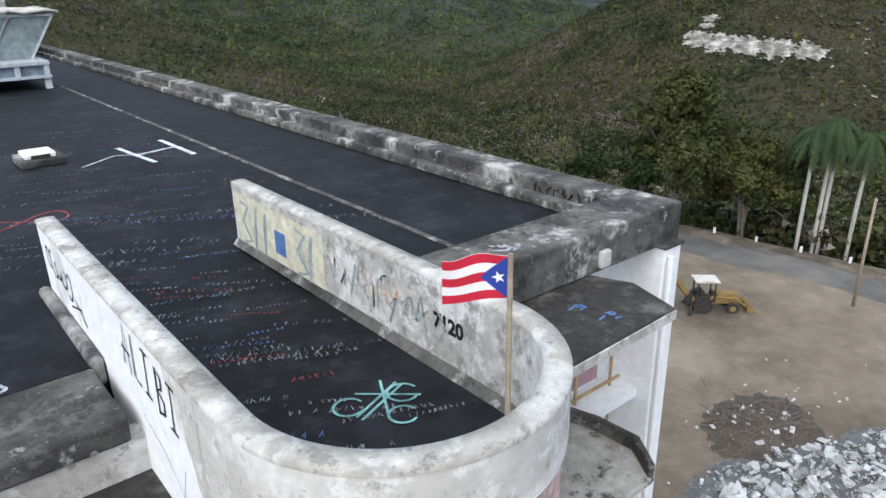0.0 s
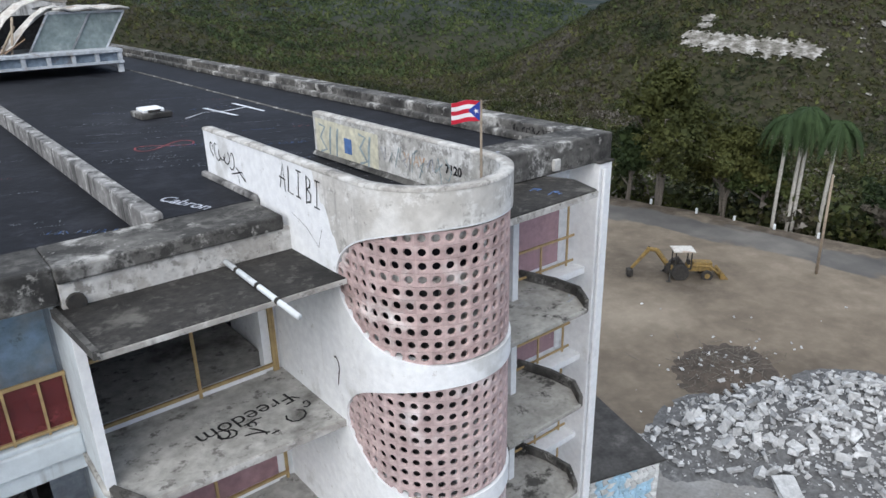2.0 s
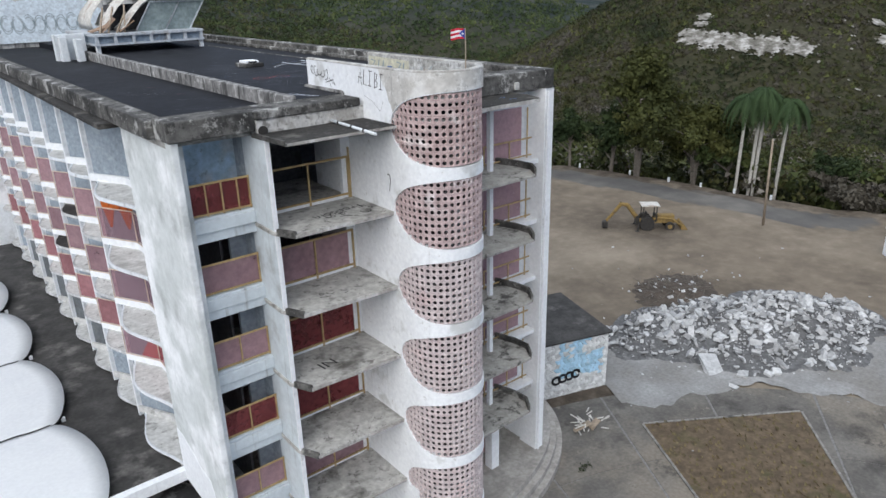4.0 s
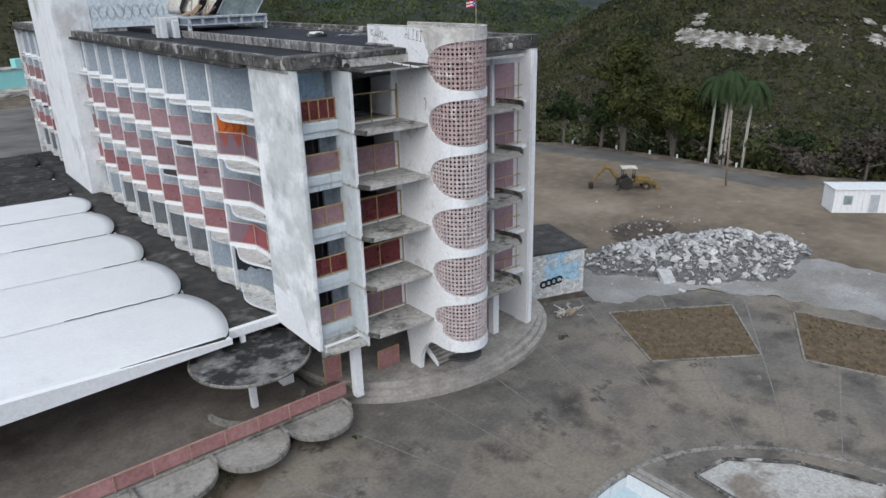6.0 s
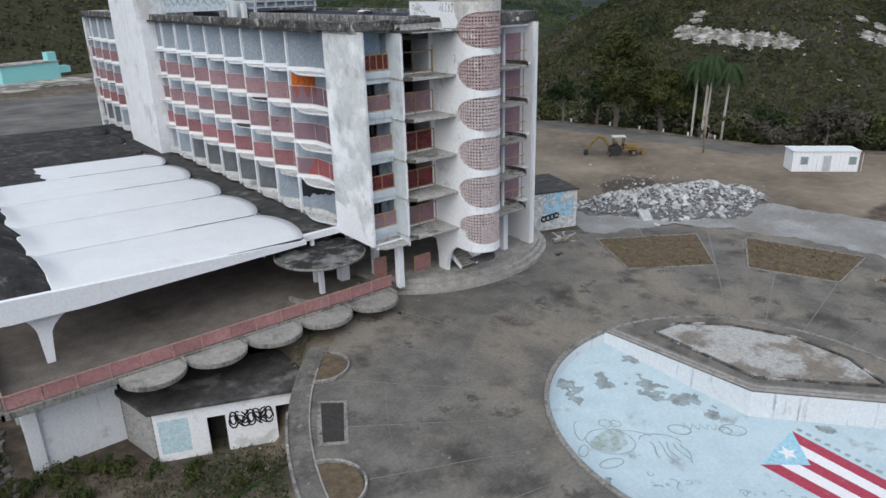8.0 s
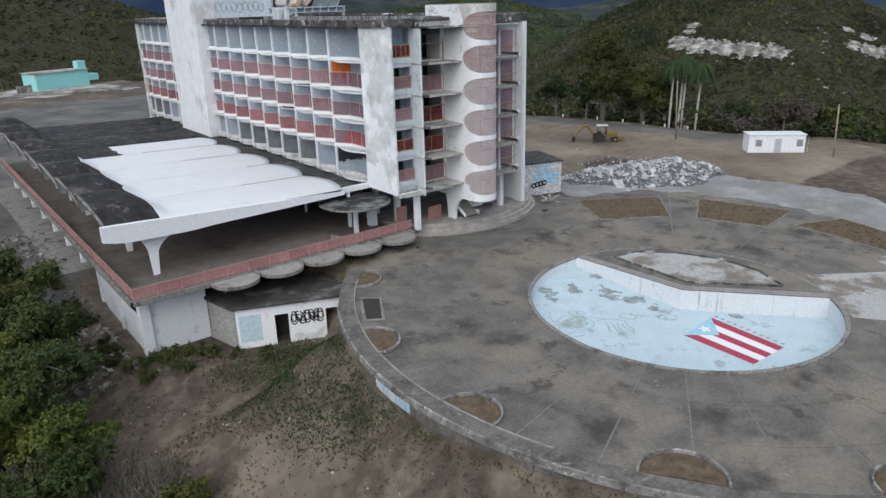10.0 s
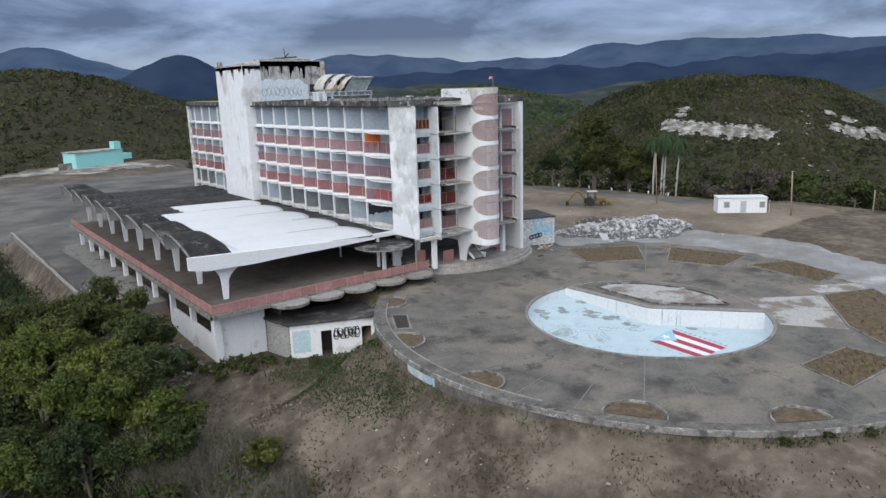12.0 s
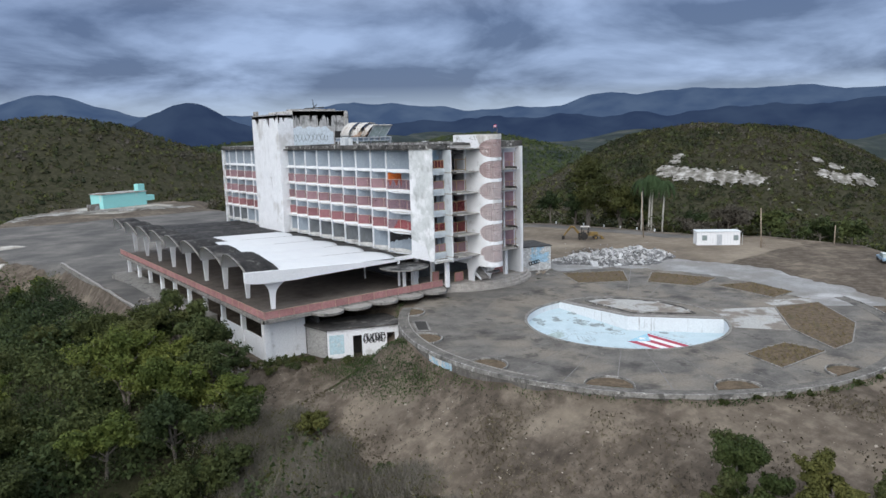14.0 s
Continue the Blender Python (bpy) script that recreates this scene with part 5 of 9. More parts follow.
def railing(parent, points, z, h, panel, label):
    """An ochre rail with infill panels along a bent line."""
    r = []
    for (ua, va), (ub, vb) in zip(points, points[1:]):
        for zz in (h, 0.05):
            r.append(("rail_bar", Shape().bar((ua, va, z + zz), (ub, vb, z + zz), 0.032, 6)))
    for u, v in points:
        r.append(("post", Shape().bar((u, v, z), (u, v, z + h), 0.028, 6)))
    ob = rails(parent, r, "pale ochre metal rail", pale_ochre)
    for (ua, va), (ub, vb) in zip(points, points[1:]):
        part("panel", Shape().sheet([[(ua + 0.04, va, z + 0.09), (ub + 0.04, vb, z + 0.09)], [(ua + 0.04, va, z + h - 0.03), (ub + 0.04, vb, z + h - 0.03)]], (0.025, 0, 0)), panel, ob, label)
    return ob


def slab_edge(y0, y1, bulge):
    """The rounded front of a balcony, from y1 back to y0."""
    n = 14
    return [(XL + 0.10 - bulge * math.sin(math.pi * (0.5 * (1 - math.cos(math.pi * i / n)))) ** 0.7, y1 - (y1 - y0) * i / n) for i in range(n + 1)]


def bay_slab(y0, y1, z, bulge):
    poly = [(-4.7, y1)] + slab_edge(y0, y1, bulge) + [(-4.7, y0)]
    return Shape().prism(poly[::-1], z - 0.15, z)


for bays, first in ((BAYS, True), (FAR_BAYS, False)):
    for i, y in enumerate(bays):
        if (first and i > 0) or not first:
            part("fin", box(XL - 0.12, -4.7, y - 0.085, y + 0.085, 5.2 if first else 1.0, 21.50), fin_paint, hotel, "white upright fin between the balconies")
            part("fin_edge", box(XL - 0.17, XL - 0.12, y - 0.095, y + 0.095, 5.2 if first else 1.0, 21.50), clean_white, hotel, "bright white fin edge")
    for i, (y0, y1) in enumerate(zip(bays, bays[1:])):
        back = [(bay_line(y, y1 - 0.085), y) for y in (y1 - 0.085, y1 - 2.085, y0 + 0.085)]
        part("bay_wall", Shape().prism([(-4.6, y1 - 0.085)] + back + [(-4.6, y0 + 0.085)], 5.0 if first else 1.0, 21.50), blue_wall, hotel, "faded pale blue splayed wall")
        for k, z in enumerate(FLOORS):
            a, b = y0 + 0.085, y1 - 0.085
            wide = first and i == 0
            bulge = 0.74 if wide else 0.60
            slab = part("balcony_slab", bay_slab(a, b, z, bulge), balcony_wet if rg.random() < 0.08 else ledge_con, hotel, "rounded concrete balcony slab", bevel=0.03)
            edge = slab_edge(a, b, bulge + 0.03)
            part("slab_rim", Shape().sheet([[(x, y, z - 0.11 - 0.04 * noise.noise(Vector((y * 2.0, z, 3)))) for x, y in edge], [(x, y, z + 0.03 + (0.05 * noise.noise(Vector((y * 3.0, z, 7))) if k == 4 else 0)) for x, y in edge]], (0.07, 0, 0)), fin_paint if wide or k == 4 else rim_pale, slab, "painted slab rim")
            bent = [(bay_line(y, b, -0.22), y) for y in (b, b - 2.0, (a + b - 2.0) / 2 if not wide else a + 2.0)] + [(-5.12 if not wide else -5.6, a)]
            for (ua, va), (ub, vb) in zip(bent, bent[1:]):
                part("sill", Shape().sheet([[(ua, va, z), (ub, vb, z)], [(ua, va, z + 0.34), (ub, vb, z + 0.34)]], (0.16, 0, 0)), clean_white if k else ledge_con, slab, "white sill under the rail")
            if k == 0 and not wide:
                if 2 <= i <= 6:
                    dark = [(bay_line(y, b, -0.02), y) for y in (b - 0.06, b - 2.0, a + 0.06)]
                    # a dark sheet on the wall stands for the shaded opening
                    part("opening", Shape().sheet([[(x, y, z + 0.3) for x, y in dark], [(x, y, z + 2.8) for x, y in dark]], (0.015, 0, 0)), grey_room, hotel, "grey sheet painted as a shaded opening")
                continue
            if k == 4 or k == 0:
                continue
            if wide:
                railing(hotel, bent, z + 0.32, 1.55, clear_panel, "clear tinted infill panel")
            elif k == 1:
                railing(hotel, bent, z + 0.32, 1.55, rose_panel, "rose infill panel")
            else:
                railing(hotel, bent, z + 0.32, 1.55, pink_panel, "mauve infill panel")


# graffiti in the first bay
def on_bay(y, z, out=0.03):
    return (bay_line(y, 19.015, -out), y, z)


def sprayed(y0, y1, low, high, n=40):
    """A painted area on the first bay's wall between two outlines over y."""
    ys = [y0 + (y1 - y0) * q / n for q in range(n + 1)]
    return Shape().sheet([[on_bay(y, low(y)) for y in ys], [on_bay(y, high(y)) for y in ys]], (0.015, 0, 0))


def drips(y):
    return 16.75 - 0.85 * abs(math.sin(3.3 * y)) ** 3 + 0.35 * noise.noise(Vector((y * 2.6, 0, 3)))


part("graffiti", sprayed(16.6, 18.95, drips, lambda y: 17.82 - 0.12 * math.sin(5 * y)), paint_orange, hotel, "orange dripping graffiti with black strokes")
go = Shape()
for y, z0, z1 in ((16.9, 17.6, 16.9), (17.4, 17.6, 16.8), (17.9, 17.5, 16.7), (18.4, 17.6, 16.9)):
    stroke([on_bay(y, z0, 0.05), on_bay(y - 0.2, (z0 + z1) / 2, 0.05), on_bay(y + 0.1, z1, 0.05)], 0.08, (-1, 0, 0), go)
part("graffiti_outline", go, paint_black, hotel)
red_paint = surface("red_wall_paint", (0.55, 0.16, 0.15), (0.46, 0.12, 0.12), grain=0.8, stain=(0.52, 0.27, 0.26), stain_scale=0.8, stain_amount=0.35, bump=0)
part("graffiti", sprayed(13.0, 18.3, lambda y: 8.65, lambda y: min(9.0 + 1.67 * (18.3 - y), 10.5 - 0.12 * (17.4 - y))), red_paint, hotel, "red painted wedge")
part("graffiti", sprayed(13.0, 18.95, lambda y: 7.6 - 0.2 * (y - 14) + 0.28 * abs(math.sin(2.4 * y)) + 0.25 * noise.noise(Vector((y * 2.2, 0, 1))), lambda y: 8.35), surface("black_bubble_paint", (0.02, 0.021, 0.024), (0.012, 0.012, 0.014), chips=(((0.17, 0.20, 0.23), 1.3, 0.12),), bump=0), hotel, "black bubble graffiti with a dripping edge")

# end wall, bay beside the corner pier
part("bay_wall", box(-5.55, -3.0, 9.2, 9.4, 19.0, 21.62), bay_blue, hotel, "pale blue plaster wall")
part("bay_wall", box(-5.55, -5.0, 9.2, 9.4, 5.0, 19.0), blue_wall, hotel, "pale blue plaster wall")
part("bay_wall", box(-3.7, -3.0, 9.2, 9.4, 5.0, 19.0), blue_wall, hotel, "pale blue plaster wall")
part("inner_room", box(-4.4, 1.4, 12.5, 12.7, 5.0, 21.60), dark_room, hotel, "gutted room wall coloured dark for its shade")
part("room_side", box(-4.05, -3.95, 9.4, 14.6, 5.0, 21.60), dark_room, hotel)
for k, z in enumerate(FLOORS):
    part("floor_slab", box(-5.5, 1.4, 8.3, 14.5, z - 0.25, z), balcony_con, hotel, "bare concrete floor slab")
    zb = z + (0.60 if k == 4 else 0.70)
    part("bay_slab", box(-5.41, -3.0, 8.0, 9.2, zb - 1.0, zb - 0.05), fin_blue, hotel, "pale painted ledge with peeling edge", bevel=0.04)
    part("bay_apron", box(-5.41, -3.05, 7.88, 8.0, zb - 0.60, zb - 0.12), fin_blue, hotel, "pale stained ledge front", bevel=0.04)
    y = 8.12
    r = [("top_rail", box(-5.40, -3.06, y - 0.03, y + 0.03, zb + 1.12, zb + 1.19)), ("bottom_rail", box(-5.40, -3.06, y - 0.03, y + 0.03, zb + 0.0, zb + 0.06))]
    for x in ((-5.36, -4.75, -4.15, -3.55, -3.10) if k == 4 else ((-5.36, -4.25, -3.10) if k < 3 else (-5.36, -3.10))):
        r.append(("post", box(x - 0.025, x + 0.025, y - 0.028, y + 0.028, zb - 0.05, zb + 1.14)))
    ob = rails(hotel, r, "ochre metal rail", yellow_frame)
    part("panel", box(-5.40, -3.06, y + 0.035, y + 0.06, zb + 0.06, zb + 1.12), red_panel if k in (4, 1) else pink_panel, ob, "red infill panel" if k in (4, 1) else "mauve infill panel")

# balcony bay between the fin and the stair tower
part("fin", box(-3.05, -2.90, 6.46, 8.35, 4.6, 21.40), fin_blue, hotel, "white upright fin", bevel=0.02)
part("fin_edge", box(-3.06, -2.89, 6.40, 6.46, 4.6, 21.40), clean_white, hotel, "bright white fin edge")
part("fin_back", box(-3.05, -2.87, 8.35, 9.4, 4.9, 21.40), blue_wall, hotel)
part("window_side", box(1.05, 1.5, 8.35, 8.6, 4.9, 21.40), clean_white, hotel)
for k, z in enumerate(FLOORS):
    poly = [(-3.12, 7.9), (-3.12, 6.5), (-2.68, 5.60), (1.5, 5.42), (1.5, 8.35), (-3.0, 8.35)]
    slab = part("balcony_slab", Shape().prism(poly, z - 0.16, z), balcony_con, hotel, "stained concrete balcony slab", bevel=0.03)
    lip = Shape()
    lip.prism([(-3.06, 6.3), (-2.70, 5.56), (-2.58, 5.62), (-2.94, 6.36)], z - 0.15, z + 0.13)
    part("upturned_edge", lip, curb_con, slab, "upturned mouldy edge", bevel=0.03)
    part("edge_strip", Shape().prism([(-2.68, 5.58), (1.5, 5.40), (1.5, 5.46), (-2.68, 5.64)], z - 0.14, z + 0.012), peeled, slab, "peeling white edge")
    y = 8.28
    r = [("top_rail", box(-2.87, 1.3, y - 0.035, y + 0.035, z + 1.68, z + 1.76)), ("bottom_rail", box(-2.87, 1.3, y - 0.035, y + 0.035, z + 0.14, z + 0.21))]
    for x in (-2.84, -0.55, 1.27):
        r.append(("post", box(x - 0.033, x + 0.033, y - 0.033, y + 0.033, z, z + 1.70)))
    if k == 4:
        r.append(("post", box(1.312, 1.37, y - 0.04, y + 0.04, z, z + 2.1)))
    ob = rails(hotel, r, "ochre metal rail", yellow_frame)
    part("threshold", box(-2.87, 1.05, 8.3, 8.5, z, z + 0.13), clean_white, hotel, "white threshold")
    if k < 4:
        part("panel", box(-2.85, 1.05, y + 0.04, y + 0.065, z + 0.21, z + 1.68), red_panel if k in (1, 2) else pink_panel, ob, "red infill panel" if k in (1, 2) else "mauve infill panel")
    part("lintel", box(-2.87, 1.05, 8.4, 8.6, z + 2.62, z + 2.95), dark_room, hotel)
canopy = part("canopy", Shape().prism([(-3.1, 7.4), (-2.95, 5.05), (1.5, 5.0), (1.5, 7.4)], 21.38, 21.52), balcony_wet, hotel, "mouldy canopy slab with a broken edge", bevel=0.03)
part("edge_strip", Shape().prism([(-2.95, 5.03), (1.5, 4.98), (1.5, 5.05), (-2.95, 5.10)], 21.40, 21.50), peeled, canopy, "peeling white edge")
part("gutter", Shape().prism([(-3.18, 7.1), (-3.03, 5.0), (-2.93, 5.0), (-3.08, 7.1)], 21.44, 21.60), curb_con, canopy)
part("upstand", box(-2.98, 1.49, 7.12, 7.4, 21.45, 22.02), peeled, hotel, "pale painted upstand with faint scrawl", bevel=0.02)
sp = Shape()
sp.bar((0.0, 7.1, 21.62), (0.0, 4.1, 21.52), 0.058, 10)
part("spout_pipe", sp, pool_white, hotel, "white plastic spout pipe with dark bands", smooth=True)
for y in (6.6, 5.7, 4.9):
    sb = Shape().bar((0.0, y, 21.62 - (7.1 - y) * 0.033), (0.0, y - 0.1, 21.62 - (7.2 - y) * 0.033), 0.064, 10)
    part("pipe_band", sb, black_parts_and_shade, hotel)
hole = Shape()
hole.bar((-2.75, 7.02, 21.62), (-2.75, 7.22, 21.62), 0.17, 14)
part("drain_hole", hole, black_parts_and_shade, hotel, "round black disc for the drain hole's shade")

# balconies right of the stair tower
part("end_wall", box(4.8, 11.8, 8.3, 8.55, 5.0, 21.60), fin_paint, hotel, "pale blue-white end wall")
for k, z in enumerate(FLOORS + [2.3]):
    if z > 3:
        slab = part("balcony_slab", Shape().prism([(4.9, 5.45), (9.5, 5.5), (9.95, 6.2), (9.9, 7.1), (9.55, 8.3), (4.9, 8.3)], z - 0.16, z), mould_slab, hotel, "stained concrete balcony slab", bevel=0.03)
        part("upturned_edge", Shape().prism([(9.48, 5.46), (9.98, 6.18), (9.93, 7.12), (9.6, 8.25), (9.48, 8.22), (9.8, 7.1), (9.85, 6.24), (9.4, 5.55)], z - 0.1, z + 0.30), curb_con, slab, "upturned mouldy edge", bevel=0.03)
        part("column", box(8.2, 8.42, 7.2, 7.42, z, z + 2.95), clean_white, hotel, "slender white post")
        part("room_opening", box(5.3, 8.2, 8.27, 8.31, z + 0.1, z + 2.5), pink_panel, hotel, "mauve wall panel")
        part("room_opening", box(8.5, 11.3, 8.27, 8.31, z + 0.1, z + 2.5), pink_panel, hotel, "mauve wall panel")
        part("ledge", box(9.9, 11.75, 7.5, 8.3, z - 0.22, z), clean_white, hotel, "white ledge")
        r = [("top_rail", box(8.5, 11.72, 7.95, 8.0, z + 0.95, z + 1.02)), ("bottom_rail", box(8.5, 11.72, 7.95, 8.0, z + 0.1, z + 0.16))]
        for x in (8.53, 10.2, 11.4):
            r.append(("post", box(x - 0.03, x + 0.03, 7.953, 7.997, z, z + (2.5 if x == 11.4 else 1.0))))
        rails(hotel, r, "ochre metal rail", yellow_frame)
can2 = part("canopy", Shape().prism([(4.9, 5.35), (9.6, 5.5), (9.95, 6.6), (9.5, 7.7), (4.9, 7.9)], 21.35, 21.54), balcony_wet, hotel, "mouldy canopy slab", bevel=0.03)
part("edge_strip", Shape().prism([(4.9, 5.32), (9.6, 5.47), (9.6, 5.53), (4.9, 5.38)], 21.34, 21.50), peeled, can2, "peeling white edge")
for x in (7.3, 9.9):
    d = Shape()
    d.box(x - 0.14, x + 0.14, 7.18, 7.3, 21.65, 22.0)
    part("spout", d, peeled, hotel, "broken grey downspout head", bevel=0.04)
hose = Shape()
pts = [(7.3 + 0.28 * math.sin(t), 7.1, 21.6 - 0.35 + 0.35 * math.cos(t)) for t in [0.5 * i for i in range(12)]]
for p, q in zip(pts, pts[1:]):
    hose.bar(p, q, 0.025, 5)
part("hanging_cable", hose, clean_white, hotel)

# ---- stair tower ----
TX, TY, TR, TT, TTOP = 3.16, 4.62, 1.66, 0.24, 23.45
TBACK = 11.4
S_ARC = TBACK - TY
S_END = S_ARC + math.pi * TR
S_ALL = S_END + S_ARC


def tower_point(s, inset=0.0):
    """A plan point on the tower's outer face, s metres along it from the back of its left wall; also the outward normal."""
    if s < S_ARC:
        return Vector((TX - TR + inset, TBACK - s, 0)), Vector((-1, 0, 0))
    if s > S_END:
        return Vector((TX + TR - inset, TY + (s - S_END), 0)), Vector((1, 0, 0))
    a = math.pi + (s - S_ARC) / TR
    n = Vector((math.cos(a), math.sin(a), 0))
    return Vector((TX, TY, 0)) + n * (TR - inset), n


SCR_L, SCR_R, SCR_H = 5.98, S_END + 1.0, 2.70
SCR_Z = [21.40 - 3.16 * k for k in range(6)]
NOSE_L, NOSE_R = 2.95, 0.9


def screen_half(s):
    """Half the screen's height at s: a long round nose on the wall side, a short one on the far side."""
    d = min((s - SCR_L) / NOSE_L, (SCR_R - s) / NOSE_R)
    if d <= 0:
        return 0.0
    return SCR_H / 2 * (math.sqrt(1 - (1 - d) ** 2) if d < 1 else 1.0)


tower = thing("stair_tower", "white rounded stair tower with pierced terracotta block screens", "stair tower", at=(0.05, 0.10, 0.28))
ss = [0.0, 1.5, 3.0, 4.5, 5.5] + [SCR_L + 0.02 * 1.5 ** i for i in range(9)] + [SCR_L + 0.75 + 0.14 * i for i in range(int((SCR_R - SCR_L - 1.5) / 0.14))]
ss += [SCR_R - 0.02 * 1.5 ** i for i in reversed(range(9))] + [S_END + 1.2, S_END + 3, S_ALL]
ss = sorted(set([x for x in ss if x <= SCR_L or x >= SCR_R or True] + [SCR_L, SCR_R]))
wallm = Shape()
TB = 3.55
for a, b in zip(ss, ss[1:]):
    (pa, _), (pb, _) = tower_point(a), tower_point(b)
    (qa, _), (qb, _) = tower_point(a, TT), tower_point(b, TT)
    lo_a, lo_b = TTOP, TTOP
    for zc in SCR_Z:
        ha, hb = screen_half(a), screen_half(b)
        for p, q in ((pa, pb), (qb, qa)):
            u, v = (ha, hb) if p is pa else (hb, ha)
            t0, t1 = (lo_a, lo_b) if p is pa else (lo_b, lo_a)
            wallm.quad((p.x, p.y, zc + u), (q.x, q.y, zc + v), (q.x, q.y, t1), (p.x, p.y, t0))
        for sg, (u, v) in ((1, (ha, hb)), (-1, (ha, hb))):
            if ha + hb > 0:
                wallm.quad((pa.x, pa.y, zc + sg * u), (pb.x, pb.y, zc + sg * v), (qb.x, qb.y, zc + sg * v), (qa.x, qa.y, zc + sg * u))
        lo_a, lo_b = zc - ha, zc - hb
    for p, q, t0, t1 in ((pa, pb, lo_a, lo_b), (qb, qa, lo_b, lo_a)):
        wallm.quad((p.x, p.y, TB), (q.x, q.y, TB), (q.x, q.y, t1), (p.x, p.y, t0))
    wallm.quad((pa.x, pa.y, TB), (pb.x, pb.y, TB), (qb.x, qb.y, TB), (qa.x, qa.y, TB))
    wallm.quad((pa.x, pa.y, TTOP), (pb.x, pb.y, TTOP), (qb.x, qb.y, TTOP), (qa.x, qa.y, TTOP))
for s in (0.0, S_ALL):
    (pa, _), (qa, _) = tower_point(s), tower_point(s, TT)
    wallm.quad((pa.x, pa.y, 20.8), (qa.x, qa.y, 20.8), (qa.x, qa.y, TTOP), (pa.x, pa.y, TTOP))
me = wallm.mesh("shell", white_wall)
part("shell", me, white_wall, tower, "curved white wall with peeling grey top")
cap = Shape()
rows = [[], [], [], [], []]
for s in ss:
    for row, (inset, z) in zip(rows, ((-0.015, TTOP - 0.02), (-0.01, TTOP + 0.035), (TT / 2, TTOP + 0.05), (TT + 0.01, TTOP + 0.035), (TT + 0.015, TTOP - 0.02))):
        p, _ = tower_point(s, inset)
        row.append((p.x, p.y, z))
cap.sheet(rows)
part("coping", cap, peeled, tower, "mould-stained concrete coping", smooth=True)
# peeled render along the top of the round end, with a ragged lower edge
fine = [4.9 + 0.035 * i for i in range(int((S_END + 1.5 - 4.9) / 0.035))]
rows = [[], []]
for s in fine:
    p, _ = tower_point(s, -0.005)
    low = 21.43 + screen_half(s)
    if s < 6.5:
        ragged = 1.5 * (6.3 - s) + 0.30 * noise.noise(Vector((s * 2.2, 0, 1))) + 0.24 * noise.noise(Vector((s * 7.0, 0, 9)))
        low = max(low, 21.9 + ragged) if s > SCR_L else 21.9 + max(ragged, 0.2)
    rows[0].append((p.x, p.y, min(low, TTOP - 0.03)))
    rows[1].append((p.x, p.y, TTOP - 0.01))
part("peeled_band", Shape().sheet(rows), pale_render, tower, "bare grey render where paint has peeled", smooth=True)
# inner lining of the parapet
rows = [[], []]
for s in [0.0, 1.0, 2.0, 3.0, 4.0, 5.0, 6.0] + [S_ARC + math.pi * TR * i / 40 for i in range(41)] + [S_END + 1.0 * i for i in range(1, 7)] + [S_ALL]:
    p, _ = tower_point(s, TT + 0.006)
    rows[0].append((p.x, p.y, 21.6))
    rows[1].append((p.x, p.y, TTOP))
part("inner_lining", Shape().sheet(rows), inner_paint, tower, "mottled grey-white inner parapet face", smooth=True)
# inner foot of the parapet and roof floor
roof_poly = [(tower_point(s, TT)[0].x, tower_point(s, TT)[0].y) for s in [S_ARC - 3.9 + 0.2 * i for i in range(int((math.pi * TR + 7.8) / 0.2) + 1)]]
part("roof_felt", Shape().prism(roof_poly, 21.8, 22.33), roof_felt, tower, "black felt")
foot = Shape()
rows = [[], [], []]
for s in ss:
    for row, (inset, z) in zip(rows, ((TT - 0.01, 22.46), (TT + 0.05, 22.40), (TT + 0.11, 22.335))):
        p, _ = tower_point(s, inset)
        row.append((p.x, p.y, z))
foot.sheet(rows)
part("fillet", foot, curb_con, tower, "crumbling mouldy fillet", smooth=True)
for x0, x1 in ((1.32, 1.5), (4.82, 4.98)):
    part("outer_fillet", Shape().prism([(x0, 8.5), (x1, 8.5), (x1, 11.5), (x0, 11.5)], 22.0, 22.41), step_con, tower, "mouldy mortar mound along the wall", bevel=0.08)
# inside: landings and core, coloured dark for the tower's inner shade
for k in range(7):
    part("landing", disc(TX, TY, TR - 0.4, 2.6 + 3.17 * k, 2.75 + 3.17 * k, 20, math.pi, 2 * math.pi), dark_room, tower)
part("stair_wall", box(TX - 0.08, TX + 0.08, TY - 0.2, 8.4, 3.5, 21.4), dark_room, tower, "central wall coloured dark for its shade")
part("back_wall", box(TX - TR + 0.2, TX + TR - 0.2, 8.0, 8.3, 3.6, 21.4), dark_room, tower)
# leg below the screens
legs = Shape()
pts = [(4.63, 3.70)] + [(4.8 + 2.4 * math.sin(0.5 * math.pi * i / 14), 3.68 - 2.76 * (1 - math.cos(0.5 * math.pi * i / 14)) ** 1.15) for i in range(15)] + [(8.35, 0.92), (8.45, 2.4), (8.75, 3.7), (9.3, 4.9), (9.3, 5.2), (4.63, 5.2)]
n = len(pts)
x0, x1 = TX - TR + 0.004, TX - TR + 0.32
legs.v = [(x0, y, z) for y, z in pts] + [(x1, y, z) for y, z in pts]
legs.f = [tuple(range(n)), tuple(reversed(range(n, 2 * n)))] + [(i, (i + 1) % n, n + (i + 1) % n, n + i) for i in range(n)]
part("leg", legs, white_wall, tower, "white curved supporting leg")
part("inner_leg", Shape().sheet([[(4.35 + 0.9 * (i / 8) ** 2.2, 6.5 - 1.3 * (i / 8) ** 2, 1.0 + 2.55 * i / 8) for i in range(9)], [(4.35 + 0.9 * (i / 8) ** 2.2, 8.2, 1.0 + 2.55 * i / 8) for i in range(9)]], (0.2, 0, 0)), clean_white, tower, "white curved supporting leg", smooth=True)
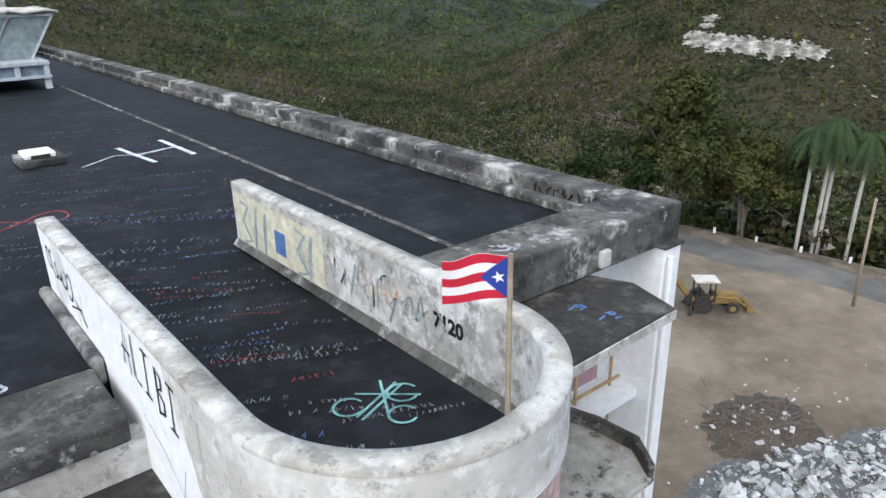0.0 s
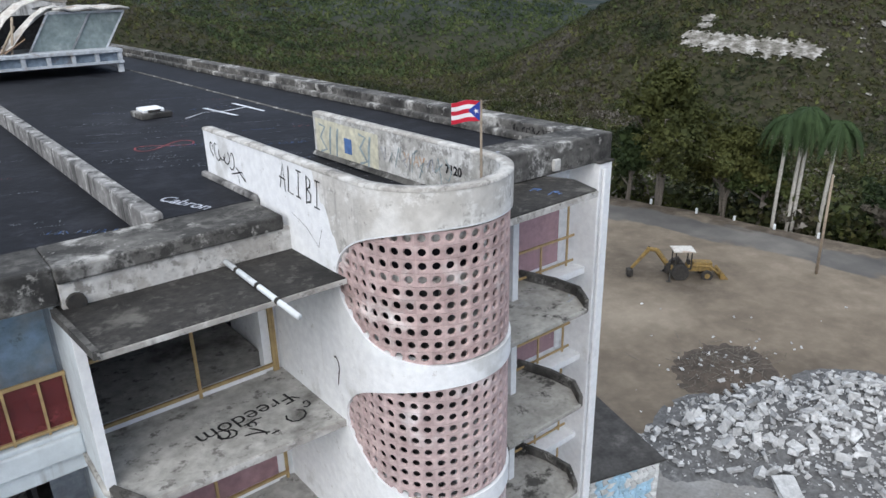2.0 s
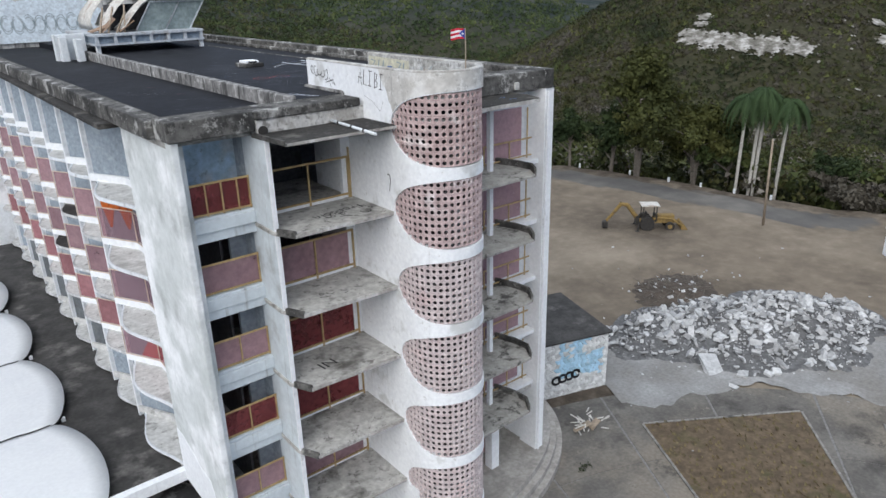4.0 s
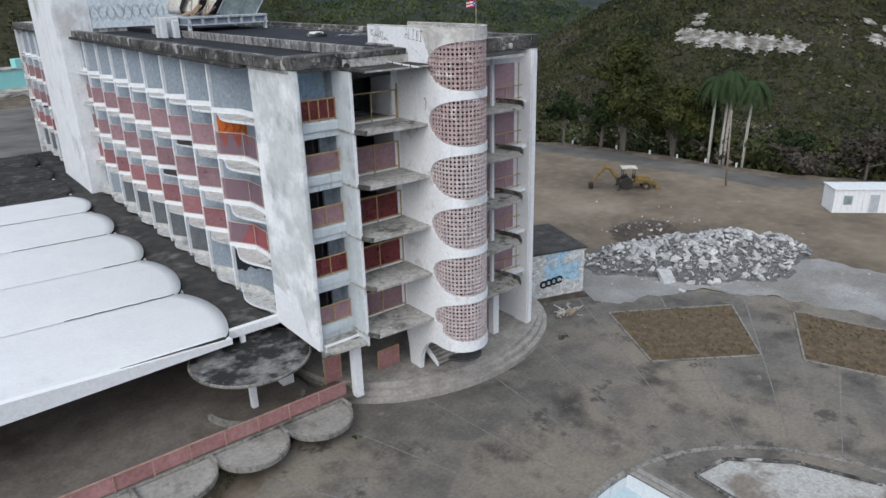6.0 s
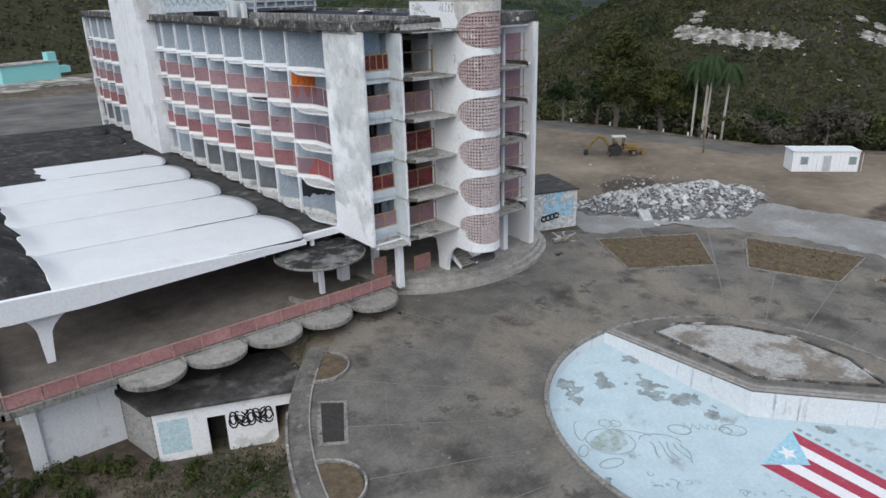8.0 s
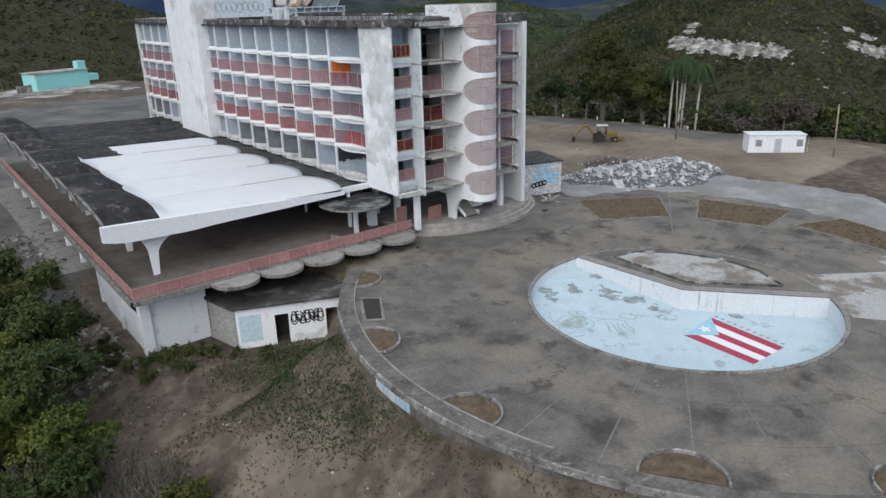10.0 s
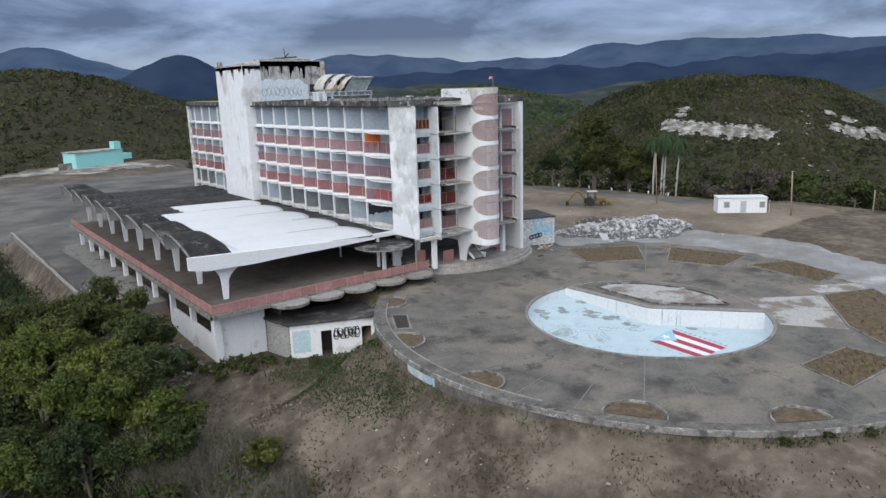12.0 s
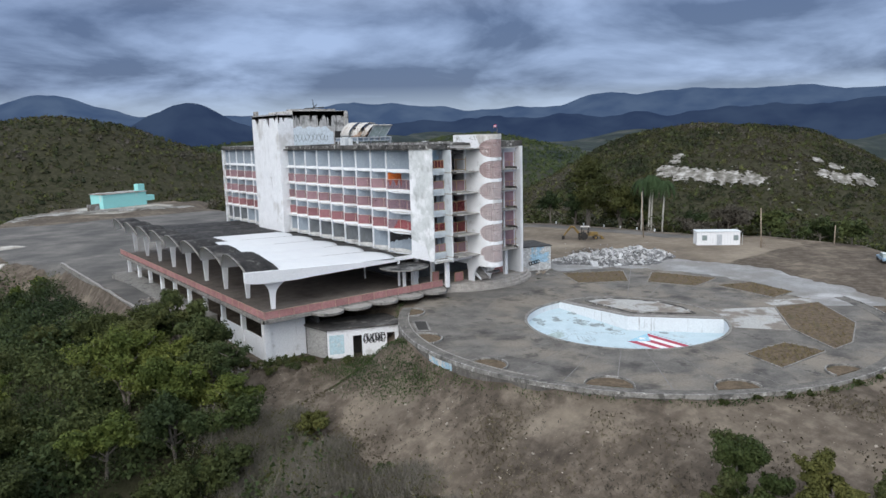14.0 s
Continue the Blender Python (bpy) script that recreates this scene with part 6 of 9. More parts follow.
soff = Shape().prism([(tower_point(s, 0.02)[0].x, tower_point(s, 0.02)[0].y) for s in [S_ARC + math.pi * TR * i / 24 for i in range(25)]] + [(5.0, 8.2), (1.5, 8.2)], 3.52, 3.64)
part("soffit", soff, clean_white, tower)
for k in range(8):
    part("step", box(2.45, 4.2, 6.45 + 0.27 * k, 6.80 + 0.27 * k, 1.16 + 0.17 * k, 1.33 + 0.17 * k), platform_con, tower, "worn concrete step", bevel=0.02)
for x in (2.33, 4.2):
    part("stair_side", Shape().sheet([[(x, 6.35, 1.1), (x, 8.7, 2.3)], [(x, 6.35, 1.42), (x, 8.7, 2.9)]], (0.12, 0, 0)), clean_white, tower, "white stair string")

# the pierced blocks
BL = 0.262


def block_mesh(name, material):
    s = Shape()
    h, r, d, k = BL / 2 - 0.002, 0.075, 0.055, 12
    sq = []
    for i in range(k):
        a = 2 * math.pi * i / k + math.pi / 4
        m = max(abs(math.cos(a)), abs(math.sin(a)))
        sq.append((h * math.cos(a) / m, h * math.sin(a) / m))
    ci = [(r * math.cos(2 * math.pi * i / k + math.pi / 4), r * math.sin(2 * math.pi * i / k + math.pi / 4)) for i in range(k)]
    ring = []
    for pts, y in ((sq, 0.012), ([(x * 0.965, z * 0.965) for x, z in sq], 0.0), ([(x * 1.22, z * 1.22) for x, z in ci], 0.0), (ci, 0.022), (ci, d)):
        ring.append([(x, y, z) for x, z in pts + pts[:1]])
    s.sheet(ring)
    return s.mesh(name, material)


block = block_mesh("block", block_pink)
for k, zc in enumerate(SCR_Z):
    screen = part("screen", Shape().box(TX, TX + 0.01, TY, TY + 0.01, zc, zc + 0.01), black_parts_and_shade, tower, "pierced terracotta block screen")
    verts, faces = [], []
    base_v = np.array([v.co[:] for v in block.vertices])
    base_f = [tuple(p.vertices) for p in block.polygons]
    cols = int((SCR_R - SCR_L) / BL) + 1
    mid = (SCR_L + SCR_R) / 2
    for i in range(cols):
        s = mid + (i - (cols - 1) / 2) * BL
        h = max(screen_half(s - BL * 0.3), screen_half(s + BL * 0.3))
        for j in range(10):
            z = (j - 4.5) * BL
            if abs(z) - BL * 0.35 > h:
                continue
            p, nrm = tower_point(s, 0.05)
            turn = math.atan2(-nrm.x, nrm.y) + math.pi
            m = Matrix.Translation((p.x, p.y, zc + z)) @ Matrix.Rotation(turn, 4, "Z")
            if k == 0:
                ob = new("block", block)
                ob.parent = screen
                ob.matrix_basis = m
            else:
                mm = np.array(m)
                n0 = len(verts)
                verts += (base_v @ mm[:3, :3].T + mm[:3, 3]).tolist()
                faces += [tuple(n0 + q for q in f) for f in base_f]
    if k:
        me = bpy.data.meshes.new("blockwork")
        me.from_pydata(verts, [], faces)
        me.materials.append(block_joined if k < 2 else block_faded)
        ob = new("blockwork", me)
        ob.parent = screen
        ob["kind"] = "stuff"

# graffiti on the tower's walls
def wall_tag(text, size, y, z, mat, thick, label, x=TX - TR - 0.012, shear=0.0):
    m = Matrix.Translation((x, y, z)) @ Matrix(((0, 0, -1, 0), (-1, 0, 0, 0), (0, 1, 0, 0), (0, 0, 0, 1)))
    sh = Matrix.Identity(4)
    sh[0][1] = shear
    me = words(text, size, m @ sh, thick)
    me.materials.append(mat)
    part("tag", me, mat, tower, label)


LETTERS = {"A": [[(0, 0), (0.30, 1.0), (0.5, -0.1)], [(-0.05, 0.42), (0.55, 0.36)]], "L": [[(0.05, 1.0), (0, 0.02), (0.45, -0.02)]], "I": [[(0.15, 1.0), (0.1, 0.0)], [(-0.05, 1.0), (0.4, 0.98)], [(-0.1, 0.02), (0.35, 0.0)]],
           "B": [[(0.02, -0.05), (0.06, 1.0), (0.36, 0.86), (0.34, 0.62), (0.08, 0.52), (0.42, 0.36), (0.38, 0.08), (0.0, 0.0)]]}
for k, c in enumerate("ALIBI"):
    for line in LETTERS[c]:
        s = Shape()
        stroke([(TX - TR - 0.008, 7.42 - 0.36 * k - 0.46 * u - 0.06 * v, 22.80 - 0.03 * k + 0.56 * v) for u, v in line], 0.042, (-1, 0, 0), s)
        part("tag_stroke", s, paint_black, tower, "hand-sprayed black stroke")
s = Shape()
stroke([(TX - TR - 0.012, 7.0, 22.35), (TX - TR - 0.006, 6.4, 22.15), (TX - TR - 0.006, 6.0, 21.85), (TX - TR - 0.006, 5.8, 22.3)], 0.012, (-1, 0, 0), s)
for k in range(5):
    y = 11.0 - 0.25 * k
    stroke([(TX - TR - 0.006, y - 0.13 * math.cos(t) - 0.03 * t, 23.03 - 0.03 * k + (0.16 + 0.05 * math.sin(2 * k)) * math.sin(t)) for t in [0.6 * i + k for i in range(9)]], 0.035, (-1, 0, 0), s)
stroke([(TX - TR - 0.006, 9.9, 22.6), (TX - TR - 0.006, 9.3, 22.75), (TX - TR - 0.006, 9.15, 22.55), (TX - TR - 0.006, 9.6, 22.8), (TX - TR - 0.006, 9.5, 22.45)], 0.035, (-1, 0, 0), s)
part("tag", s, paint_black, tower, "black sprayed scrawl")["kind"] = "stuff"
s = Shape()
stroke([(TX - TR - 0.006, 5.7 - 0.12 * math.sin(t), 19.3 + 0.22 * math.cos(t)) for t in (-0.6, 0.1, 0.9, 1.7, 2.4)] + [(TX - TR - 0.006, 5.68, 18.85)], 0.045, (-1, 0, 0), s)
part("tag", s, paint_black, tower, "small black hook mark")
# inner face of the far parapet
XI = TX + TR - TT - 0.012
s = Shape()
s.quad((XI, 11.3, 22.25), (XI, 8.3, 22.35), (XI, 8.3, 23.3), (XI, 11.3, 23.35))
part("mural", s, paint_cream, tower, "faded cream painted panel")
s = Shape()
s.box(XI - 0.006, XI, 9.5, 9.85, 22.6, 23.0)
part("mural", s, paint_blue, tower, "blue painted patch")
for k, y in enumerate((11.1, 10.6, 10.25, 9.15, 8.75)):
    s = Shape()
    if k in (0, 3):
        stroke([(XI - 0.004, y, 23.2), (XI - 0.004, y - 0.3, 23.15), (XI - 0.004, y - 0.05, 22.85), (XI - 0.004, y - 0.35, 22.55), (XI - 0.004, y - 0.02, 22.45)], 0.09, (-1, 0, 0), s)
    else:
        stroke([(XI - 0.004, y, 22.4), (XI - 0.004, y - 0.05, 22.9), (XI - 0.004, y - 0.12, 23.2)], 0.11, (-1, 0, 0), s)
    part("letter", s, paint_grey, tower, "grey-green painted letter")
for k in range(9):
    s = Shape()
    y = 8.1 - 0.3 * k
    r = random.Random(60 + k)
    stroke([(XI - 0.004, y + r.uniform(-0.2, 0.1), 22.5 + 0.7 * r.random()) for _ in range(5)], 0.035, (-1, 0, 0), s)
    part("letter", s, paint_grey if k % 3 else paint_white, tower, "faint sketchy painted letter")
wall_tag("WAV", 0.34, 7.25, 22.82, faded_orange, 0.006, "faded orange sprayed letters", x=XI)
wall_tag("7120", 0.27, 5.75, 22.86, paint_black, 0.012, "black sprayed figures", x=XI)

# ---- flag on the tower ----
flag = thing("flagpole", "thin wooden flagpole with a red white and blue flag", "flag", at=(0.0, 0.09, 0.16))
pole = Shape()
PX, PY = 3.4, 3.28
pole.bar((PX, PY, 22.0), (PX, PY, 24.95), 0.03, 8, 0.022)
part("pole", pole, pole_wood, flag)
part("brace", Shape().box(PX - 0.03, PX + 0.03, PY - 0.12, PY - 0.04, 22.0, 22.9), pool_white, flag, "pale lashed stake")
tape = Shape()
tape.bar((PX, PY, 22.85), (PX, PY, 23.1), 0.045, 8)
part("lashing", tape, yellow_frame, flag, "yellow tape")


def flag_corner(u, v, k):
    w = 0.49 * u
    ripple = 0.05 * math.sin(6 * u + 2 * v) * u
    p = Vector((PX, PY, 24.93)) + Vector((-0.80, 0.60, 0)) * (w + 0.02) + Vector((0.6, 0.8, 0)) * (ripple - 0.004 * k) + Vector((0, 0, 0.02 * u))
    return (p.x, p.y, p.z - 0.34 * v - 0.04 * u * v + 0.04 * u * math.sin(5 * u))


cloth = part("cloth", Shape().sheet([[flag_corner(i / 14, j / 6, -3.0) for i in range(15)] for j in range(7)]), flag_white, flag, "rippling striped cloth", smooth=True)
painted_flag("cloth", flag_corner, flag_red, flag_white, flag_blue, flag_white, cloth, 0.42)

# ---- writing on the roof ----
marks = thing("roof_graffiti", "scattered chalky white, red and blue scrawls on black roof", "graffiti", kind="stuff", at=(0.08, 0.18, 0.25))


def hand_line(s, x, y, z, turn, size, count, width, r, keep):
    """A line of small handwritten marks, with gaps between words."""
    for k in range(count):
        if r.random() < 0.16:
            continue
        bx, by = x + k * size * 0.8 * math.cos(turn), y + k * size * 0.8 * math.sin(turn) + 0.05 * size * math.sin(k)
        if not keep(bx, by):
            continue
        c, sn = math.cos(turn), math.sin(turn)
        pts = []
        for q in range(r.randint(3, 5)):
            u, v = r.uniform(0, 0.62) * size, (0.5 if q % 2 else -0.5) * size * r.uniform(0.5, 1.0)
            pts.append((bx + u * c - v * sn, by + u * sn + v * c, z))
        stroke(pts, width, (0, 0, 1), s)


def on_roof(x, y):
    return (-0.4 < x < 7.1 and y > 8.7 and not (0.9 < x < 5.3 and y < 11.7)) or -5 < x < -1.1


def in_tower(x, y):
    return 1.85 < x < 4.45 and y > 3.7 and math.hypot(x - 3.16, min(y - 4.62, 0)) < 1.2


for mat, n, seed in ((faint_white, 92, 1), (paint_blue, 12, 2), (paint_red, 9, 3)):
    s = Shape()
    r = random.Random(seed)
    for _ in range(n):
        cx, cy = (r.uniform(-0.3, 6.2), 11.8 + 14.5 * r.random() ** 1.4) if r.random() < 0.82 else (r.uniform(-4.6, -2.4), r.uniform(10, 20))
        hand_line(s, cx, cy, (RAISED if cx > -0.5 else ROOF) + 0.006, r.uniform(-0.62, -0.25), 0.09 + 0.22 * r.random() ** 2, r.randint(4, 14), 0.013, r, on_roof)
    part("scrawl", s, mat, marks)
for mat, n, seed in ((faint_white, 34, 14), (paint_blue, 6, 15), (paint_red, 8, 16)):
    s = Shape()
    r = random.Random(seed)
    for _ in range(n):
        cx, cy = r.uniform(1.8, 3.6), 4.0 + 7.3 * r.random()
        hand_line(s, cx, cy, 22.37, r.uniform(-0.6, -0.3), r.uniform(0.07, 0.13), r.randint(6, 18), 0.014, r, in_tower)
    part("scrawl", s, mat, marks)
# tags on the parapet, the kerb and the canopies
s = Shape()
r = random.Random(41)
for k in range(9):
    y = 10.6 - 0.22 * k
    stroke([(11.535, y + r.uniform(-0.1, 0.1), 22.0 + 0.35 * r.random()) for _ in range(4)], 0.04, (-1, 0, 0), s)
part("scrawl", s, paint_black, marks, "black sprayed tag on the parapet")
s = Shape()
scrawl(s, (7.55, 7.9, 22.408), (0.8, -0.6, 0), (0.6, 0.8, 0), (0, 0, 1), 0.55, 0.4, 7, 0.06, random.Random(42))
scrawl(s, (9.3, 6.2, FLOORS[4] + 0.006), (0.8, -0.6, 0), (0.6, 0.8, 0), (0, 0, 1), 0.5, 0.9, 6, 0.05, random.Random(44))
part("scrawl", s, paint_white, marks, "white sprayed tag on the kerb and balcony")
s = Shape()
scrawl(s, (7.9, 6.3, 21.548), (0.8, -0.6, 0), (0.6, 0.8, 0), (0, 0, 1), 1.0, 0.6, 7, 0.04, random.Random(43))
part("scrawl", s, paint_blue, marks, "blue sprayed tag on the canopy")
s = Shape()
z = 22.37
for pts in ([(3.2, 5.25), (3.95, 5.55)], [(3.18, 5.33), (3.92, 5.63)], [(3.8, 5.78), (3.45, 5.1)], [(3.42, 5.73), (3.98, 5.23)]):
    stroke([(x, y, z) for x, y in pts], 0.045, (0, 0, 1), s)
for cx, cy, q in ((3.22, 5.55, 0.17), (3.6, 5.05, 0.16), (3.85, 5.4, 0.18)):
    stroke([(cx + q * math.cos(0.4 * i), cy + q * math.sin(0.4 * i), z) for i in range(14)], 0.035, (0, 0, 1), s)
part("emblem", s, paint_teal, marks, "teal painted crossed emblem")
s = Shape()
for pts, w in (([(5.28, 21.3), (5.55, 18.75)], 0.28), ([(6.6, 21.55), (6.68, 18.95)], 0.3), ([(5.42, 19.95), (6.64, 20.3)], 0.25), ([(3.9, 19.5), (4.9, 20.3), (5.65, 20.0)], 0.1)):
    stroke([(x, y, RAISED + 0.008) for x, y in pts], 0.7 * w, (0, 0, 1), s)
part("letter", s, chalk_white, marks, "large white letter H")
s = Shape()
stroke([(1.8 + 0.85 * math.cos(t), 15.5 + 0.75 * math.sin(t) * math.cos(t), RAISED + 0.008) for t in [0.3 * i for i in range(22)]], 0.05, (0, 0, 1), s)
part("letter", s, paint_red, marks, "faded red loop")
me = words("Cabron", 0.5, Matrix.Translation((-0.3, 9.9, RAISED + 0.008)) @ Matrix.Rotation(radians(-70), 4, "Z"), 0.006)
me.materials.append(paint_white)
part("letter", me, paint_white, marks, "white painted word")
me = words("Freedom", 0.62, Matrix.Translation((1.0, 7.2, FLOORS[4] + 0.006)) @ Matrix.Rotation(radians(186), 4, "Z"), 0.0)
me.materials.append(paint_black)
part("letter", me, paint_black, marks, "black sprayed word on the balcony")
me = words("IN", 0.8, Matrix.Translation((-1.6, 6.5, FLOORS[2] + 0.006)) @ Matrix.Rotation(radians(8), 4, "Z"), 0.0)
me.materials.append(paint_black)
part("letter", me, paint_black, marks, "black sprayed word on the balcony")
s = Shape()
scrawl(s, (-1.2, 6.0, FLOORS[4] + 0.006), (1, 0, 0), (0, 1, 0), (0, 0, 1), 2.4, 1.3, 10, 0.05, random.Random(9))
scrawl(s, (-1.8, 6.2, FLOORS[3] + 0.006), (1, 0, 0), (0, 1, 0), (0, 0, 1), 1.8, 0.9, 6, 0.04, random.Random(10))
part("scrawl", s, paint_black, marks, "black sprayed scrawl on the balcony")

# ---- entrance platform under the hotel ----
plat = thing("pavement", "rounded concrete entrance platform with three worn steps", "platform", kind="structure")


def platform_edge(grow):
    out = []
    for i in range(41):
        a = math.pi + (math.pi + 0.35) * i / 40
        out.append((5.9 + (10.6 + grow) * math.cos(a), 13.3 + (8.0 + grow) * math.sin(a)))
    return out


for k in range(3):
    e = platform_edge(0.75 - 0.37 * k)
    part("step" if k < 2 else "platform_floor", Shape().prism(e + [(16.2, 30), (-4.4, 30)], -0.2, 0.40 + 0.39 * k), platform_con, plat, bevel=0.03)

# ground floor under the hotel
part("ceiling_slab", box(-5.9, 12.3, 7.6, 30.0, 4.9, 5.15), balcony_con, hotel)
part("lobby_wall", box(-4.0, 12.3, 15.5, 15.8, 0.9, 5.0), grey_room, hotel, "lobby wall coloured dark for its shade")
part("lobby_wall", box(-5.4, -5.2, 15.5, 88.0, 0.9, 5.2), dark_room, hotel, "lobby wall coloured dark for its shade")
for x, y in ((-3.4, 7.45), (-3.6, 10.9), (8.9, 7.75), (-3.6, 15.2)):
    part("column", box(x - 0.28, x + 0.28, y - 0.28, y + 0.28, 0.7, 4.95), clean_white, hotel, "white square column", bevel=0.03)
fr = Shape()
for x0, x1, y, z1 in ((-0.9, 0.9, 8.8, 2.4), (-4.6, -3.3, 9.6, 2.9), (8.95, 9.15, 7.9, 3.2)):
    fr = Shape().box(x0, x0 + 0.07, y, y + 0.07, 0.9, z1).box(x1 - 0.07, x1, y, y + 0.07, 0.9, z1).box(x0, x1, y, y + 0.07, z1 - 0.07, z1)
    gate = part("gate", fr, yellow_frame, hotel, "ochre gate frame")
    part("panel", box(x0 + 0.07, x1 - 0.07, y + 0.02, y + 0.05, 0.95, z1 - 0.07), rail_panel, gate, "faded red gate panel")
part("lobby_panel", box(5.3, 9.2, 8.7, 8.8, 1.15, 3.0), rail_panel, hotel, "faded red panel")
part("front_beam", box(-5.5, 1.5, 7.35, 7.75, 4.55, 5.0), clean_white, hotel, "white edge beam", bevel=0.03)
part("soffit_slab", Shape().prism([(-5.4, 6.6), (-3.2, 6.3), (-3.0, 7.5), (-5.4, 7.5)], 4.75, 4.95), balcony_con, hotel)

# ---- terrace ----
terrace = thing("terrace", "raised concrete terrace edged with faded red boards", "terrace", kind="structure")
TZ = 1.12
part("terrace_floor", Shape().prism([(-32.8, 7.8), (-3.4, 7.8), (-3.4, 10.0), (-5.4, 10.0), (-5.4, 81.0), (-32.8, 81.0)], TZ - 0.4, TZ), floor_con, terrace)
part("fascia", box(-33.05, -4.4, 7.58, 7.8, TZ - 0.45, TZ + 0.04), rim_con, terrace, "stained concrete edge", bevel=0.03)
part("fascia", box(-33.05, -32.8, 7.58, 81.0, TZ - 0.45, TZ + 0.04), rim_con, terrace, "stained concrete edge", bevel=0.03)


def board_rail(x0, y0, x1, y1, n):
    d = Vector((x1 - x0, y1 - y0, 0))
    run = d.length / n
    d.normalize()
    q = Vector((-d.y, d.x, 0))
    for i in range(n):
        m = Matrix(((d.x, q.x, 0, x0 + d.x * run * i), (d.y, q.y, 0, y0 + d.y * run * i), (0, 0, 1, TZ), (0, 0, 0, 1)))
        rail = new("railing", rail_mesh(run))
        rail.parent = terrace
        rail.matrix_basis = m
        b = new("board", board_mesh(run))
        b.parent = rail
        b["label"] = "faded red infill board"


RAILS = {}


def rail_mesh(run):
    key = ("r", round(run, 3))
    if key not in RAILS:
        s = Shape().box(0, run, -0.03, 0.03, 0.98, 1.06).box(-0.035, 0.035, -0.035, 0.035, 0, 1.06)
        RAILS[key] = s.mesh("railing", rust_frame)
    return RAILS[key]


def board_mesh(run):
    key = ("b", round(run, 3))
    if key not in RAILS:
        RAILS[key] = Shape().box(0.04, run - 0.04, 0.02, 0.05, 0.06, 0.98).mesh("board", rail_panel)
    return RAILS[key]


rust_frame = surface("pinkish_rail_paint", (0.50, 0.33, 0.27), (0.40, 0.25, 0.20), rough=0.7, stain=(0.25, 0.12, 0.07), stain_scale=1.5, stain_amount=0.35)
board_rail(-32.7, 7.9, -4.0, 7.9, 14)
board_rail(-32.7, 80.6, -32.7, 7.9, 34)

# scalloped ledges along the front
for k in range(5):
    cx, cy, r = -24.2 + 4.38 * k, 6.92, 2.08
    sc = thing("scalloped_ledge", "half-round concrete ledge with a stained rim", "ledge", group="scalloped ledges along the terrace")
    zz = 1.04
    part("shelf", disc(cx, cy, r, zz - 0.10, zz, 28, math.pi * 0.97, 2.03 * math.pi), scallop_con, sc)
    part("rim", arc_wall(cx, cy, r - 0.08, 0.16, zz - 0.20, zz + 0.12, math.pi * 0.97, 2.03 * math.pi, 28), rim_con, sc, bevel=0.03)
    part("infill", box(cx - r, cx + r, cy - 0.22, 7.57, zz - 0.16, zz + 0.003), scallop_con, sc)
    part("spur", box(cx + r - 0.08, cx + r + 0.18, cy - 0.35, 7.56, zz - 0.3, zz + 0.24), rim_con, sc, bevel=0.06)

# supports and rooms below the terrace
under = thing("terrace_substructure", "white stained walls and columns under the terrace", "substructure", kind="structure")
part("front_wall", box(-31.6, -26.0, 10.2, 10.5, -8.5, TZ - 0.4), white_wall, under, "pale stained wall")
part("corner_column", box(-32.0, -31.1, 9.9, 10.9, -9.0, TZ - 0.4), white_wall, under, bevel=0.04)
part("side_wall", box(-31.8, -31.5, 10.9, 26.5, -9.0, -2.2), white_wall, under, "broken half wall")
for i in range(9):
    part("column", box(-32.0, -31.4, 17.4 + 7.6 * i, 18.0 + 7.6 * i, -9.0, TZ - 0.4), white_wall, under, bevel=0.03)
part("inner_wall", box(-24.5, -24.2, 9.5, 80.0, -8.0, TZ - 0.4), dark_room, under)
part("edge_beam", box(-32.0, -31.4, 10.5, 80.8, TZ - 0.95, TZ - 0.4), rim_con, under)
part("lower_floor", box(-35.0, -31.0, 30.0, 80.0, -5.7, -2.55), rim_con, under, "broken concrete apron")
room = thing("block_outbuilding", "low concrete-block room with graffiti and a dark flat roof", "outbuilding")
ra, rb = Vector((-25.1, 5.8)), Vector((-15.2, 1.7))
rd = (rb - ra).normalized()
rn = Vector((-rd.y, rd.x))
rl = (rb - ra).length


def rp(u, v):
    p = ra + rd * u + rn * v
    return (p.x, p.y)


def rbox(u0, u1, v0, v1, z0, z1):
    return Shape().prism([rp(u0, v0), rp(u1, v0), rp(u1, v1), rp(u0, v1)], z0, z1)


part("roof", Shape().prism([rp(-0.25, -0.3), rp(rl + 0.4, -0.3), rp(rl + 0.4, 6.0), (-25.8, 12.0), (-26.3, 9.8)], -1.3, -1.05), low_felt, room, "dirty dark roof slab", bevel=0.04)
for u0, u1, z0, z1 in ((0, 3.4, -6.5, -1.3), (3.4, 4.6, -2.3, -1.3), (4.6, 8.0, -6.5, -1.3), (8.0, 9.1, -2.3, -1.3), (9.1, rl + 0.3, -6.5, -1.3)):
    part("wall", rbox(u0, u1, 0.0, 0.22, z0, z1), white_wall, room, "white stained wall")
part("patch", rbox(0.25, 2.2, -0.006, 0.0, -4.6, -2.0), surface("pale_blue_patch", (0.42, 0.62, 0.70), (0.55, 0.66, 0.70), stain=(0.6, 0.62, 0.62), stain_scale=0.9, stain_amount=0.4), room, "pale blue painted patch")
part("doorway", rbox(3.4, 4.6, 1.6, 1.7, -6.5, -1.3), black_parts_and_shade, room, "black panel for the shade inside the doorway")
part("doorway", rbox(8.0, 9.1, 1.6, 1.7, -6.5, -1.3), black_parts_and_shade, room, "black panel for the shade inside the doorway")
tg = Shape()
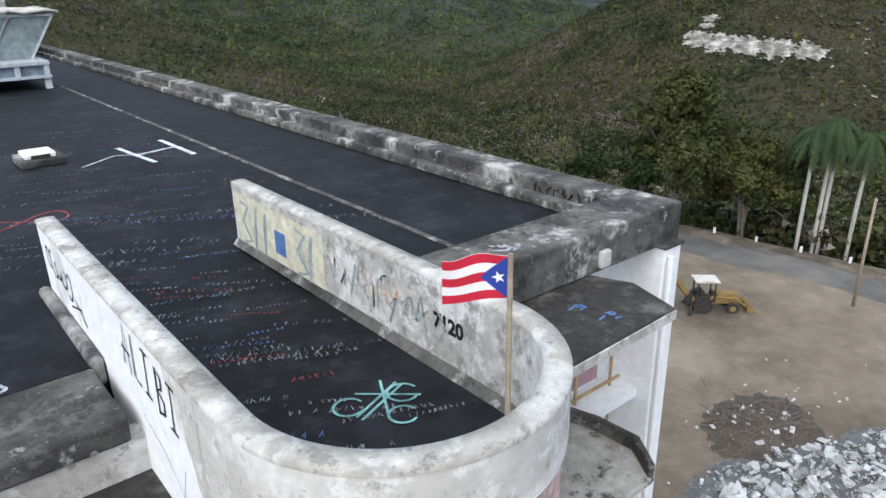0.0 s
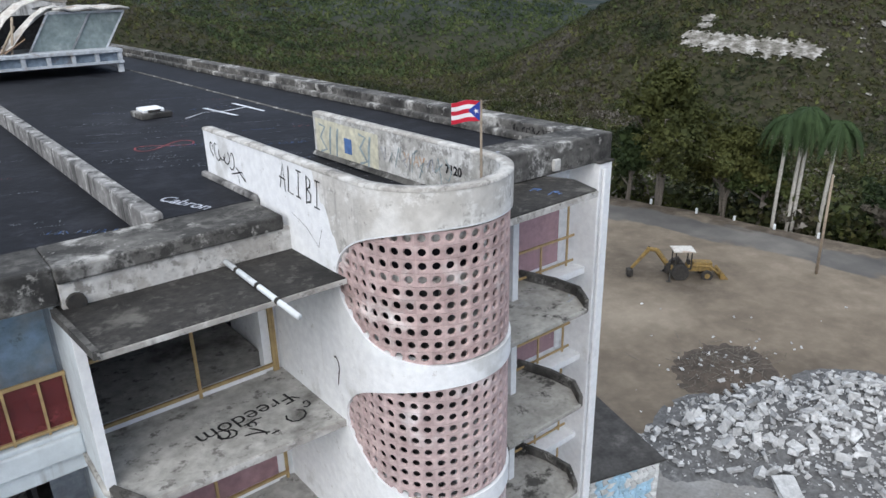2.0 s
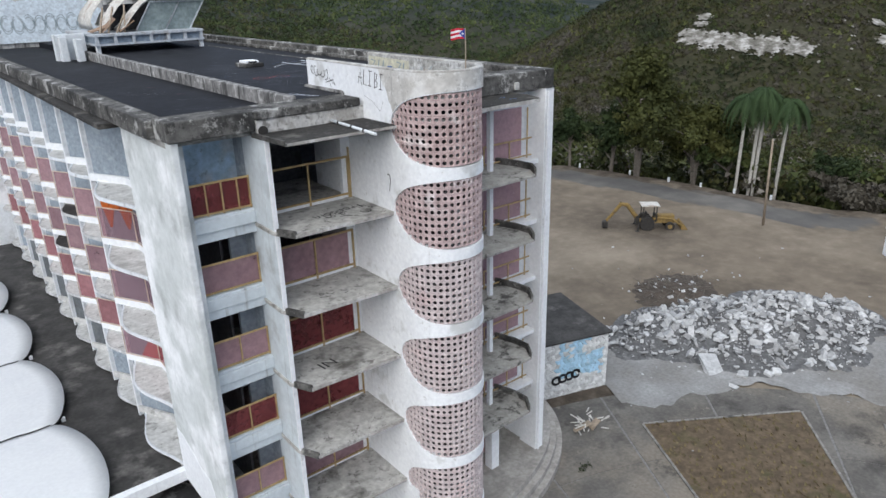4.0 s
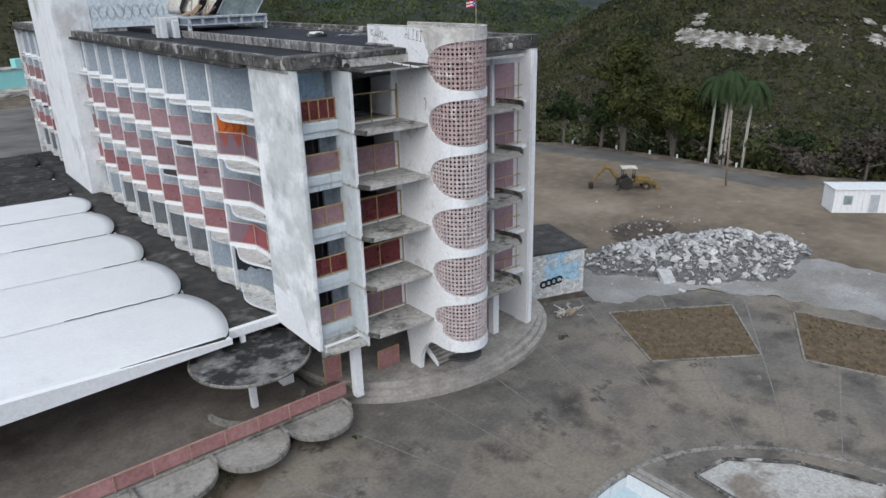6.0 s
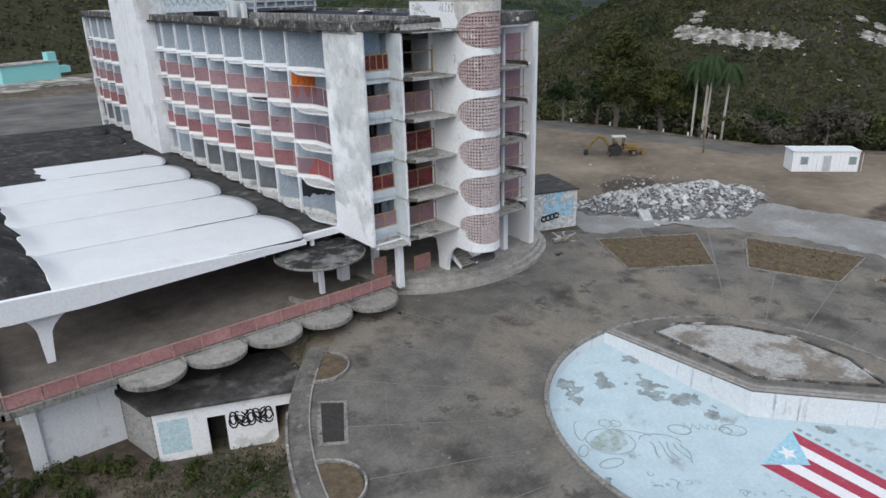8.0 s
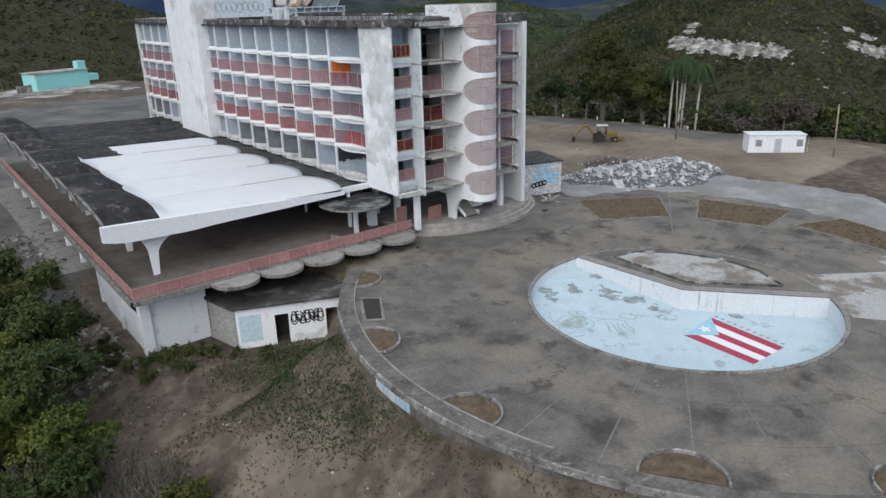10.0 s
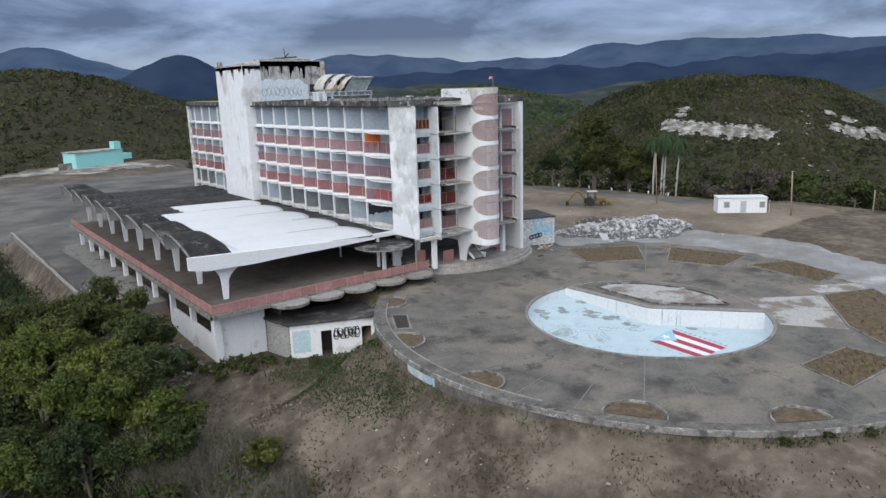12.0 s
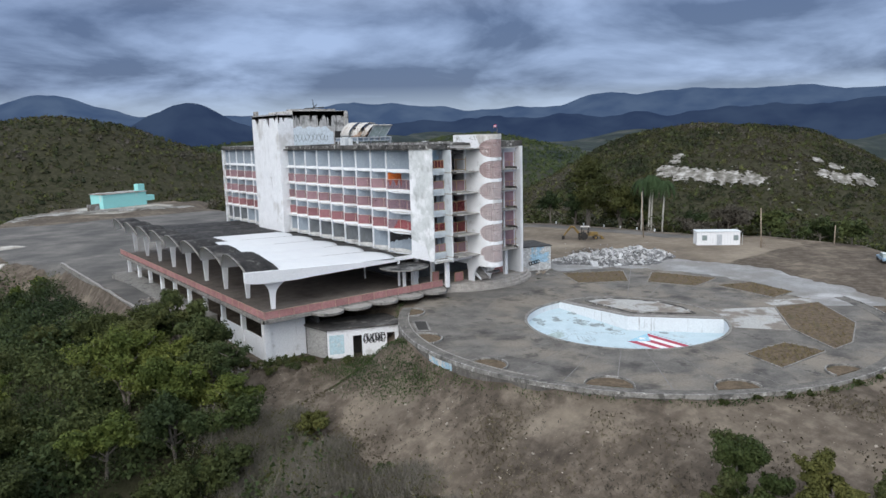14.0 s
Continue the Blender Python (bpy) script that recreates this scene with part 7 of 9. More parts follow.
for k in range(7):
    for sgn in (0, 1):
        pts = []
        for i in range(12):
            t = 0.55 * i + k
            u = 5.1 + 0.4 * k + 0.22 * math.cos(t * (1.0 + 0.35 * (k % 3))) * (1 + 0.3 * sgn)
            z = -2.7 + 0.5 * math.sin(t) - 0.28 * sgn
            p = rp(u, -0.008)
            pts.append((p[0], p[1], z))
        stroke(pts, 0.12, (-rn.x, -rn.y, 0), tg)
part("graffiti", tg, paint_black, room, "black outlined bubble letters")
# exposed block side
course = Shape()
sa, sd = Vector(rp(0.0, 0.0)), (Vector((-26.0, 9.9)) - Vector(rp(0.0, 0.0))).normalized()
so = Vector((-sd.y, sd.x))
for j in range(26):
    for i in range(10):
        u, z = i * 0.41 + (0.2 if j % 2 else 0.0), -6.7 + 0.208 * j
        q = [sa + sd * (u + e) + so * o for e, o in ((0, -0.2), (0.39, -0.2), (0.39, 0.03), (0, 0.03))]
        course.prism([tuple(p) for p in q], z, z + 0.193)
bl = part("blockwork", course, surface("grey_blocks", (0.42, 0.42, 0.41), (0.33, 0.33, 0.32), islands=0.12, stain=(0.2, 0.19, 0.18), stain_scale=0.7, stain_amount=0.35), room, "bare grey concrete blocks")
bl["kind"] = "stuff"
part("side_backing", Shape().prism([tuple(sa + sd * e + so * o) for e, o in ((0.05, -0.19), (4.2, -0.19), (4.2, 0.005), (0.05, 0.005))], -6.9, -1.3), mortar_mat, room)

# ---- vaulted canopy ----
vault = thing("vaulted_canopy", "row of thin concrete barrel vaults, part black, part white", "canopy")
VY0, VW, NV = 12.2, 8.76, 8


def vault_point(x, v, k, lift=0.0):
    """A point on vault k: v runs 0 to 1 across it."""
    f = min(max((x + 33.0) / 22.5, 0), 1)
    q = min(max((x + 30.6) / 4.2, 0), 1)
    rise = 2.42 * (1 - q * q * (3 - 2 * q)) + 0.10
    low = 6.30 - 0.72 * f
    return (x, VY0 + VW * (k + v), low + rise * math.sin(math.pi * v) ** 0.75 + lift)


for k in range(NV):
    rows = []
    for i in range(25):
        v = i / 24
        x0, x1 = -33.0 - 0.9 * math.sin(math.pi * v), -9.9 + 1.3 * math.sin(math.pi * v) ** 0.6
        rows.append([vault_point(x0 + (x1 - x0) * j / 40, v, k) for j in range(41)])
    sh = part("vault", Shape().sheet(rows, (0, 0, -0.12)), vault_felt, vault, "black felted vault shell", smooth=True)
    # pale strip is both the hood's rim and its painted light-grey highlight
    lip = [[vault_point(-33.0 - 0.9 * math.sin(math.pi * i / 24) + dx, i / 24, k, 0.03) for i in range(25)] for dx in (-0.03, 0.20)]
    part("hood_rim", Shape().sheet(lip, (0, 0, -0.16)), rim_con, sh, "pale worn rim of the hood, carrying its edge highlight", smooth=True)
    if k < 5:
        rows = []
        for i in range(33):
            v = 0.004 + 0.992 * i / 32
            x0 = (-28.3 if k < 4 else -22.4) + 0.6 * noise.noise(Vector((1.7 * (k + v), 3.0, 0))) + 0.5 * noise.noise(Vector((6.0 * (k + v), 7.0, 0)))
            x1 = -9.92 + 1.3 * math.sin(math.pi * v) ** 0.6
            if k == 4:
                v *= 0.82
            rows.append([vault_point(x0 + (x1 - x0) * (j / 32) ** 1.5, v, k, 0.09) for j in range(33)])
        part("membrane", Shape().sheet(rows, (0, 0, -0.03)), membrane, vault, "bright white roof coating", smooth=True)
    part("soffit", Shape().sheet([[vault_point(-32.98 - 0.9 * math.sin(math.pi * i / 16) + (22.4 + 0.9 * math.sin(math.pi * i / 16)) * j / 16, i / 16, k, -0.135) for j in range(17)] for i in range(17)]), clean_white, sh, "pale vault soffit", smooth=True)
for k in range(NV + 1):
    y = 13.0 + 8.66 * k
    for xc in (-29.2, -9.3):
        if xc == -9.3 and k == 0:
            continue
        if xc == -9.3:
            part("post", box(xc - 0.1, xc + 0.1, y - 0.1, y + 0.1, TZ, 5.5), clean_white, vault, "slender white post")
            continue
        n = 10
        rows = []
        for j in range(n + 1):
            t = j / n
            z = TZ + ((5.6 if k == 0 else 6.15) - TZ) * t
            flare = 1.0 if k == 0 else 0.0
            w0 = 0.26 + 0.26 * t + flare * 5.6 * max(0, t - 0.50) ** 1.9
            w1 = 0.26 + 0.36 * t + flare * 9.5 * max(0, t - 0.46) ** 1.9
            rows.append([(xc - w0, y - 0.16, z), (xc + w1, y - 0.16, z), (xc + w1, y + 0.16, z), (xc - w0, y + 0.16, z), (xc - w0, y - 0.16, z)])
        part("pier", Shape().sheet(rows), clean_white, vault, "white flared pier", smooth=False)
n = 30
lo, hi = [], []
for i in range(n + 1):
    x = -33.4 + 23.9 * i / n
    f = i / n
    top = 6.80 - 1.30 * f
    depth = top - (5.0 + 0.42 * max(0, 1 - f / 0.10) ** 1.5 - 0.12 * math.exp(-((f - 0.3) / 0.1) ** 2) + 0.30 * max(0, f - 0.5))
    hi.append((x, VY0 - 0.5 + 0.3 * f, top))
    lo.append((x, VY0 - 0.5 + 0.3 * f, top - depth))
part("edge_beam", Shape().sheet([lo, hi], (0, 0.45, 0)), clean_white, vault, "white upswept edge beam")
# dark open seams in the coating along the valleys, and a slot behind the edge beam
for k, xa, xb in ((1, -17.2, -10.0), (2, -12.6, -10.0), (3, -17.6, -10.0), (4, -20.0, -9.9)):
    seam = Shape()
    stroke([tuple(Vector(vault_point(xa + (xb - xa) * i / 14, 0.0, k, 0.105)) + Vector((0, 0.05 * math.sin(1.9 * i), 0))) for i in range(15)], 0.16, (0, 0, 1), seam)
    part("open_seam", seam, vault_felt, vault, "dark open seam in the coating")
part("edge_slot", Shape().sheet([[(-20.5 + 10.6 * i / 12, VY0 - 0.06 + 0.16 * j * (i / 12), vault_point(-20.5 + 10.6 * i / 12, 0.0, 0, 0.10)[2]) for i in range(13)] for j in (0, 1)], (0, 0, -0.02)), vault_felt, vault, "dark slot behind the beam")
part("tie_beam", box(-9.8, -5.5, 12.9, 13.3, 5.05, 5.6), clean_white, vault, "white beam to the hotel")
part("side_roof", box(-11.0, -5.5, 13.3, 82.5, 5.0, 5.28), low_felt, vault, "dirty dark flat roof strip")
part("far_roof", Shape().prism([(-11.0, 57), (-6.0, 57), (-6.0, 84), (-11, 84)], 5.28, 5.34), vault_felt, vault)

# round canopy beside the pier
rc = thing("round_canopy", "round concrete canopy with a black blotched top", "canopy")
part("disc", disc(-8.8, 11.2, 3.78, 4.30, 4.48, 56), rim_con, rc, bevel=0.05)
part("top", disc(-8.8, 11.2, 3.66, 4.48, 4.492, 56), surface("blotched_canopy_top", (0.25, 0.248, 0.245), (0.15, 0.148, 0.145), patch=(0.022, 0.022, 0.023), patch_scale=0.55, patch_amount=0.62, patch_soft=0.08, grain=1.5, chips=(((0.10, 0.10, 0.10), 0.9, 0.3),)), rc, "blackened blotchy top")
for x, y, w in ((-9.2, 10.6, 0.2), (-6.3, 12.0, 0.42)):
    part("column", box(x - w, x + w, y - w, y + w, TZ, 4.26), clean_white, rc, "white column", bevel=0.03)
part("column", box(-8.6, -8.3, 12.95, 13.25, TZ, 5.06), clean_white, rc, "white column")
part("planter_wall", arc_wall(-8.8, 11.4, 3.0, 0.25, TZ, TZ + 0.38, radians(185), radians(330), 28), rim_con, rc, "curved low wall")

# ---- stone-faced annex ----
annex = thing("stone_annex", "low annex faced with pale rubble stone and graffiti", "annex")
aa, ab = Vector((13.3, 13.15)), Vector((22.1, 10.3))
ad = (ab - aa).normalized()
an = Vector((-ad.y, ad.x))
al = (ab - aa).length


def ap(u, v):
    p = aa + ad * u + an * v
    return (p.x, p.y)


AT = 4.05
part("roof", Shape().prism([ap(-0.1, -0.2), ap(al + 0.15, -0.2), ap(al + 0.15, 6.8), ap(-0.1, 6.8)], AT, AT + 0.14), low_felt, annex, "dark flat roof", bevel=0.04)
part("wall", Shape().prism([ap(3.4, 0.05), ap(al, 0.05), ap(al, 6.6), ap(3.4, 6.6)], -1.4, AT), mortar_mat, annex)
part("wall", Shape().prism([ap(0, 0.05), ap(1.2, 0.05), ap(1.2, 0.6), ap(0, 0.6)], -1.0, AT), fin_paint, annex)
part("opening", Shape().prism([ap(1.2, 1.2), ap(3.4, 1.2), ap(3.4, 1.3), ap(1.2, 1.3)], -1.0, AT), black_parts_and_shade, annex, "black panel for the shade inside the opening")
part("low_wall", Shape().prism([ap(1.2, 0.0), ap(3.4, 0.0), ap(3.4, 0.3), ap(1.2, 0.3)], -1.0, 1.7), fin_paint, annex)
part("lintel", Shape().prism([ap(1.2, 0.0), ap(3.4, 0.0), ap(3.4, 0.3), ap(1.2, 0.3)], 3.3, AT), fin_paint, annex)
rs = random.Random(12)


def stones(u0, u1, z0, z1, plane, out):
    """Irregular stones: a jittered grid of cells, each a bevelled plate."""
    nu, nz = int((u1 - u0) / 0.34), int((z1 - z0) / 0.27)
    jit = {}
    for i in range(nu + 1):
        for j in range(nz + 1):
            jit[i, j] = (u0 + (u1 - u0) * (i + (rs.uniform(-0.32, 0.32) if 0 < i < nu else 0) + (0.25 if j % 2 else -0.25) * (0 < i < nu)) / nu, z0 + (z1 - z0) * (j + (rs.uniform(-0.3, 0.3) if 0 < j < nz else 0)) / nz)
    cells = []
    for i in range(nu):
        for j in range(nz):
            q = [jit[i, j], jit[i + 1, j], jit[i + 1, j + 1], jit[i, j + 1]]
            cu, cz = sum(p[0] for p in q) / 4, sum(p[1] for p in q) / 4
            d = rs.uniform(0.04, 0.09)
            s = Shape()
            ring0 = [(cu + (u - cu) * 0.93, cz + (z - cz) * 0.93) for u, z in q]
            ring1 = [(cu + (u - cu) * 0.78, cz + (z - cz) * 0.78) for u, z in q]
            s.v = [(*plane(u, 0.0), z) for u, z in ring0] + [(*plane(u, -0.6 * d), z) for u, z in ring0] + [(*plane(u, -d), z) for u, z in ring1]
            s.f = [(0, 1, 5, 4), (1, 2, 6, 5), (2, 3, 7, 6), (3, 0, 4, 7), (4, 5, 9, 8), (5, 6, 10, 9), (6, 7, 11, 10), (7, 4, 8, 11), (8, 9, 10, 11)]
            cells.append(s)
    return cells


stone_piece = surface("pale_stone_piece", (0.68, 0.69, 0.69), (0.54, 0.55, 0.55), grain=3.0, pieces=0.2)
sprayed = surface("pale_blue_sprayed_stone", (0.42, 0.64, 0.78), (0.36, 0.55, 0.69), grain=2.0, stain=(0.66, 0.70, 0.72), stain_scale=1.2, stain_amount=0.3, pieces=0.15)
for s in stones(3.42, al - 0.02, -0.75, AT - 0.01, lambda u, v: ap(u, v + 0.05), 1)[:300]:
    p = s.v[0]
    u = (p[0] - aa.x) * ad.x + (p[1] - aa.y) * ad.y
    blue = 5.2 < u < 8.6 and p[2] > 1.0 and noise.noise(Vector((u * 0.8, p[2] * 0.8, 4))) > -0.15
    part("stone", s, sprayed if blue else stone_piece, annex, "sprayed pale blue" if blue else "")
side = Shape()
for s in stones(0.1, 6.5, -1.3, AT - 0.01, lambda u, v: ap(al - v, u), 1):
    n0 = len(side.v)
    side.v += s.v
    side.f += [tuple(n0 + q for q in f) for f in s.f]
part("side_stones", side, stone_mat, annex, "pale rubble stone facing")["kind"] = "stuff"
sg = Shape()
for k in range(4):
    c = 5.2 + 0.5 * k
    pts = []
    for i in range(10):
        p = ap(c + 0.3 * math.cos(0.66 * i), -0.06)
        pts.append((p[0], p[1], 1.2 + 0.28 * math.sin(0.66 * i) + 0.08 * k))
    stroke(pts, 0.2, (-an.x, -an.y, 0), sg)
part("graffiti", sg, paint_black, annex, "dark blue-black blob graffiti")

# ---- rubble ----
rubble = thing("rubble_heap", "long heap of broken white concrete and grey dust", "rubble", kind="stuff")
RC = [(28.6, 12.8, 2.3, 0.7), (32.3, 11.4, 3.2, 1.3), (36.2, 8.8, 3.8, 1.9), (40.6, 6.3, 3.7, 2.0), (43.8, 4.2, 2.5, 1.3), (33.2, 6.2, 2.9, 0.8), (38.0, 3.0, 2.8, 0.8)]


def heap(x, y):
    return max(h * math.exp(-((x - cx) ** 2 + (y - cy) ** 2) / (r * r)) for cx, cy, r, h in RC)


rows = []
for i in range(60):
    row = []
    for j in range(60):
        x, y = 25 + 31 * i / 59, -7 + 29 * j / 59
        h = heap(x, y) + (0.3 * noise.noise(Vector((x * 0.9, y * 0.9, 0))) if heap(x, y) > 0.15 else 0)
        row.append((x, y, float(height(np.array(x), np.array(y))) - 0.12 + h + 0.0))
    rows.append(row)
part("dust_mound", Shape().sheet(rows), rubble_dust, rubble, "grey crushed concrete", smooth=True)
rr = random.Random(21)
chunks = Shape()


def chunk(s, x, y, z, size, flat=0.5):
    m = Matrix.Translation((x, y, z)) @ Euler((rr.gauss(0, 0.55), rr.gauss(0, 0.55), rr.uniform(0, 6.28))).to_matrix().to_4x4()
    a, b, c = size * rr.uniform(0.6, 1.3), size * rr.uniform(0.45, 0.9), size * flat * rr.uniform(0.3, 0.9)
    n0 = len(s.v)
    for dx, dy, dz in ((-1, -1, -1), (1, -1, -1), (1, 1, -1), (-1, 1, -1), (-1, -1, 1), (1, -1, 1), (1, 1, 1), (-1, 1, 1)):
        p = m @ Vector((dx * a * rr.uniform(0.6, 1) / 2, dy * b * rr.uniform(0.6, 1) / 2, dz * c * rr.uniform(0.7, 1) / 2))
        s.v.append(tuple(p))
    s.f += [tuple(n0 + i for i in q) for q in ((3, 2, 1, 0), (4, 5, 6, 7), (0, 1, 5, 4), (1, 2, 6, 5), (2, 3, 7, 6), (3, 0, 4, 7))]


made = 0
while made < 2700:
    x, y = rr.uniform(26, 54), rr.uniform(-5, 20)
    h = heap(x, y)
    if h < 0.2 or rr.random() > 0.25 + h * 0.5:
        continue
    size = 0.12 + 0.85 * rr.random() ** 5
    chunk(chunks, x, y, float(height(np.array(x), np.array(y))) + h - 0.05 + size * 0.1, size)
    made += 1
part("broken_concrete", chunks, rubble_mat, rubble, "broken white concrete chunks")
bits = Shape()
for _ in range(260):
    x, y = rr.gauss(35, 7), rr.gauss(9, 6)
    chunk(bits, x, y, float(height(np.array(x), np.array(y))) + 0.05, rr.uniform(0.08, 0.3))
part("loose_bits", bits, rubble_mat, rubble)
big = thing("concrete_slab", "broken white slab lying on the road", "slab")
s = Shape()
chunk(s, 29.4, 6.6, 0.12, 2.6, 0.25)
part("slab", s, rubble_mat, big)
part("shards", (lambda q: (chunk(q, 30.2, 4.6, 0.05, 0.9), chunk(q, 28.2, 4.2, 0.05, 0.6), q)[-1])(Shape()), rubble_mat, big)
pl = thing("debris_pile", "dark soil pile with broken concrete and twigs", "debris")
rows = []
for i in range(22):
    rows.append([(34.5 + 9 * i / 21, 11.9 + 8 * j / 21, float(height(np.array(34.5 + 9 * i / 21), np.array(11.9 + 8 * j / 21))) - 0.1 + 0.85 * math.exp(-(((i - 10.5) / 6.5) ** 2 + ((j - 10.5) / 6.0) ** 2)) + 0.12 * noise.noise(Vector((i * 0.6, j * 0.6, 3)))) for j in range(22)])
part("soil", Shape().sheet(rows), surface("dark_soil", (0.10, 0.08, 0.065), (0.06, 0.05, 0.042), grain=1.4, bump=0.7), pl, smooth=True)
s = Shape()
for _ in range(34):
    x, y = 39.0 + rr.gauss(0, 1.7), 15.9 + rr.gauss(0, 1.5)
    chunk(s, x, y, float(height(np.array(x), np.array(y))) + 0.75 * math.exp(-(((x - 39.0) / 2.8) ** 2 + ((y - 15.9) / 2.4) ** 2)), rr.uniform(0.1, 0.5))
tw = Shape()
for _ in range(160):
    x, y = 39.0 + rr.gauss(0, 1.9), 15.9 + rr.gauss(0, 1.6)
    z = float(height(np.array(x), np.array(y))) + 0.7 * math.exp(-(((x - 39.0) / 2.8) ** 2 + ((y - 15.9) / 2.4) ** 2))
    tw.bar((x, y, z), (x + rr.uniform(-0.9, 0.9), y + rr.uniform(-0.9, 0.9), z + rr.uniform(0.0, 0.5)), 0.025, 4)
part("brushwood", tw, bark, pl, "tangled dry twigs")["kind"] = "stuff"
part("broken_concrete", s, rubble_mat, pl)["kind"] = "stuff"

# a heap of broken chairs beside the platform
ch = thing("broken_furniture", "small heap of broken pale furniture frames", "debris")
for _ in range(22):
    p = Vector((16.9 + rr.uniform(-0.9, 0.9), 7.7 + rr.uniform(-0.6, 0.6), 0.05 + rr.uniform(0, 0.7)))
    q = p + Vector((rr.uniform(-0.6, 0.6), rr.uniform(-0.6, 0.6), rr.uniform(-0.2, 0.5)))
    part("frame_bar", Shape().bar((p.x, p.y, max(p.z, 0.03)), (q.x, q.y, max(q.z, 0.03)), 0.04, 5), torn_sheet, ch)
for x, y, z, r in ((16.6, 7.8, 0.3, 1.1), (17.3, 7.4, 0.35, 0.9)):
    seat = Shape()
    chunk(seat, x, y, z, r, 0.3)
    part("seat", seat, pole_wood, ch)

# ---- backhoe ----
def ringwheel(cx, cy, cz, r, w, d):
    s = Shape()
    a, b = Vector((cx, cy, cz)) - d * w / 2, Vector((cx, cy, cz)) + d * w / 2
    s.bar(a, b, r, 20)
    return s


hoe = thing("backhoe_loader", "muddy yellow backhoe loader with a canopy roof", "backhoe", at=(51.4, 27.4, 0.2))
hoe.rotation_euler = (0, 0, radians(-43))
Yd = Vector((0, 1, 0))


def hpart(name, s, m, label="", parent=None, bevel=0.0):
    ob = part(name, s, m, parent or hoe, label, bevel=bevel)
    return ob


body = Shape().box(0.2, 2.5, -0.5, 0.5, 0.75, 1.35).box(-1.3, 0.4, -0.55, 0.55, 0.6, 1.05)
hpart("body", body, machine_yellow, bevel=0.06)
hpart("engine_hood", Shape().prism([(0.7, -0.45), (2.5, -0.38), (2.5, 0.38), (0.7, 0.45)], 1.3, 1.65), machine_yellow, bevel=0.08)
hpart("cab_floor", box(-1.0, 0.5, -0.7, 0.7, 1.0, 1.12), black_parts_and_shade)
for x, y in ((-1.0, -0.65), (-1.0, 0.65), (0.45, -0.65), (0.45, 0.65)):
    hpart("canopy_post", box(x - 0.05, x + 0.05, y - 0.05, y + 0.05, 1.1, 2.75), black_parts_and_shade)
hpart("canopy", box(-1.25, 0.75, -0.85, 0.85, 2.75, 2.87), torn_sheet, "dusty pale canopy roof", bevel=0.05)
hpart("seat", Shape().box(-0.6, -0.1, -0.25, 0.25, 1.12, 1.5).box(-0.65, -0.5, -0.25, 0.25, 1.5, 2.0), black_parts_and_shade, bevel=0.04)
hpart("dash", box(0.25, 0.45, -0.3, 0.3, 1.1, 1.8), black_parts_and_shade)
for x, r, w in ((-0.55, 0.78, 0.45), (1.95, 0.5, 0.32)):
    for y in (-0.85, 0.85):
        wheel = hpart("wheel", ringwheel(x, y, r, r, w, Yd), black_parts_and_shade, "muddy black tyre")
        hpart("rim", ringwheel(x, y * 1.14, r, r * 0.5, 0.1, Yd), machine_yellow, "yellow rim", parent=wheel)
for y in (-0.55, 0.55):
    hpart("loader_arm", Shape().bar((0.6, y, 1.4), (2.2, y, 1.25), 0.10, 6).bar((2.2, y, 1.25), (3.3, y, 0.45), 0.10, 6), machine_yellow)
bk = Shape()
prof = [(3.2, 0.15), (3.15, 0.75), (3.3, 0.9), (3.9, 0.2), (3.95, 0.08)]
nn = len(prof)
bk.v = [(x, -0.95, z) for x, z in prof] + [(x, 0.95, z) for x, z in prof]
bk.f = [tuple(range(nn)), tuple(range(2 * nn - 1, nn - 1, -1))] + [(i, i + 1, nn + i + 1, nn + i) for i in range(nn - 1)]
hpart("front_bucket", bk, machine_yellow, "rusty yellow bucket")
hpart("swing_post", box(-1.75, -1.3, -0.25, 0.25, 0.5, 1.5), black_parts_and_shade)
hpart("boom", Shape().bar((-1.6, 0, 1.3), (-2.7, 0, 2.75), 0.24, 6).bar((-2.7, 0, 2.75), (-3.6, 0, 2.85), 0.22, 6), machine_yellow)
hpart("dipper", Shape().bar((-3.3, 0, 2.95), (-4.9, 0, 0.9), 0.22, 6, 0.15), machine_yellow)
hpart("ram", Shape().bar((-2.0, 0, 2.1), (-3.5, 0, 3.1), 0.06, 6), black_parts_and_shade)
hpart("rear_bucket", Shape().prism([(-5.35, -0.35), (-4.75, -0.35), (-4.75, 0.35), (-5.35, 0.35)], 0.1, 0.85), black_parts_and_shade, "worn digging bucket", bevel=0.12)
for y in (-1.0, 1.0):
    hpart("stabiliser", Shape().bar((-1.3, y * 0.4, 0.9), (-1.6, y * 1.25, 0.1), 0.09, 5).box(-1.85, -1.4, y * 1.25 - 0.2, y * 1.25 + 0.2, 0.0, 0.08), black_parts_and_shade)

# ---- site trailer ----
trailer = thing("site_trailer", "long white office trailer with two small windows", "trailer")
ta, tb = Vector((59.0, 4.95)), Vector((65.0, -1.0))
td = (tb - ta).normalized()
tn = Vector((-td.y, td.x))
tl = (tb - ta).length


def tp(u, v):
    p = ta + td * u + tn * v
    return (p.x, p.y)


def tbox(u0, u1, v0, v1, z0, z1):
    return Shape().prism([tp(u0, v0), tp(u1, v0), tp(u1, v1), tp(u0, v1)], z0, z1)


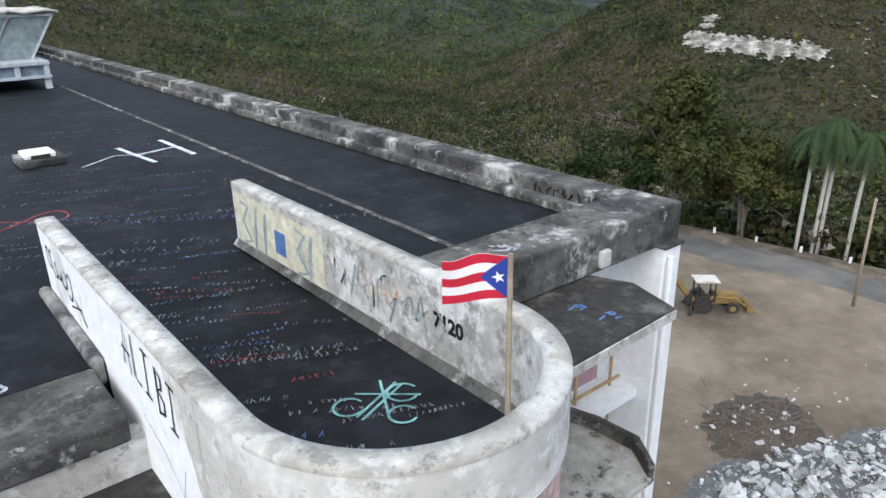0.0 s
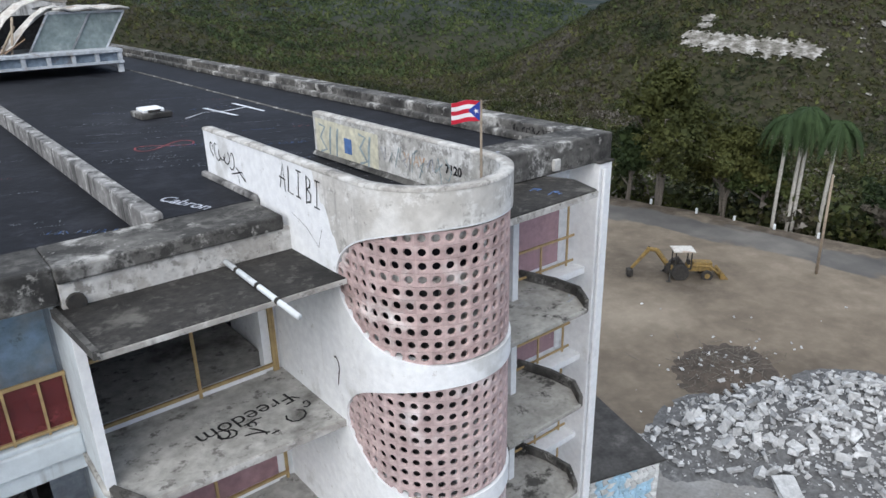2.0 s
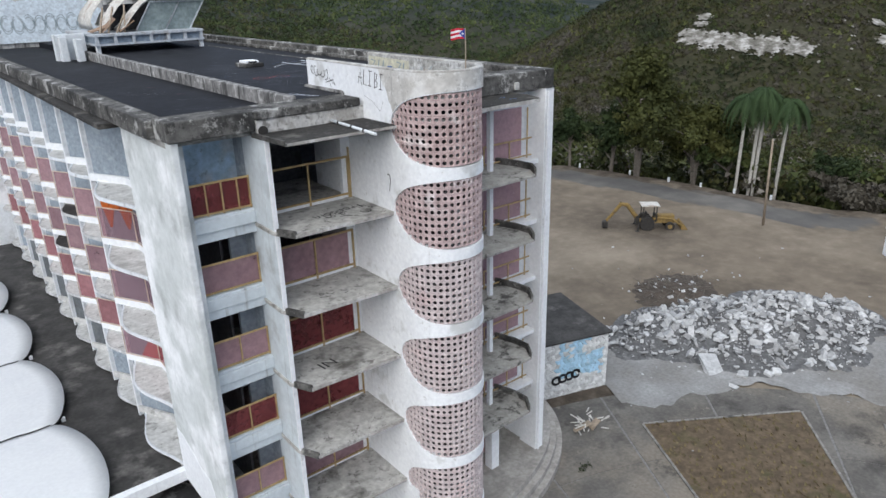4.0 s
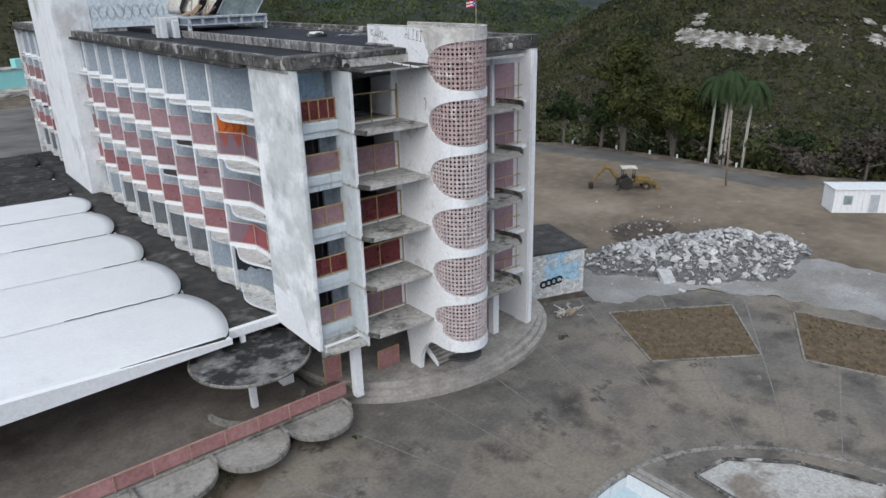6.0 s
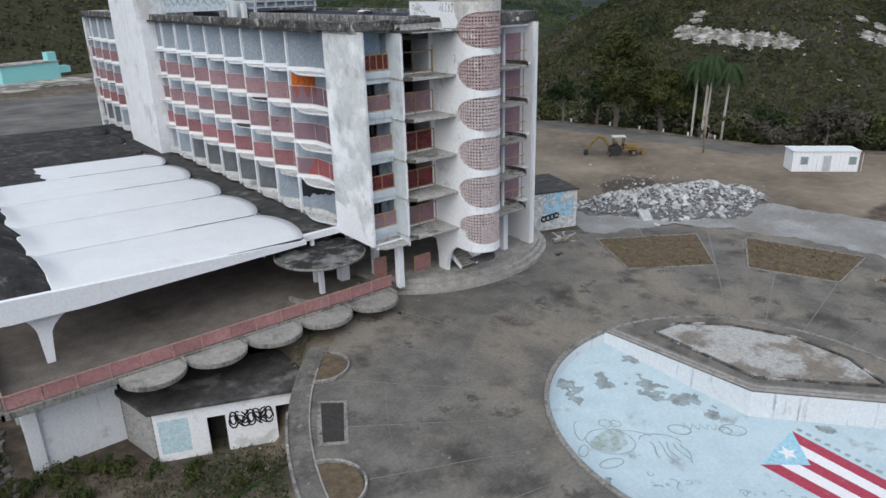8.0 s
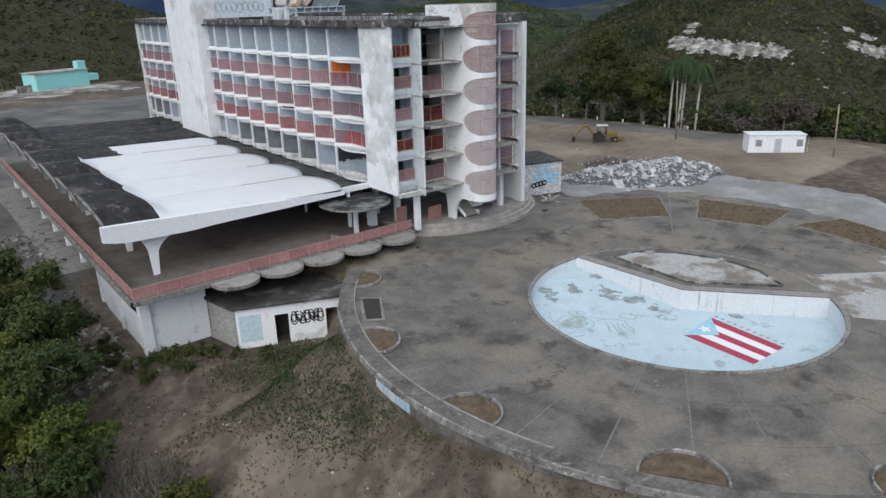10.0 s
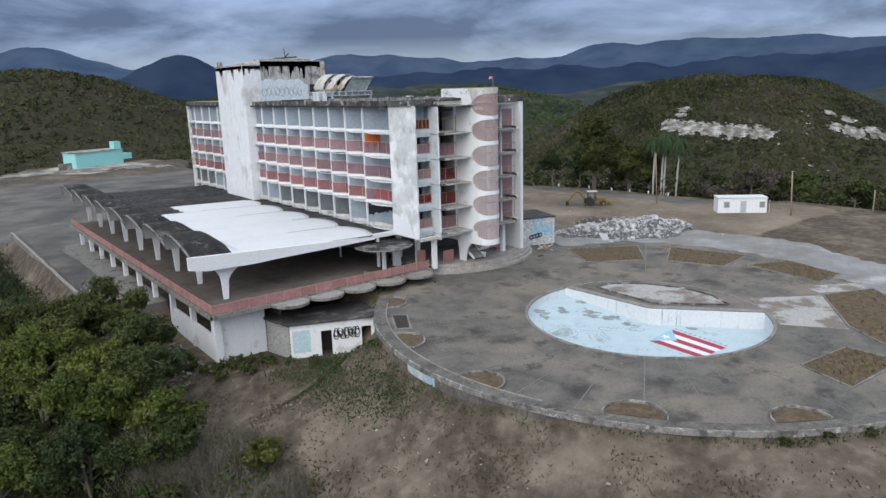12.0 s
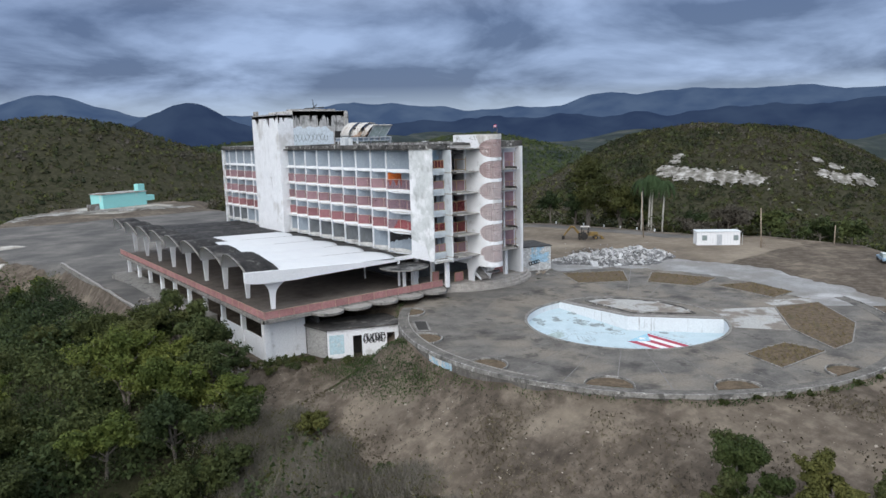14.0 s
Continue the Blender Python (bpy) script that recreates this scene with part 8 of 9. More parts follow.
part("body", tbox(0, tl, 0, 3.0, 0.35, 3.05), clean_white, trailer, bevel=0.04)
part("roof", tbox(-0.12, tl + 0.12, -0.12, 3.12, 3.05, 3.2), pool_white, trailer, "white roof edge", bevel=0.03)
part("skirt", tbox(0.1, tl - 0.1, 0.1, 2.9, 0.1, 0.4), black_parts_and_shade, trailer)
for i in range(16):
    part("rib", tbox(0.3 + i * 0.57, 0.34 + i * 0.57, -0.02, 0.01, 0.4, 3.0), pool_white, trailer)
for u in (1.1, 7.2):
    w = part("window", tbox(u, u + 0.85, -0.05, 0.0, 1.4, 2.35), glass_old, trailer, "small dark window")
    part("frame", tbox(u - 0.08, u + 0.93, -0.035, 0.0, 1.32, 2.43), steel, w)
part("door", tbox(3.9, 4.9, -0.05, 0.0, 0.45, 2.55), steel, trailer, "grey door")

# ---- poles ----
up = thing("utility_pole", "leaning weathered wooden utility pole", "pole")
part("pole", Shape().bar((61.1, 19.3, -0.3), (59.2, 18.7, 10.45), 0.15, 10, 0.10), pole_wood, up, smooth=True)
part("insulator", Shape().bar((59.25, 18.7, 10.2), (59.5, 18.7, 10.25), 0.06, 6), steel, up)
up2 = thing("utility_pole", "weathered wooden utility pole beside the trailer", "pole")
part("pole", Shape().bar((65.0, -5.4, -0.3), (64.7, -5.15, 8.2), 0.15, 10, 0.10), pole_wood, up2, smooth=True)
part("stay", Shape().bar((64.9, -5.3, 2.6), (66.6, -5.7, 0.0), 0.05, 5), pole_wood, up2)
up3 = thing("utility_pole", "short weathered post by the road", "pole")
part("pole", Shape().bar((78, -13.5, -2), (78, -13.5, 4.2), 0.14, 8, 0.1), pole_wood, up3, smooth=True)
for x, y in ((68.6, 43), (69.2, 37), (69.8, 32.5), (70.3, 28), (71.0, 23.5), (66.5, 50.5)):
    mk = thing("kerb_post", "short white-painted kerb post", "post", group="posts along the road edge")
    z = float(height(np.array(x), np.array(y)))
    part("post", box(x - 0.12, x + 0.12, y - 0.12, y + 0.12, z - 0.1, z + 0.55), pool_white, mk, bevel=0.03)

# ---- parked car by the road ----
car = thing("parked_car", "pale blue parked car beside the service road", "car", at=(64.2, -27.6, 0.55))
car.rotation_euler = (0, 0, radians(35))
part("body", Shape().prism([(-2.1, -0.82), (2.0, -0.82), (2.15, -0.5), (2.15, 0.5), (2.0, 0.82), (-2.1, 0.82)], 0.3, 0.85), surface("pale_blue_car_paint", (0.28, 0.40, 0.52), (0.25, 0.36, 0.47), rough=0.35, bump=0), car, bevel=0.08)
cabin = Shape().sheet([[(-1.7, -0.76, 0.84), (1.1, -0.76, 0.84), (1.1, 0.76, 0.84), (-1.7, 0.76, 0.84), (-1.7, -0.76, 0.84)], [(-1.2, -0.62, 1.42), (0.4, -0.62, 1.42), (0.4, 0.62, 1.42), (-1.2, 0.62, 1.42), (-1.2, -0.62, 1.42)]])
part("windows", cabin, glass_old, car, "dark cabin glass")
part("roof", box(-1.22, 0.42, -0.64, 0.64, 1.41, 1.47), pool_white, car, "pale roof", bevel=0.03)
for x in (-1.3, 1.3):
    for y in (-0.78, 0.78):
        part("wheel", Shape().bar((x, y - 0.1, 0.32), (x, y + 0.1, 0.32), 0.32, 16), black_parts_and_shade, car, "black tyre")

# ---- turquoise house on the rise ----
hz = 1.2
house = thing("turquoise_house", "low turquoise flat-roofed house on a chalky bank", "house")
ha, hb = Vector((-3.0, 249.0)), Vector((22.5, 258.5))
hd = (hb - ha).normalized()
hn = Vector((-hd.y, hd.x))


def hp(u, v):
    p = ha + hd * u + hn * v
    return (p.x, p.y)


def hbox(u0, u1, v0, v1, z0, z1):
    return Shape().prism([hp(u0, v0), hp(u1, v0), hp(u1, v1), hp(u0, v1)], z0, z1)


part("wall", hbox(3, 24, 0, 9, -12, hz + 1.2), turquoise, house)
part("roof", hbox(2.6, 24.4, -0.4, 9.4, hz + 1.2, hz + 1.6), shallow_con, house, "pale flat roof")
part("turret", hbox(21.0, 24.2, 1.0, 4.0, hz + 1.6, hz + 4.6), turquoise, house)
part("porch", hbox(24.0, 28.5, 0.5, 4.5, hz - 3.0, hz - 0.6), turquoise, house)
part("sloped_wall", hbox(-6, -0.6, -3, -2.6, -9, hz - 2.0), shallow_con, house, "white sloping wall")

# ---- retaining walls by the lower lot ----
for (x0, y0, z0), (x1, y1, z1) in (((-39.6, 42.0, -2.35), (-40.0, 106.0, -3.1)),):
    rt = thing("retaining_wall", "cracked white-topped concrete retaining wall", "wall", kind="structure")
    n = 14
    rows0 = [[(x0 + (x1 - x0) * i / n - 0.25, y0 + (y1 - y0) * i / n, -9.5) for i in range(n + 1)], [(x0 + (x1 - x0) * i / n - 0.25, y0 + (y1 - y0) * i / n, z0 + (z1 - z0) * i / n + 0.35 * noise.noise(Vector((i * 0.9, 0, 0)))) for i in range(n + 1)]]
    part("wall", Shape().sheet(rows0, (0.4, 0, 0)), rim_con, rt)
    part("coping", Shape().sheet([[(a[0] - 0.05, a[1], a[2]) for a in rows0[1]], [(a[0] + 0.42, a[1], a[2]) for a in rows0[1]]], (0, 0, 0.12)), scallop_con, rt, "flaking whitish coping")
lr = thing("rubble_heap", "scattered broken concrete below the terrace", "rubble", kind="stuff")
s = Shape()
for k in range(1500):
    x, y = -36.0 + rr.gauss(0, 1.9), (rr.uniform(8, 50) if k % 3 else rr.uniform(8, 26))
    if x > -33.2:
        x = -33.4
    chunk(s, x, y, float(height(np.array(x), np.array(y))) + 0.1, 0.1 + 0.9 * rr.random() ** 5)
part("broken_concrete", s, surface("dirty_broken_concrete", (0.27, 0.25, 0.23), (0.15, 0.138, 0.125), grain=2.0, islands=0.5), lr)["kind"] = "stuff"

# ---- vegetation ----
def leaf_material(name, a, b, c, drift=1.3, stops=None, spread=0.25):
    m = bpy.data.materials.new(name)
    m.use_nodes = True
    nt = m.node_tree
    bsdf = nt.nodes["Principled BSDF"]
    bsdf.inputs["Roughness"].default_value = 0.75
    bsdf.inputs["Specular IOR Level"].default_value = 0.2
    geo = nt.nodes.new("ShaderNodeNewGeometry")
    r = nt.nodes.new("ShaderNodeValToRGB")
    e = r.color_ramp.elements
    stops = stops or ((0.15, a), (0.5, b), (0.85, c))
    for _ in stops[2:]:
        e.new(0.5)
    for el, (p, col) in zip(e, stops):
        el.position, el.color = p, rgba(col)
    n = nt.nodes.new("ShaderNodeTexNoise")
    n.inputs["Scale"].default_value, n.inputs["Detail"].default_value = 0.11, 5.0
    nt.links.new(geo.outputs["Position"], n.inputs["Vector"])
    mx = nt.nodes.new("ShaderNodeMath")
    mx.operation = "MULTIPLY_ADD"
    mx.inputs[1].default_value = spread
    sub = nt.nodes.new("ShaderNodeMath")
    sub.operation = "MULTIPLY_ADD"
    sub.inputs[1].default_value, sub.inputs[2].default_value = 1.3, -0.28
    nt.links.new(n.outputs["Fac"], sub.inputs[0])
    nt.links.new(geo.outputs["Random Per Island"], mx.inputs[0])
    nt.links.new(sub.outputs[0], mx.inputs[2])
    n2 = nt.nodes.new("ShaderNodeTexNoise")
    n2.inputs["Scale"].default_value, n2.inputs["Detail"].default_value = 0.022, 5.0
    nt.links.new(geo.outputs["Position"], n2.inputs["Vector"])
    broad = nt.nodes.new("ShaderNodeMath")
    broad.operation = "MULTIPLY_ADD"
    broad.inputs[1].default_value, broad.inputs[2].default_value = drift, -0.5 * drift
    nt.links.new(n2.outputs["Fac"], broad.inputs[0])
    total = nt.nodes.new("ShaderNodeMath")
    total.operation = "ADD"
    nt.links.new(mx.outputs[0], total.inputs[0])
    nt.links.new(broad.outputs[0], total.inputs[1])
    at = nt.nodes.new("ShaderNodeAttribute")
    at.attribute_name = "tint"
    both = nt.nodes.new("ShaderNodeMath")
    both.operation = "ADD"
    nt.links.new(total.outputs[0], both.inputs[0])
    nt.links.new(at.outputs["Fac"], both.inputs[1])
    nt.links.new(both.outputs[0], r.inputs[0])
    nt.links.new(r.outputs[0], bsdf.inputs["Base Color"])
    return m


leaf_green = leaf_material("mixed_green_leaves", (0.020, 0.029, 0.0095), (0.048, 0.060, 0.018), (0.10, 0.108, 0.035))
leaf_bright = leaf_material("light_green_leaves", (0.028, 0.044, 0.010), (0.068, 0.092, 0.019), (0.15, 0.165, 0.038))
leaf_dark = leaf_material("dark_green_leaves", (0.016, 0.028, 0.010), (0.036, 0.054, 0.018), (0.075, 0.09, 0.03))
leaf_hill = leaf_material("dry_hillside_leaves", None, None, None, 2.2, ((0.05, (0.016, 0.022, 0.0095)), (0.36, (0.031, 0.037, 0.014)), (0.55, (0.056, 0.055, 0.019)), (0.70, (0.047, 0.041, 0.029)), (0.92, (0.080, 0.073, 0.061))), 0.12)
leaf_grey = leaf_material("bare_grey_twigs", (0.085, 0.077, 0.066), (0.135, 0.122, 0.106), (0.21, 0.195, 0.172))
leaf_brush = leaf_material("brown_thicket_twigs", (0.10, 0.09, 0.076), (0.17, 0.155, 0.13), (0.27, 0.25, 0.215))
leaf_olive = leaf_material("olive_leaves", (0.044, 0.050, 0.013), (0.085, 0.088, 0.024), (0.14, 0.13, 0.04))
leaf_scrub = leaf_material("brown_hill_scrub", (0.036, 0.031, 0.023), (0.056, 0.050, 0.039), (0.09, 0.082, 0.066))
leaf_weed = leaf_material("mixed_weeds", (0.020, 0.034, 0.009), (0.042, 0.060, 0.017), (0.085, 0.085, 0.035))
leaf_bank = leaf_material("bank_weeds", (0.018, 0.038, 0.011), (0.038, 0.068, 0.020), (0.072, 0.10, 0.034))
leaf_wood = leaf_material("olive_green_crown_leaves", (0.028, 0.035, 0.011), (0.058, 0.065, 0.019), (0.105, 0.105, 0.033))
palm_leaf = leaf_material("palm_fronds", (0.020, 0.038, 0.014), (0.034, 0.060, 0.022), (0.062, 0.09, 0.036))


def leaf_mesh(name, centres, sizes, material, rs, upright=0.0, tint=None, corners=4, slim=1.0, face=None):
    """Many small leaf plates, with three or four corners, at the centres."""
    n = len(centres)
    a = rs.normal(size=(n, 3))
    a /= np.linalg.norm(a, axis=1)[:, None]
    b = rs.normal(size=(n, 3))
    if upright:
        a[:, 2] += upright * np.sign(a[:, 2] + 0.01)
        a /= np.linalg.norm(a, axis=1)[:, None]
    if face is not None:
        nrm = face + rs.normal(size=(n, 3)) * 0.6
        nrm /= np.linalg.norm(nrm, axis=1)[:, None]
        a -= (a * nrm).sum(1)[:, None] * nrm
        a /= np.linalg.norm(a, axis=1)[:, None]
        b = np.cross(nrm, a)
    b -= (a * b).sum(1)[:, None] * a
    b /= np.linalg.norm(b, axis=1)[:, None]
    sz = sizes[:, None]
    w = sz * rs.uniform(0.35, 0.6, (n, 1)) * slim
    v = np.stack([centres - a * sz * 0.5, centres + b * w * 0.5 + np.cross(a, b) * sz * 0.08, centres + a * sz * 0.5, centres - b * w * 0.5], 1)
    if corners == 3:
        v = np.stack([centres - a * sz * 0.5 - b * w * 0.6, centres - a * sz * 0.5 + b * w * 0.6, centres + a * sz * 0.5], 1)
    v = v.reshape(-1, 3)
    me = bpy.data.meshes.new(name)
    me.vertices.add(corners * n)
    me.vertices.foreach_set("co", v.astype(np.float32).ravel())
    me.loops.add(corners * n)
    me.loops.foreach_set("vertex_index", np.arange(corners * n, dtype=np.int32))
    me.polygons.add(n)
    me.polygons.foreach_set("loop_start", np.arange(0, corners * n, corners, dtype=np.int32))
    me.polygons.foreach_set("loop_total", np.full(n, corners, np.int32))
    me.update(calc_edges=True)
    if tint is not None:
        layer = me.attributes.new("tint", "FLOAT", "POINT")
        layer.data.foreach_set("value", np.repeat(tint, corners).astype(np.float32))
    me.materials.append(material)
    return me


def crown_points(n, blobs, rs):
    """Leaf places spread through the outer part of several lumps (x, y, z, rx, ry, rz)."""
    vol = np.array([b[3] * b[4] * b[5] for b in blobs])
    pick = rs.choice(len(blobs), n, p=vol / vol.sum())
    K = 6
    off = rs.normal(size=(len(blobs), K, 3))
    off *= rs.uniform(0.35, 0.85, (len(blobs), K, 1)) / np.linalg.norm(off, axis=2)[..., None]
    rad = rs.uniform(0.3, 0.62, (len(blobs), K))
    which = rs.randint(0, K, n)
    d = rs.normal(size=(n, 3))
    d /= np.linalg.norm(d, axis=1)[:, None]
    r = rs.uniform(0.15, 1.12, n) ** 0.7 * rad[pick, which]
    B = np.array(blobs)[pick]
    out = d + 0.6 * off[pick, which]
    out[:, 2] += 0.4
    return B[:, :3] + (off[pick, which] + d * r[:, None]) * B[:, 3:], out / np.linalg.norm(out, axis=1)[:, None]


def tree(name, x, y, h, spread, material, seed, leaves=2200, label="", size=0.42, group="", trunks=1, base=None):
    rs = np.random.RandomState(seed)
    rgx = random.Random(seed)
    z0 = float(height(np.array(x), np.array(y))) if base is None else base
    t = thing(name, label, "tree", group=group, at=(x, y, z0 - 0.2))
    tr = Shape()
    blobs = []
    for k in range(trunks):
        ox, oy = rgx.uniform(-0.3, 0.3) * (trunks > 1), rgx.uniform(-0.3, 0.3) * (trunks > 1)
        top = Vector((ox + rgx.uniform(-0.1, 0.1) * spread, oy + rgx.uniform(-0.1, 0.1) * spread, h * 0.55))
        tr.bar((ox, oy, 0), tuple(top), 0.045 * h / math.sqrt(trunks) * 0.6, 8, 0.018 * h)
        for i in range(7):
            a = rgx.uniform(0, 6.28)
            f = rgx.uniform(0.35, 0.95)
            s = Vector((ox, oy, 0)).lerp(top, f)
            e = s + Vector((math.cos(a), math.sin(a), 0)) * spread * rgx.uniform(0.35, 0.8) + Vector((0, 0, h * rgx.uniform(0.10, 0.34)))
            tr.bar(tuple(s), tuple(e), 0.014 * h, 6, 0.005 * h)
            q = rgx.uniform(0.22, 0.42) * spread
            blobs.append((e.x, e.y, e.z, q, q, q * rgx.uniform(0.6, 0.9)))
            e2 = e + Vector((rgx.uniform(-1, 1), rgx.uniform(-1, 1), rgx.uniform(-0.2, 0.7))) * spread * 0.35
            tr.bar(tuple(e), tuple(e2), 0.006 * h, 5, 0.003 * h)
            q = rgx.uniform(0.16, 0.34) * spread
            blobs.append((e2.x, e2.y, e2.z, q, q, q * 0.75))
        for i in range(3):
            q = rgx.uniform(0.25, 0.42) * spread
            blobs.append((top.x + rgx.uniform(-0.3, 0.3) * spread, top.y + rgx.uniform(-0.3, 0.3) * spread, h - q * rgx.uniform(0.7, 1.6), q, q, q * 0.8))
    part("trunk", tr, bark, t)
    c, face = crown_points(leaves, blobs, rs)
    big = np.where(rs.uniform(0, 1, leaves) < 0.18, 2.2, 1.0)
    mid = np.mean([b[:3] for b in blobs], axis=0)
    c = np.where(big[:, None] > 1, mid + (c - mid) * 0.72, c)
    me = leaf_mesh("crown", c, rs.uniform(0.6, 1.3, leaves) * size * big, material, rs, corners=3, slim=1.35, face=face)
    ob = new("crown", me)
    ob.parent = t
    return t


# broad trees behind the road
for i, (x, y, h, sp, m, n) in enumerate(((71, 43.5, 19.0, 7.0, leaf_wood, 17000), (76.5, 37.5, 13.5, 6.2, leaf_wood, 12000), (79, 34, 11, 5.2, leaf_dark, 4600), (66, 52, 9, 4.0, leaf_dark, 3000), (72, 49, 12, 4.6, leaf_dark, 3200),
                                         (77, 8.5, 7.0, 6.0, leaf_scrub, 4200), (83, 2, 7.0, 5.0, leaf_dark, 3800), (78, 17, 5.0, 4.4, leaf_scrub, 3400), (84, -8, 6.5, 4.6, leaf_dark, 2600), (80, -16, 6, 4.4, leaf_dark, 2600), (86, 22, 9, 5.0, leaf_dark, 2800), (88, 12, 8, 5, leaf_green, 2600))):
    tree("broadleaf_tree", x, y, h, sp, m, 40 + i, n, "leafy green tree with several grey trunks" if i < 2 else "dense dark green tree at the road's edge", 0.44 if i < 2 else 0.5, "trees beyond the road", trunks=3 if i < 2 else 1)


def palm(x, y, h, lean, seed):
    rgx = random.Random(seed)
    z0 = float(height(np.array(x), np.array(y)))
    t = thing("royal_palm", "tall palm with a smooth pale trunk and green fronds", "palm tree", group="palms beyond the road", at=(x, y, z0 - 0.2))
    rows = []
    for i in range(13):
        f = i / 12
        r = 0.19 + 0.06 * math.sin(math.pi * f) - 0.06 * f
        cx = lean * f * f * h
        rows.append([(cx + r * math.cos(a), r * math.sin(a), h * f) for a in [2 * math.pi * j / 10 for j in range(11)]])
    part("trunk", Shape().sheet(rows), palm_bark, t, smooth=True)
    top = Vector((lean * h, 0, h))
    part("crownshaft", Shape().bar(tuple(top), tuple(top + Vector((0, 0, 1.2))), 0.17, 8, 0.08), palm_leaf, t, "smooth green crownshaft")
    for k in range(22):
        a = 2 * math.pi * k / 22 * 3 + rgx.uniform(-0.2, 0.2)
        rise = rgx.uniform(-0.9, 1.7)
        ln = rgx.uniform(3.2, 4.9)
        s = Shape()
        pts = []
        for i in range(9):
            f = i / 8
            pts.append(top + Vector((math.cos(a) * ln * f * (1 - 0.25 * f * f), math.sin(a) * ln * f * (1 - 0.25 * f * f), 1.0 + rise * 1.5 * f - (2.6 + rise) * 1.6 * f * f)))
        side = Vector((-math.sin(a), math.cos(a), 0))
        for i in range(8):
            s.bar(tuple(pts[i]), tuple(pts[i + 1]), 0.035 * (1 - i / 9), 4)
            for q in range(5):
                p = pts[i].lerp(pts[i + 1], q / 5)
                d = (pts[i + 1] - pts[i]).normalized()
                for sg in (-1, 1):
                    ll = 0.75 * math.sin(math.pi * min(1, 0.25 + 0.75 * (i + q / 4) / 8)) + 0.15
                    e = p + side * sg * ll * 0.8 + d * ll * 0.5 + Vector((0, 0, -0.45 * ll + rgx.uniform(-0.1, 0.1)))
                    s.quad(p - d * 0.085, p + d * 0.085, e)
        part("frond", s, palm_leaf, t)


for i, (x, y, h, l) in enumerate(((75.8, 30.8, 13.0, 0.03), (77.1, 29.6, 14.2, 0.05), (77.5, 29.2, 13.6, 0.045), (78.1, 26.4, 13.2, 0.07))):
    palm(x, y, h, l, 70 + i)

# trees on the near slope
NEAR = [(-43, 17, 11, 5.6, leaf_green), (-44, 10, 8, 4.4, leaf_bright), (-42, 25, 7.0, 4.2, leaf_dark), (-49, 12, 10.5, 5.6, leaf_bright), (-47, 3, 9.5, 5.0, leaf_bright), (-47, 31, 6.5, 4.0, leaf_green),
        (-23.4, -51.2, 7.2, 3.3, leaf_weed), (-26.5, -53.5, 6.6, 2.8, leaf_weed), (-21.2, -55.6, 6.4, 2.6, leaf_olive), (-16.5, -58, 4, 2.0, leaf_green), (-36.2, -10.5, 3.8, 2.4, leaf_olive), (-42, -4, 6.0, 3.4, leaf_weed),
        (-40.2, 20.5, 11.5, 4.8, leaf_dark), (-40.8, -0.5, 6.0, 3.4, leaf_bright), (-40.6, 12.5, 10.0, 5.0, leaf_dark), (-41.0, 6.0, 8.0, 4.0, leaf_dark), (-44.5, -10, 6.0, 3.6, leaf_green)]
rt = random.Random(31)
tries = 0
while len(NEAR) < 70 and tries < 6000:
    tries += 1
    y = rt.uniform(-14, 104)
    x = rt.uniform(-68, -43)
    if x > -43 - 0.16 * abs(y - 20) * (y < 20) or (y > 44 and x > -44.5):
        continue
    h = rt.uniform(6.0, 9.5) if y < 24 else (rt.uniform(4.0, 6.0) if y < 40 else rt.uniform(2.4, 3.6))
    sp = h * rt.uniform(0.46, 0.58)
    if any(math.hypot(x - q[0], y - q[1]) < 0.62 * (sp + q[3]) for q in NEAR):
        continue
    NEAR.append((x, y, h, sp, rt.choice((leaf_green, leaf_green, leaf_dark, leaf_bright))))
TREE_LABEL = {leaf_weed: "shaggy olive-brown tree on the open slope", leaf_olive: "yellowish olive tree on the open slope", leaf_bright: "light green leafy tree on the slope", leaf_dark: "dark green bushy tree on the slope", leaf_green: "green leafy tree on the slope"}
for i, (x, y, h, sp, m) in enumerate(NEAR):
    tree("hillside_tree", x, y, h, sp, m, 100 + i, (14000 if y > -40 else 16000) if h > 6 and y < 40 else 5200, TREE_LABEL[m], 0.27 if y > -40 else 0.19, "trees on the near slope", 1 + i % 2)


def bush(x, y, r, m, seed, label, n=900, size=0.2):
    rs = np.random.RandomState(seed)
    z = float(height(np.array(x), np.array(y)))
    blobs = [(rs.uniform(-0.7, 0.7) * r, rs.uniform(-0.7, 0.7) * r, r * rs.uniform(0.2, 0.7), r * rs.uniform(0.3, 0.6), r * rs.uniform(0.3, 0.6), r * rs.uniform(0.25, 0.5)) for _ in range(7)]
    b = thing("bush", label, "bush", group="bushes on the near slope", at=(x, y, z))
    st = Shape()
    for k in range(6):
        q = blobs[k]
        st.bar((0, 0, -0.1), q[:3], 0.05, 4, 0.02)
    part("stems", st, bark, b)
    ob = new("foliage", (lambda cf: leaf_mesh("foliage", cf[0], rs.uniform(0.6, 1.4, n) * size, m, rs, corners=3, slim=1.3, face=cf[1]))(crown_points(n, blobs, rs)))
    ob.parent = b


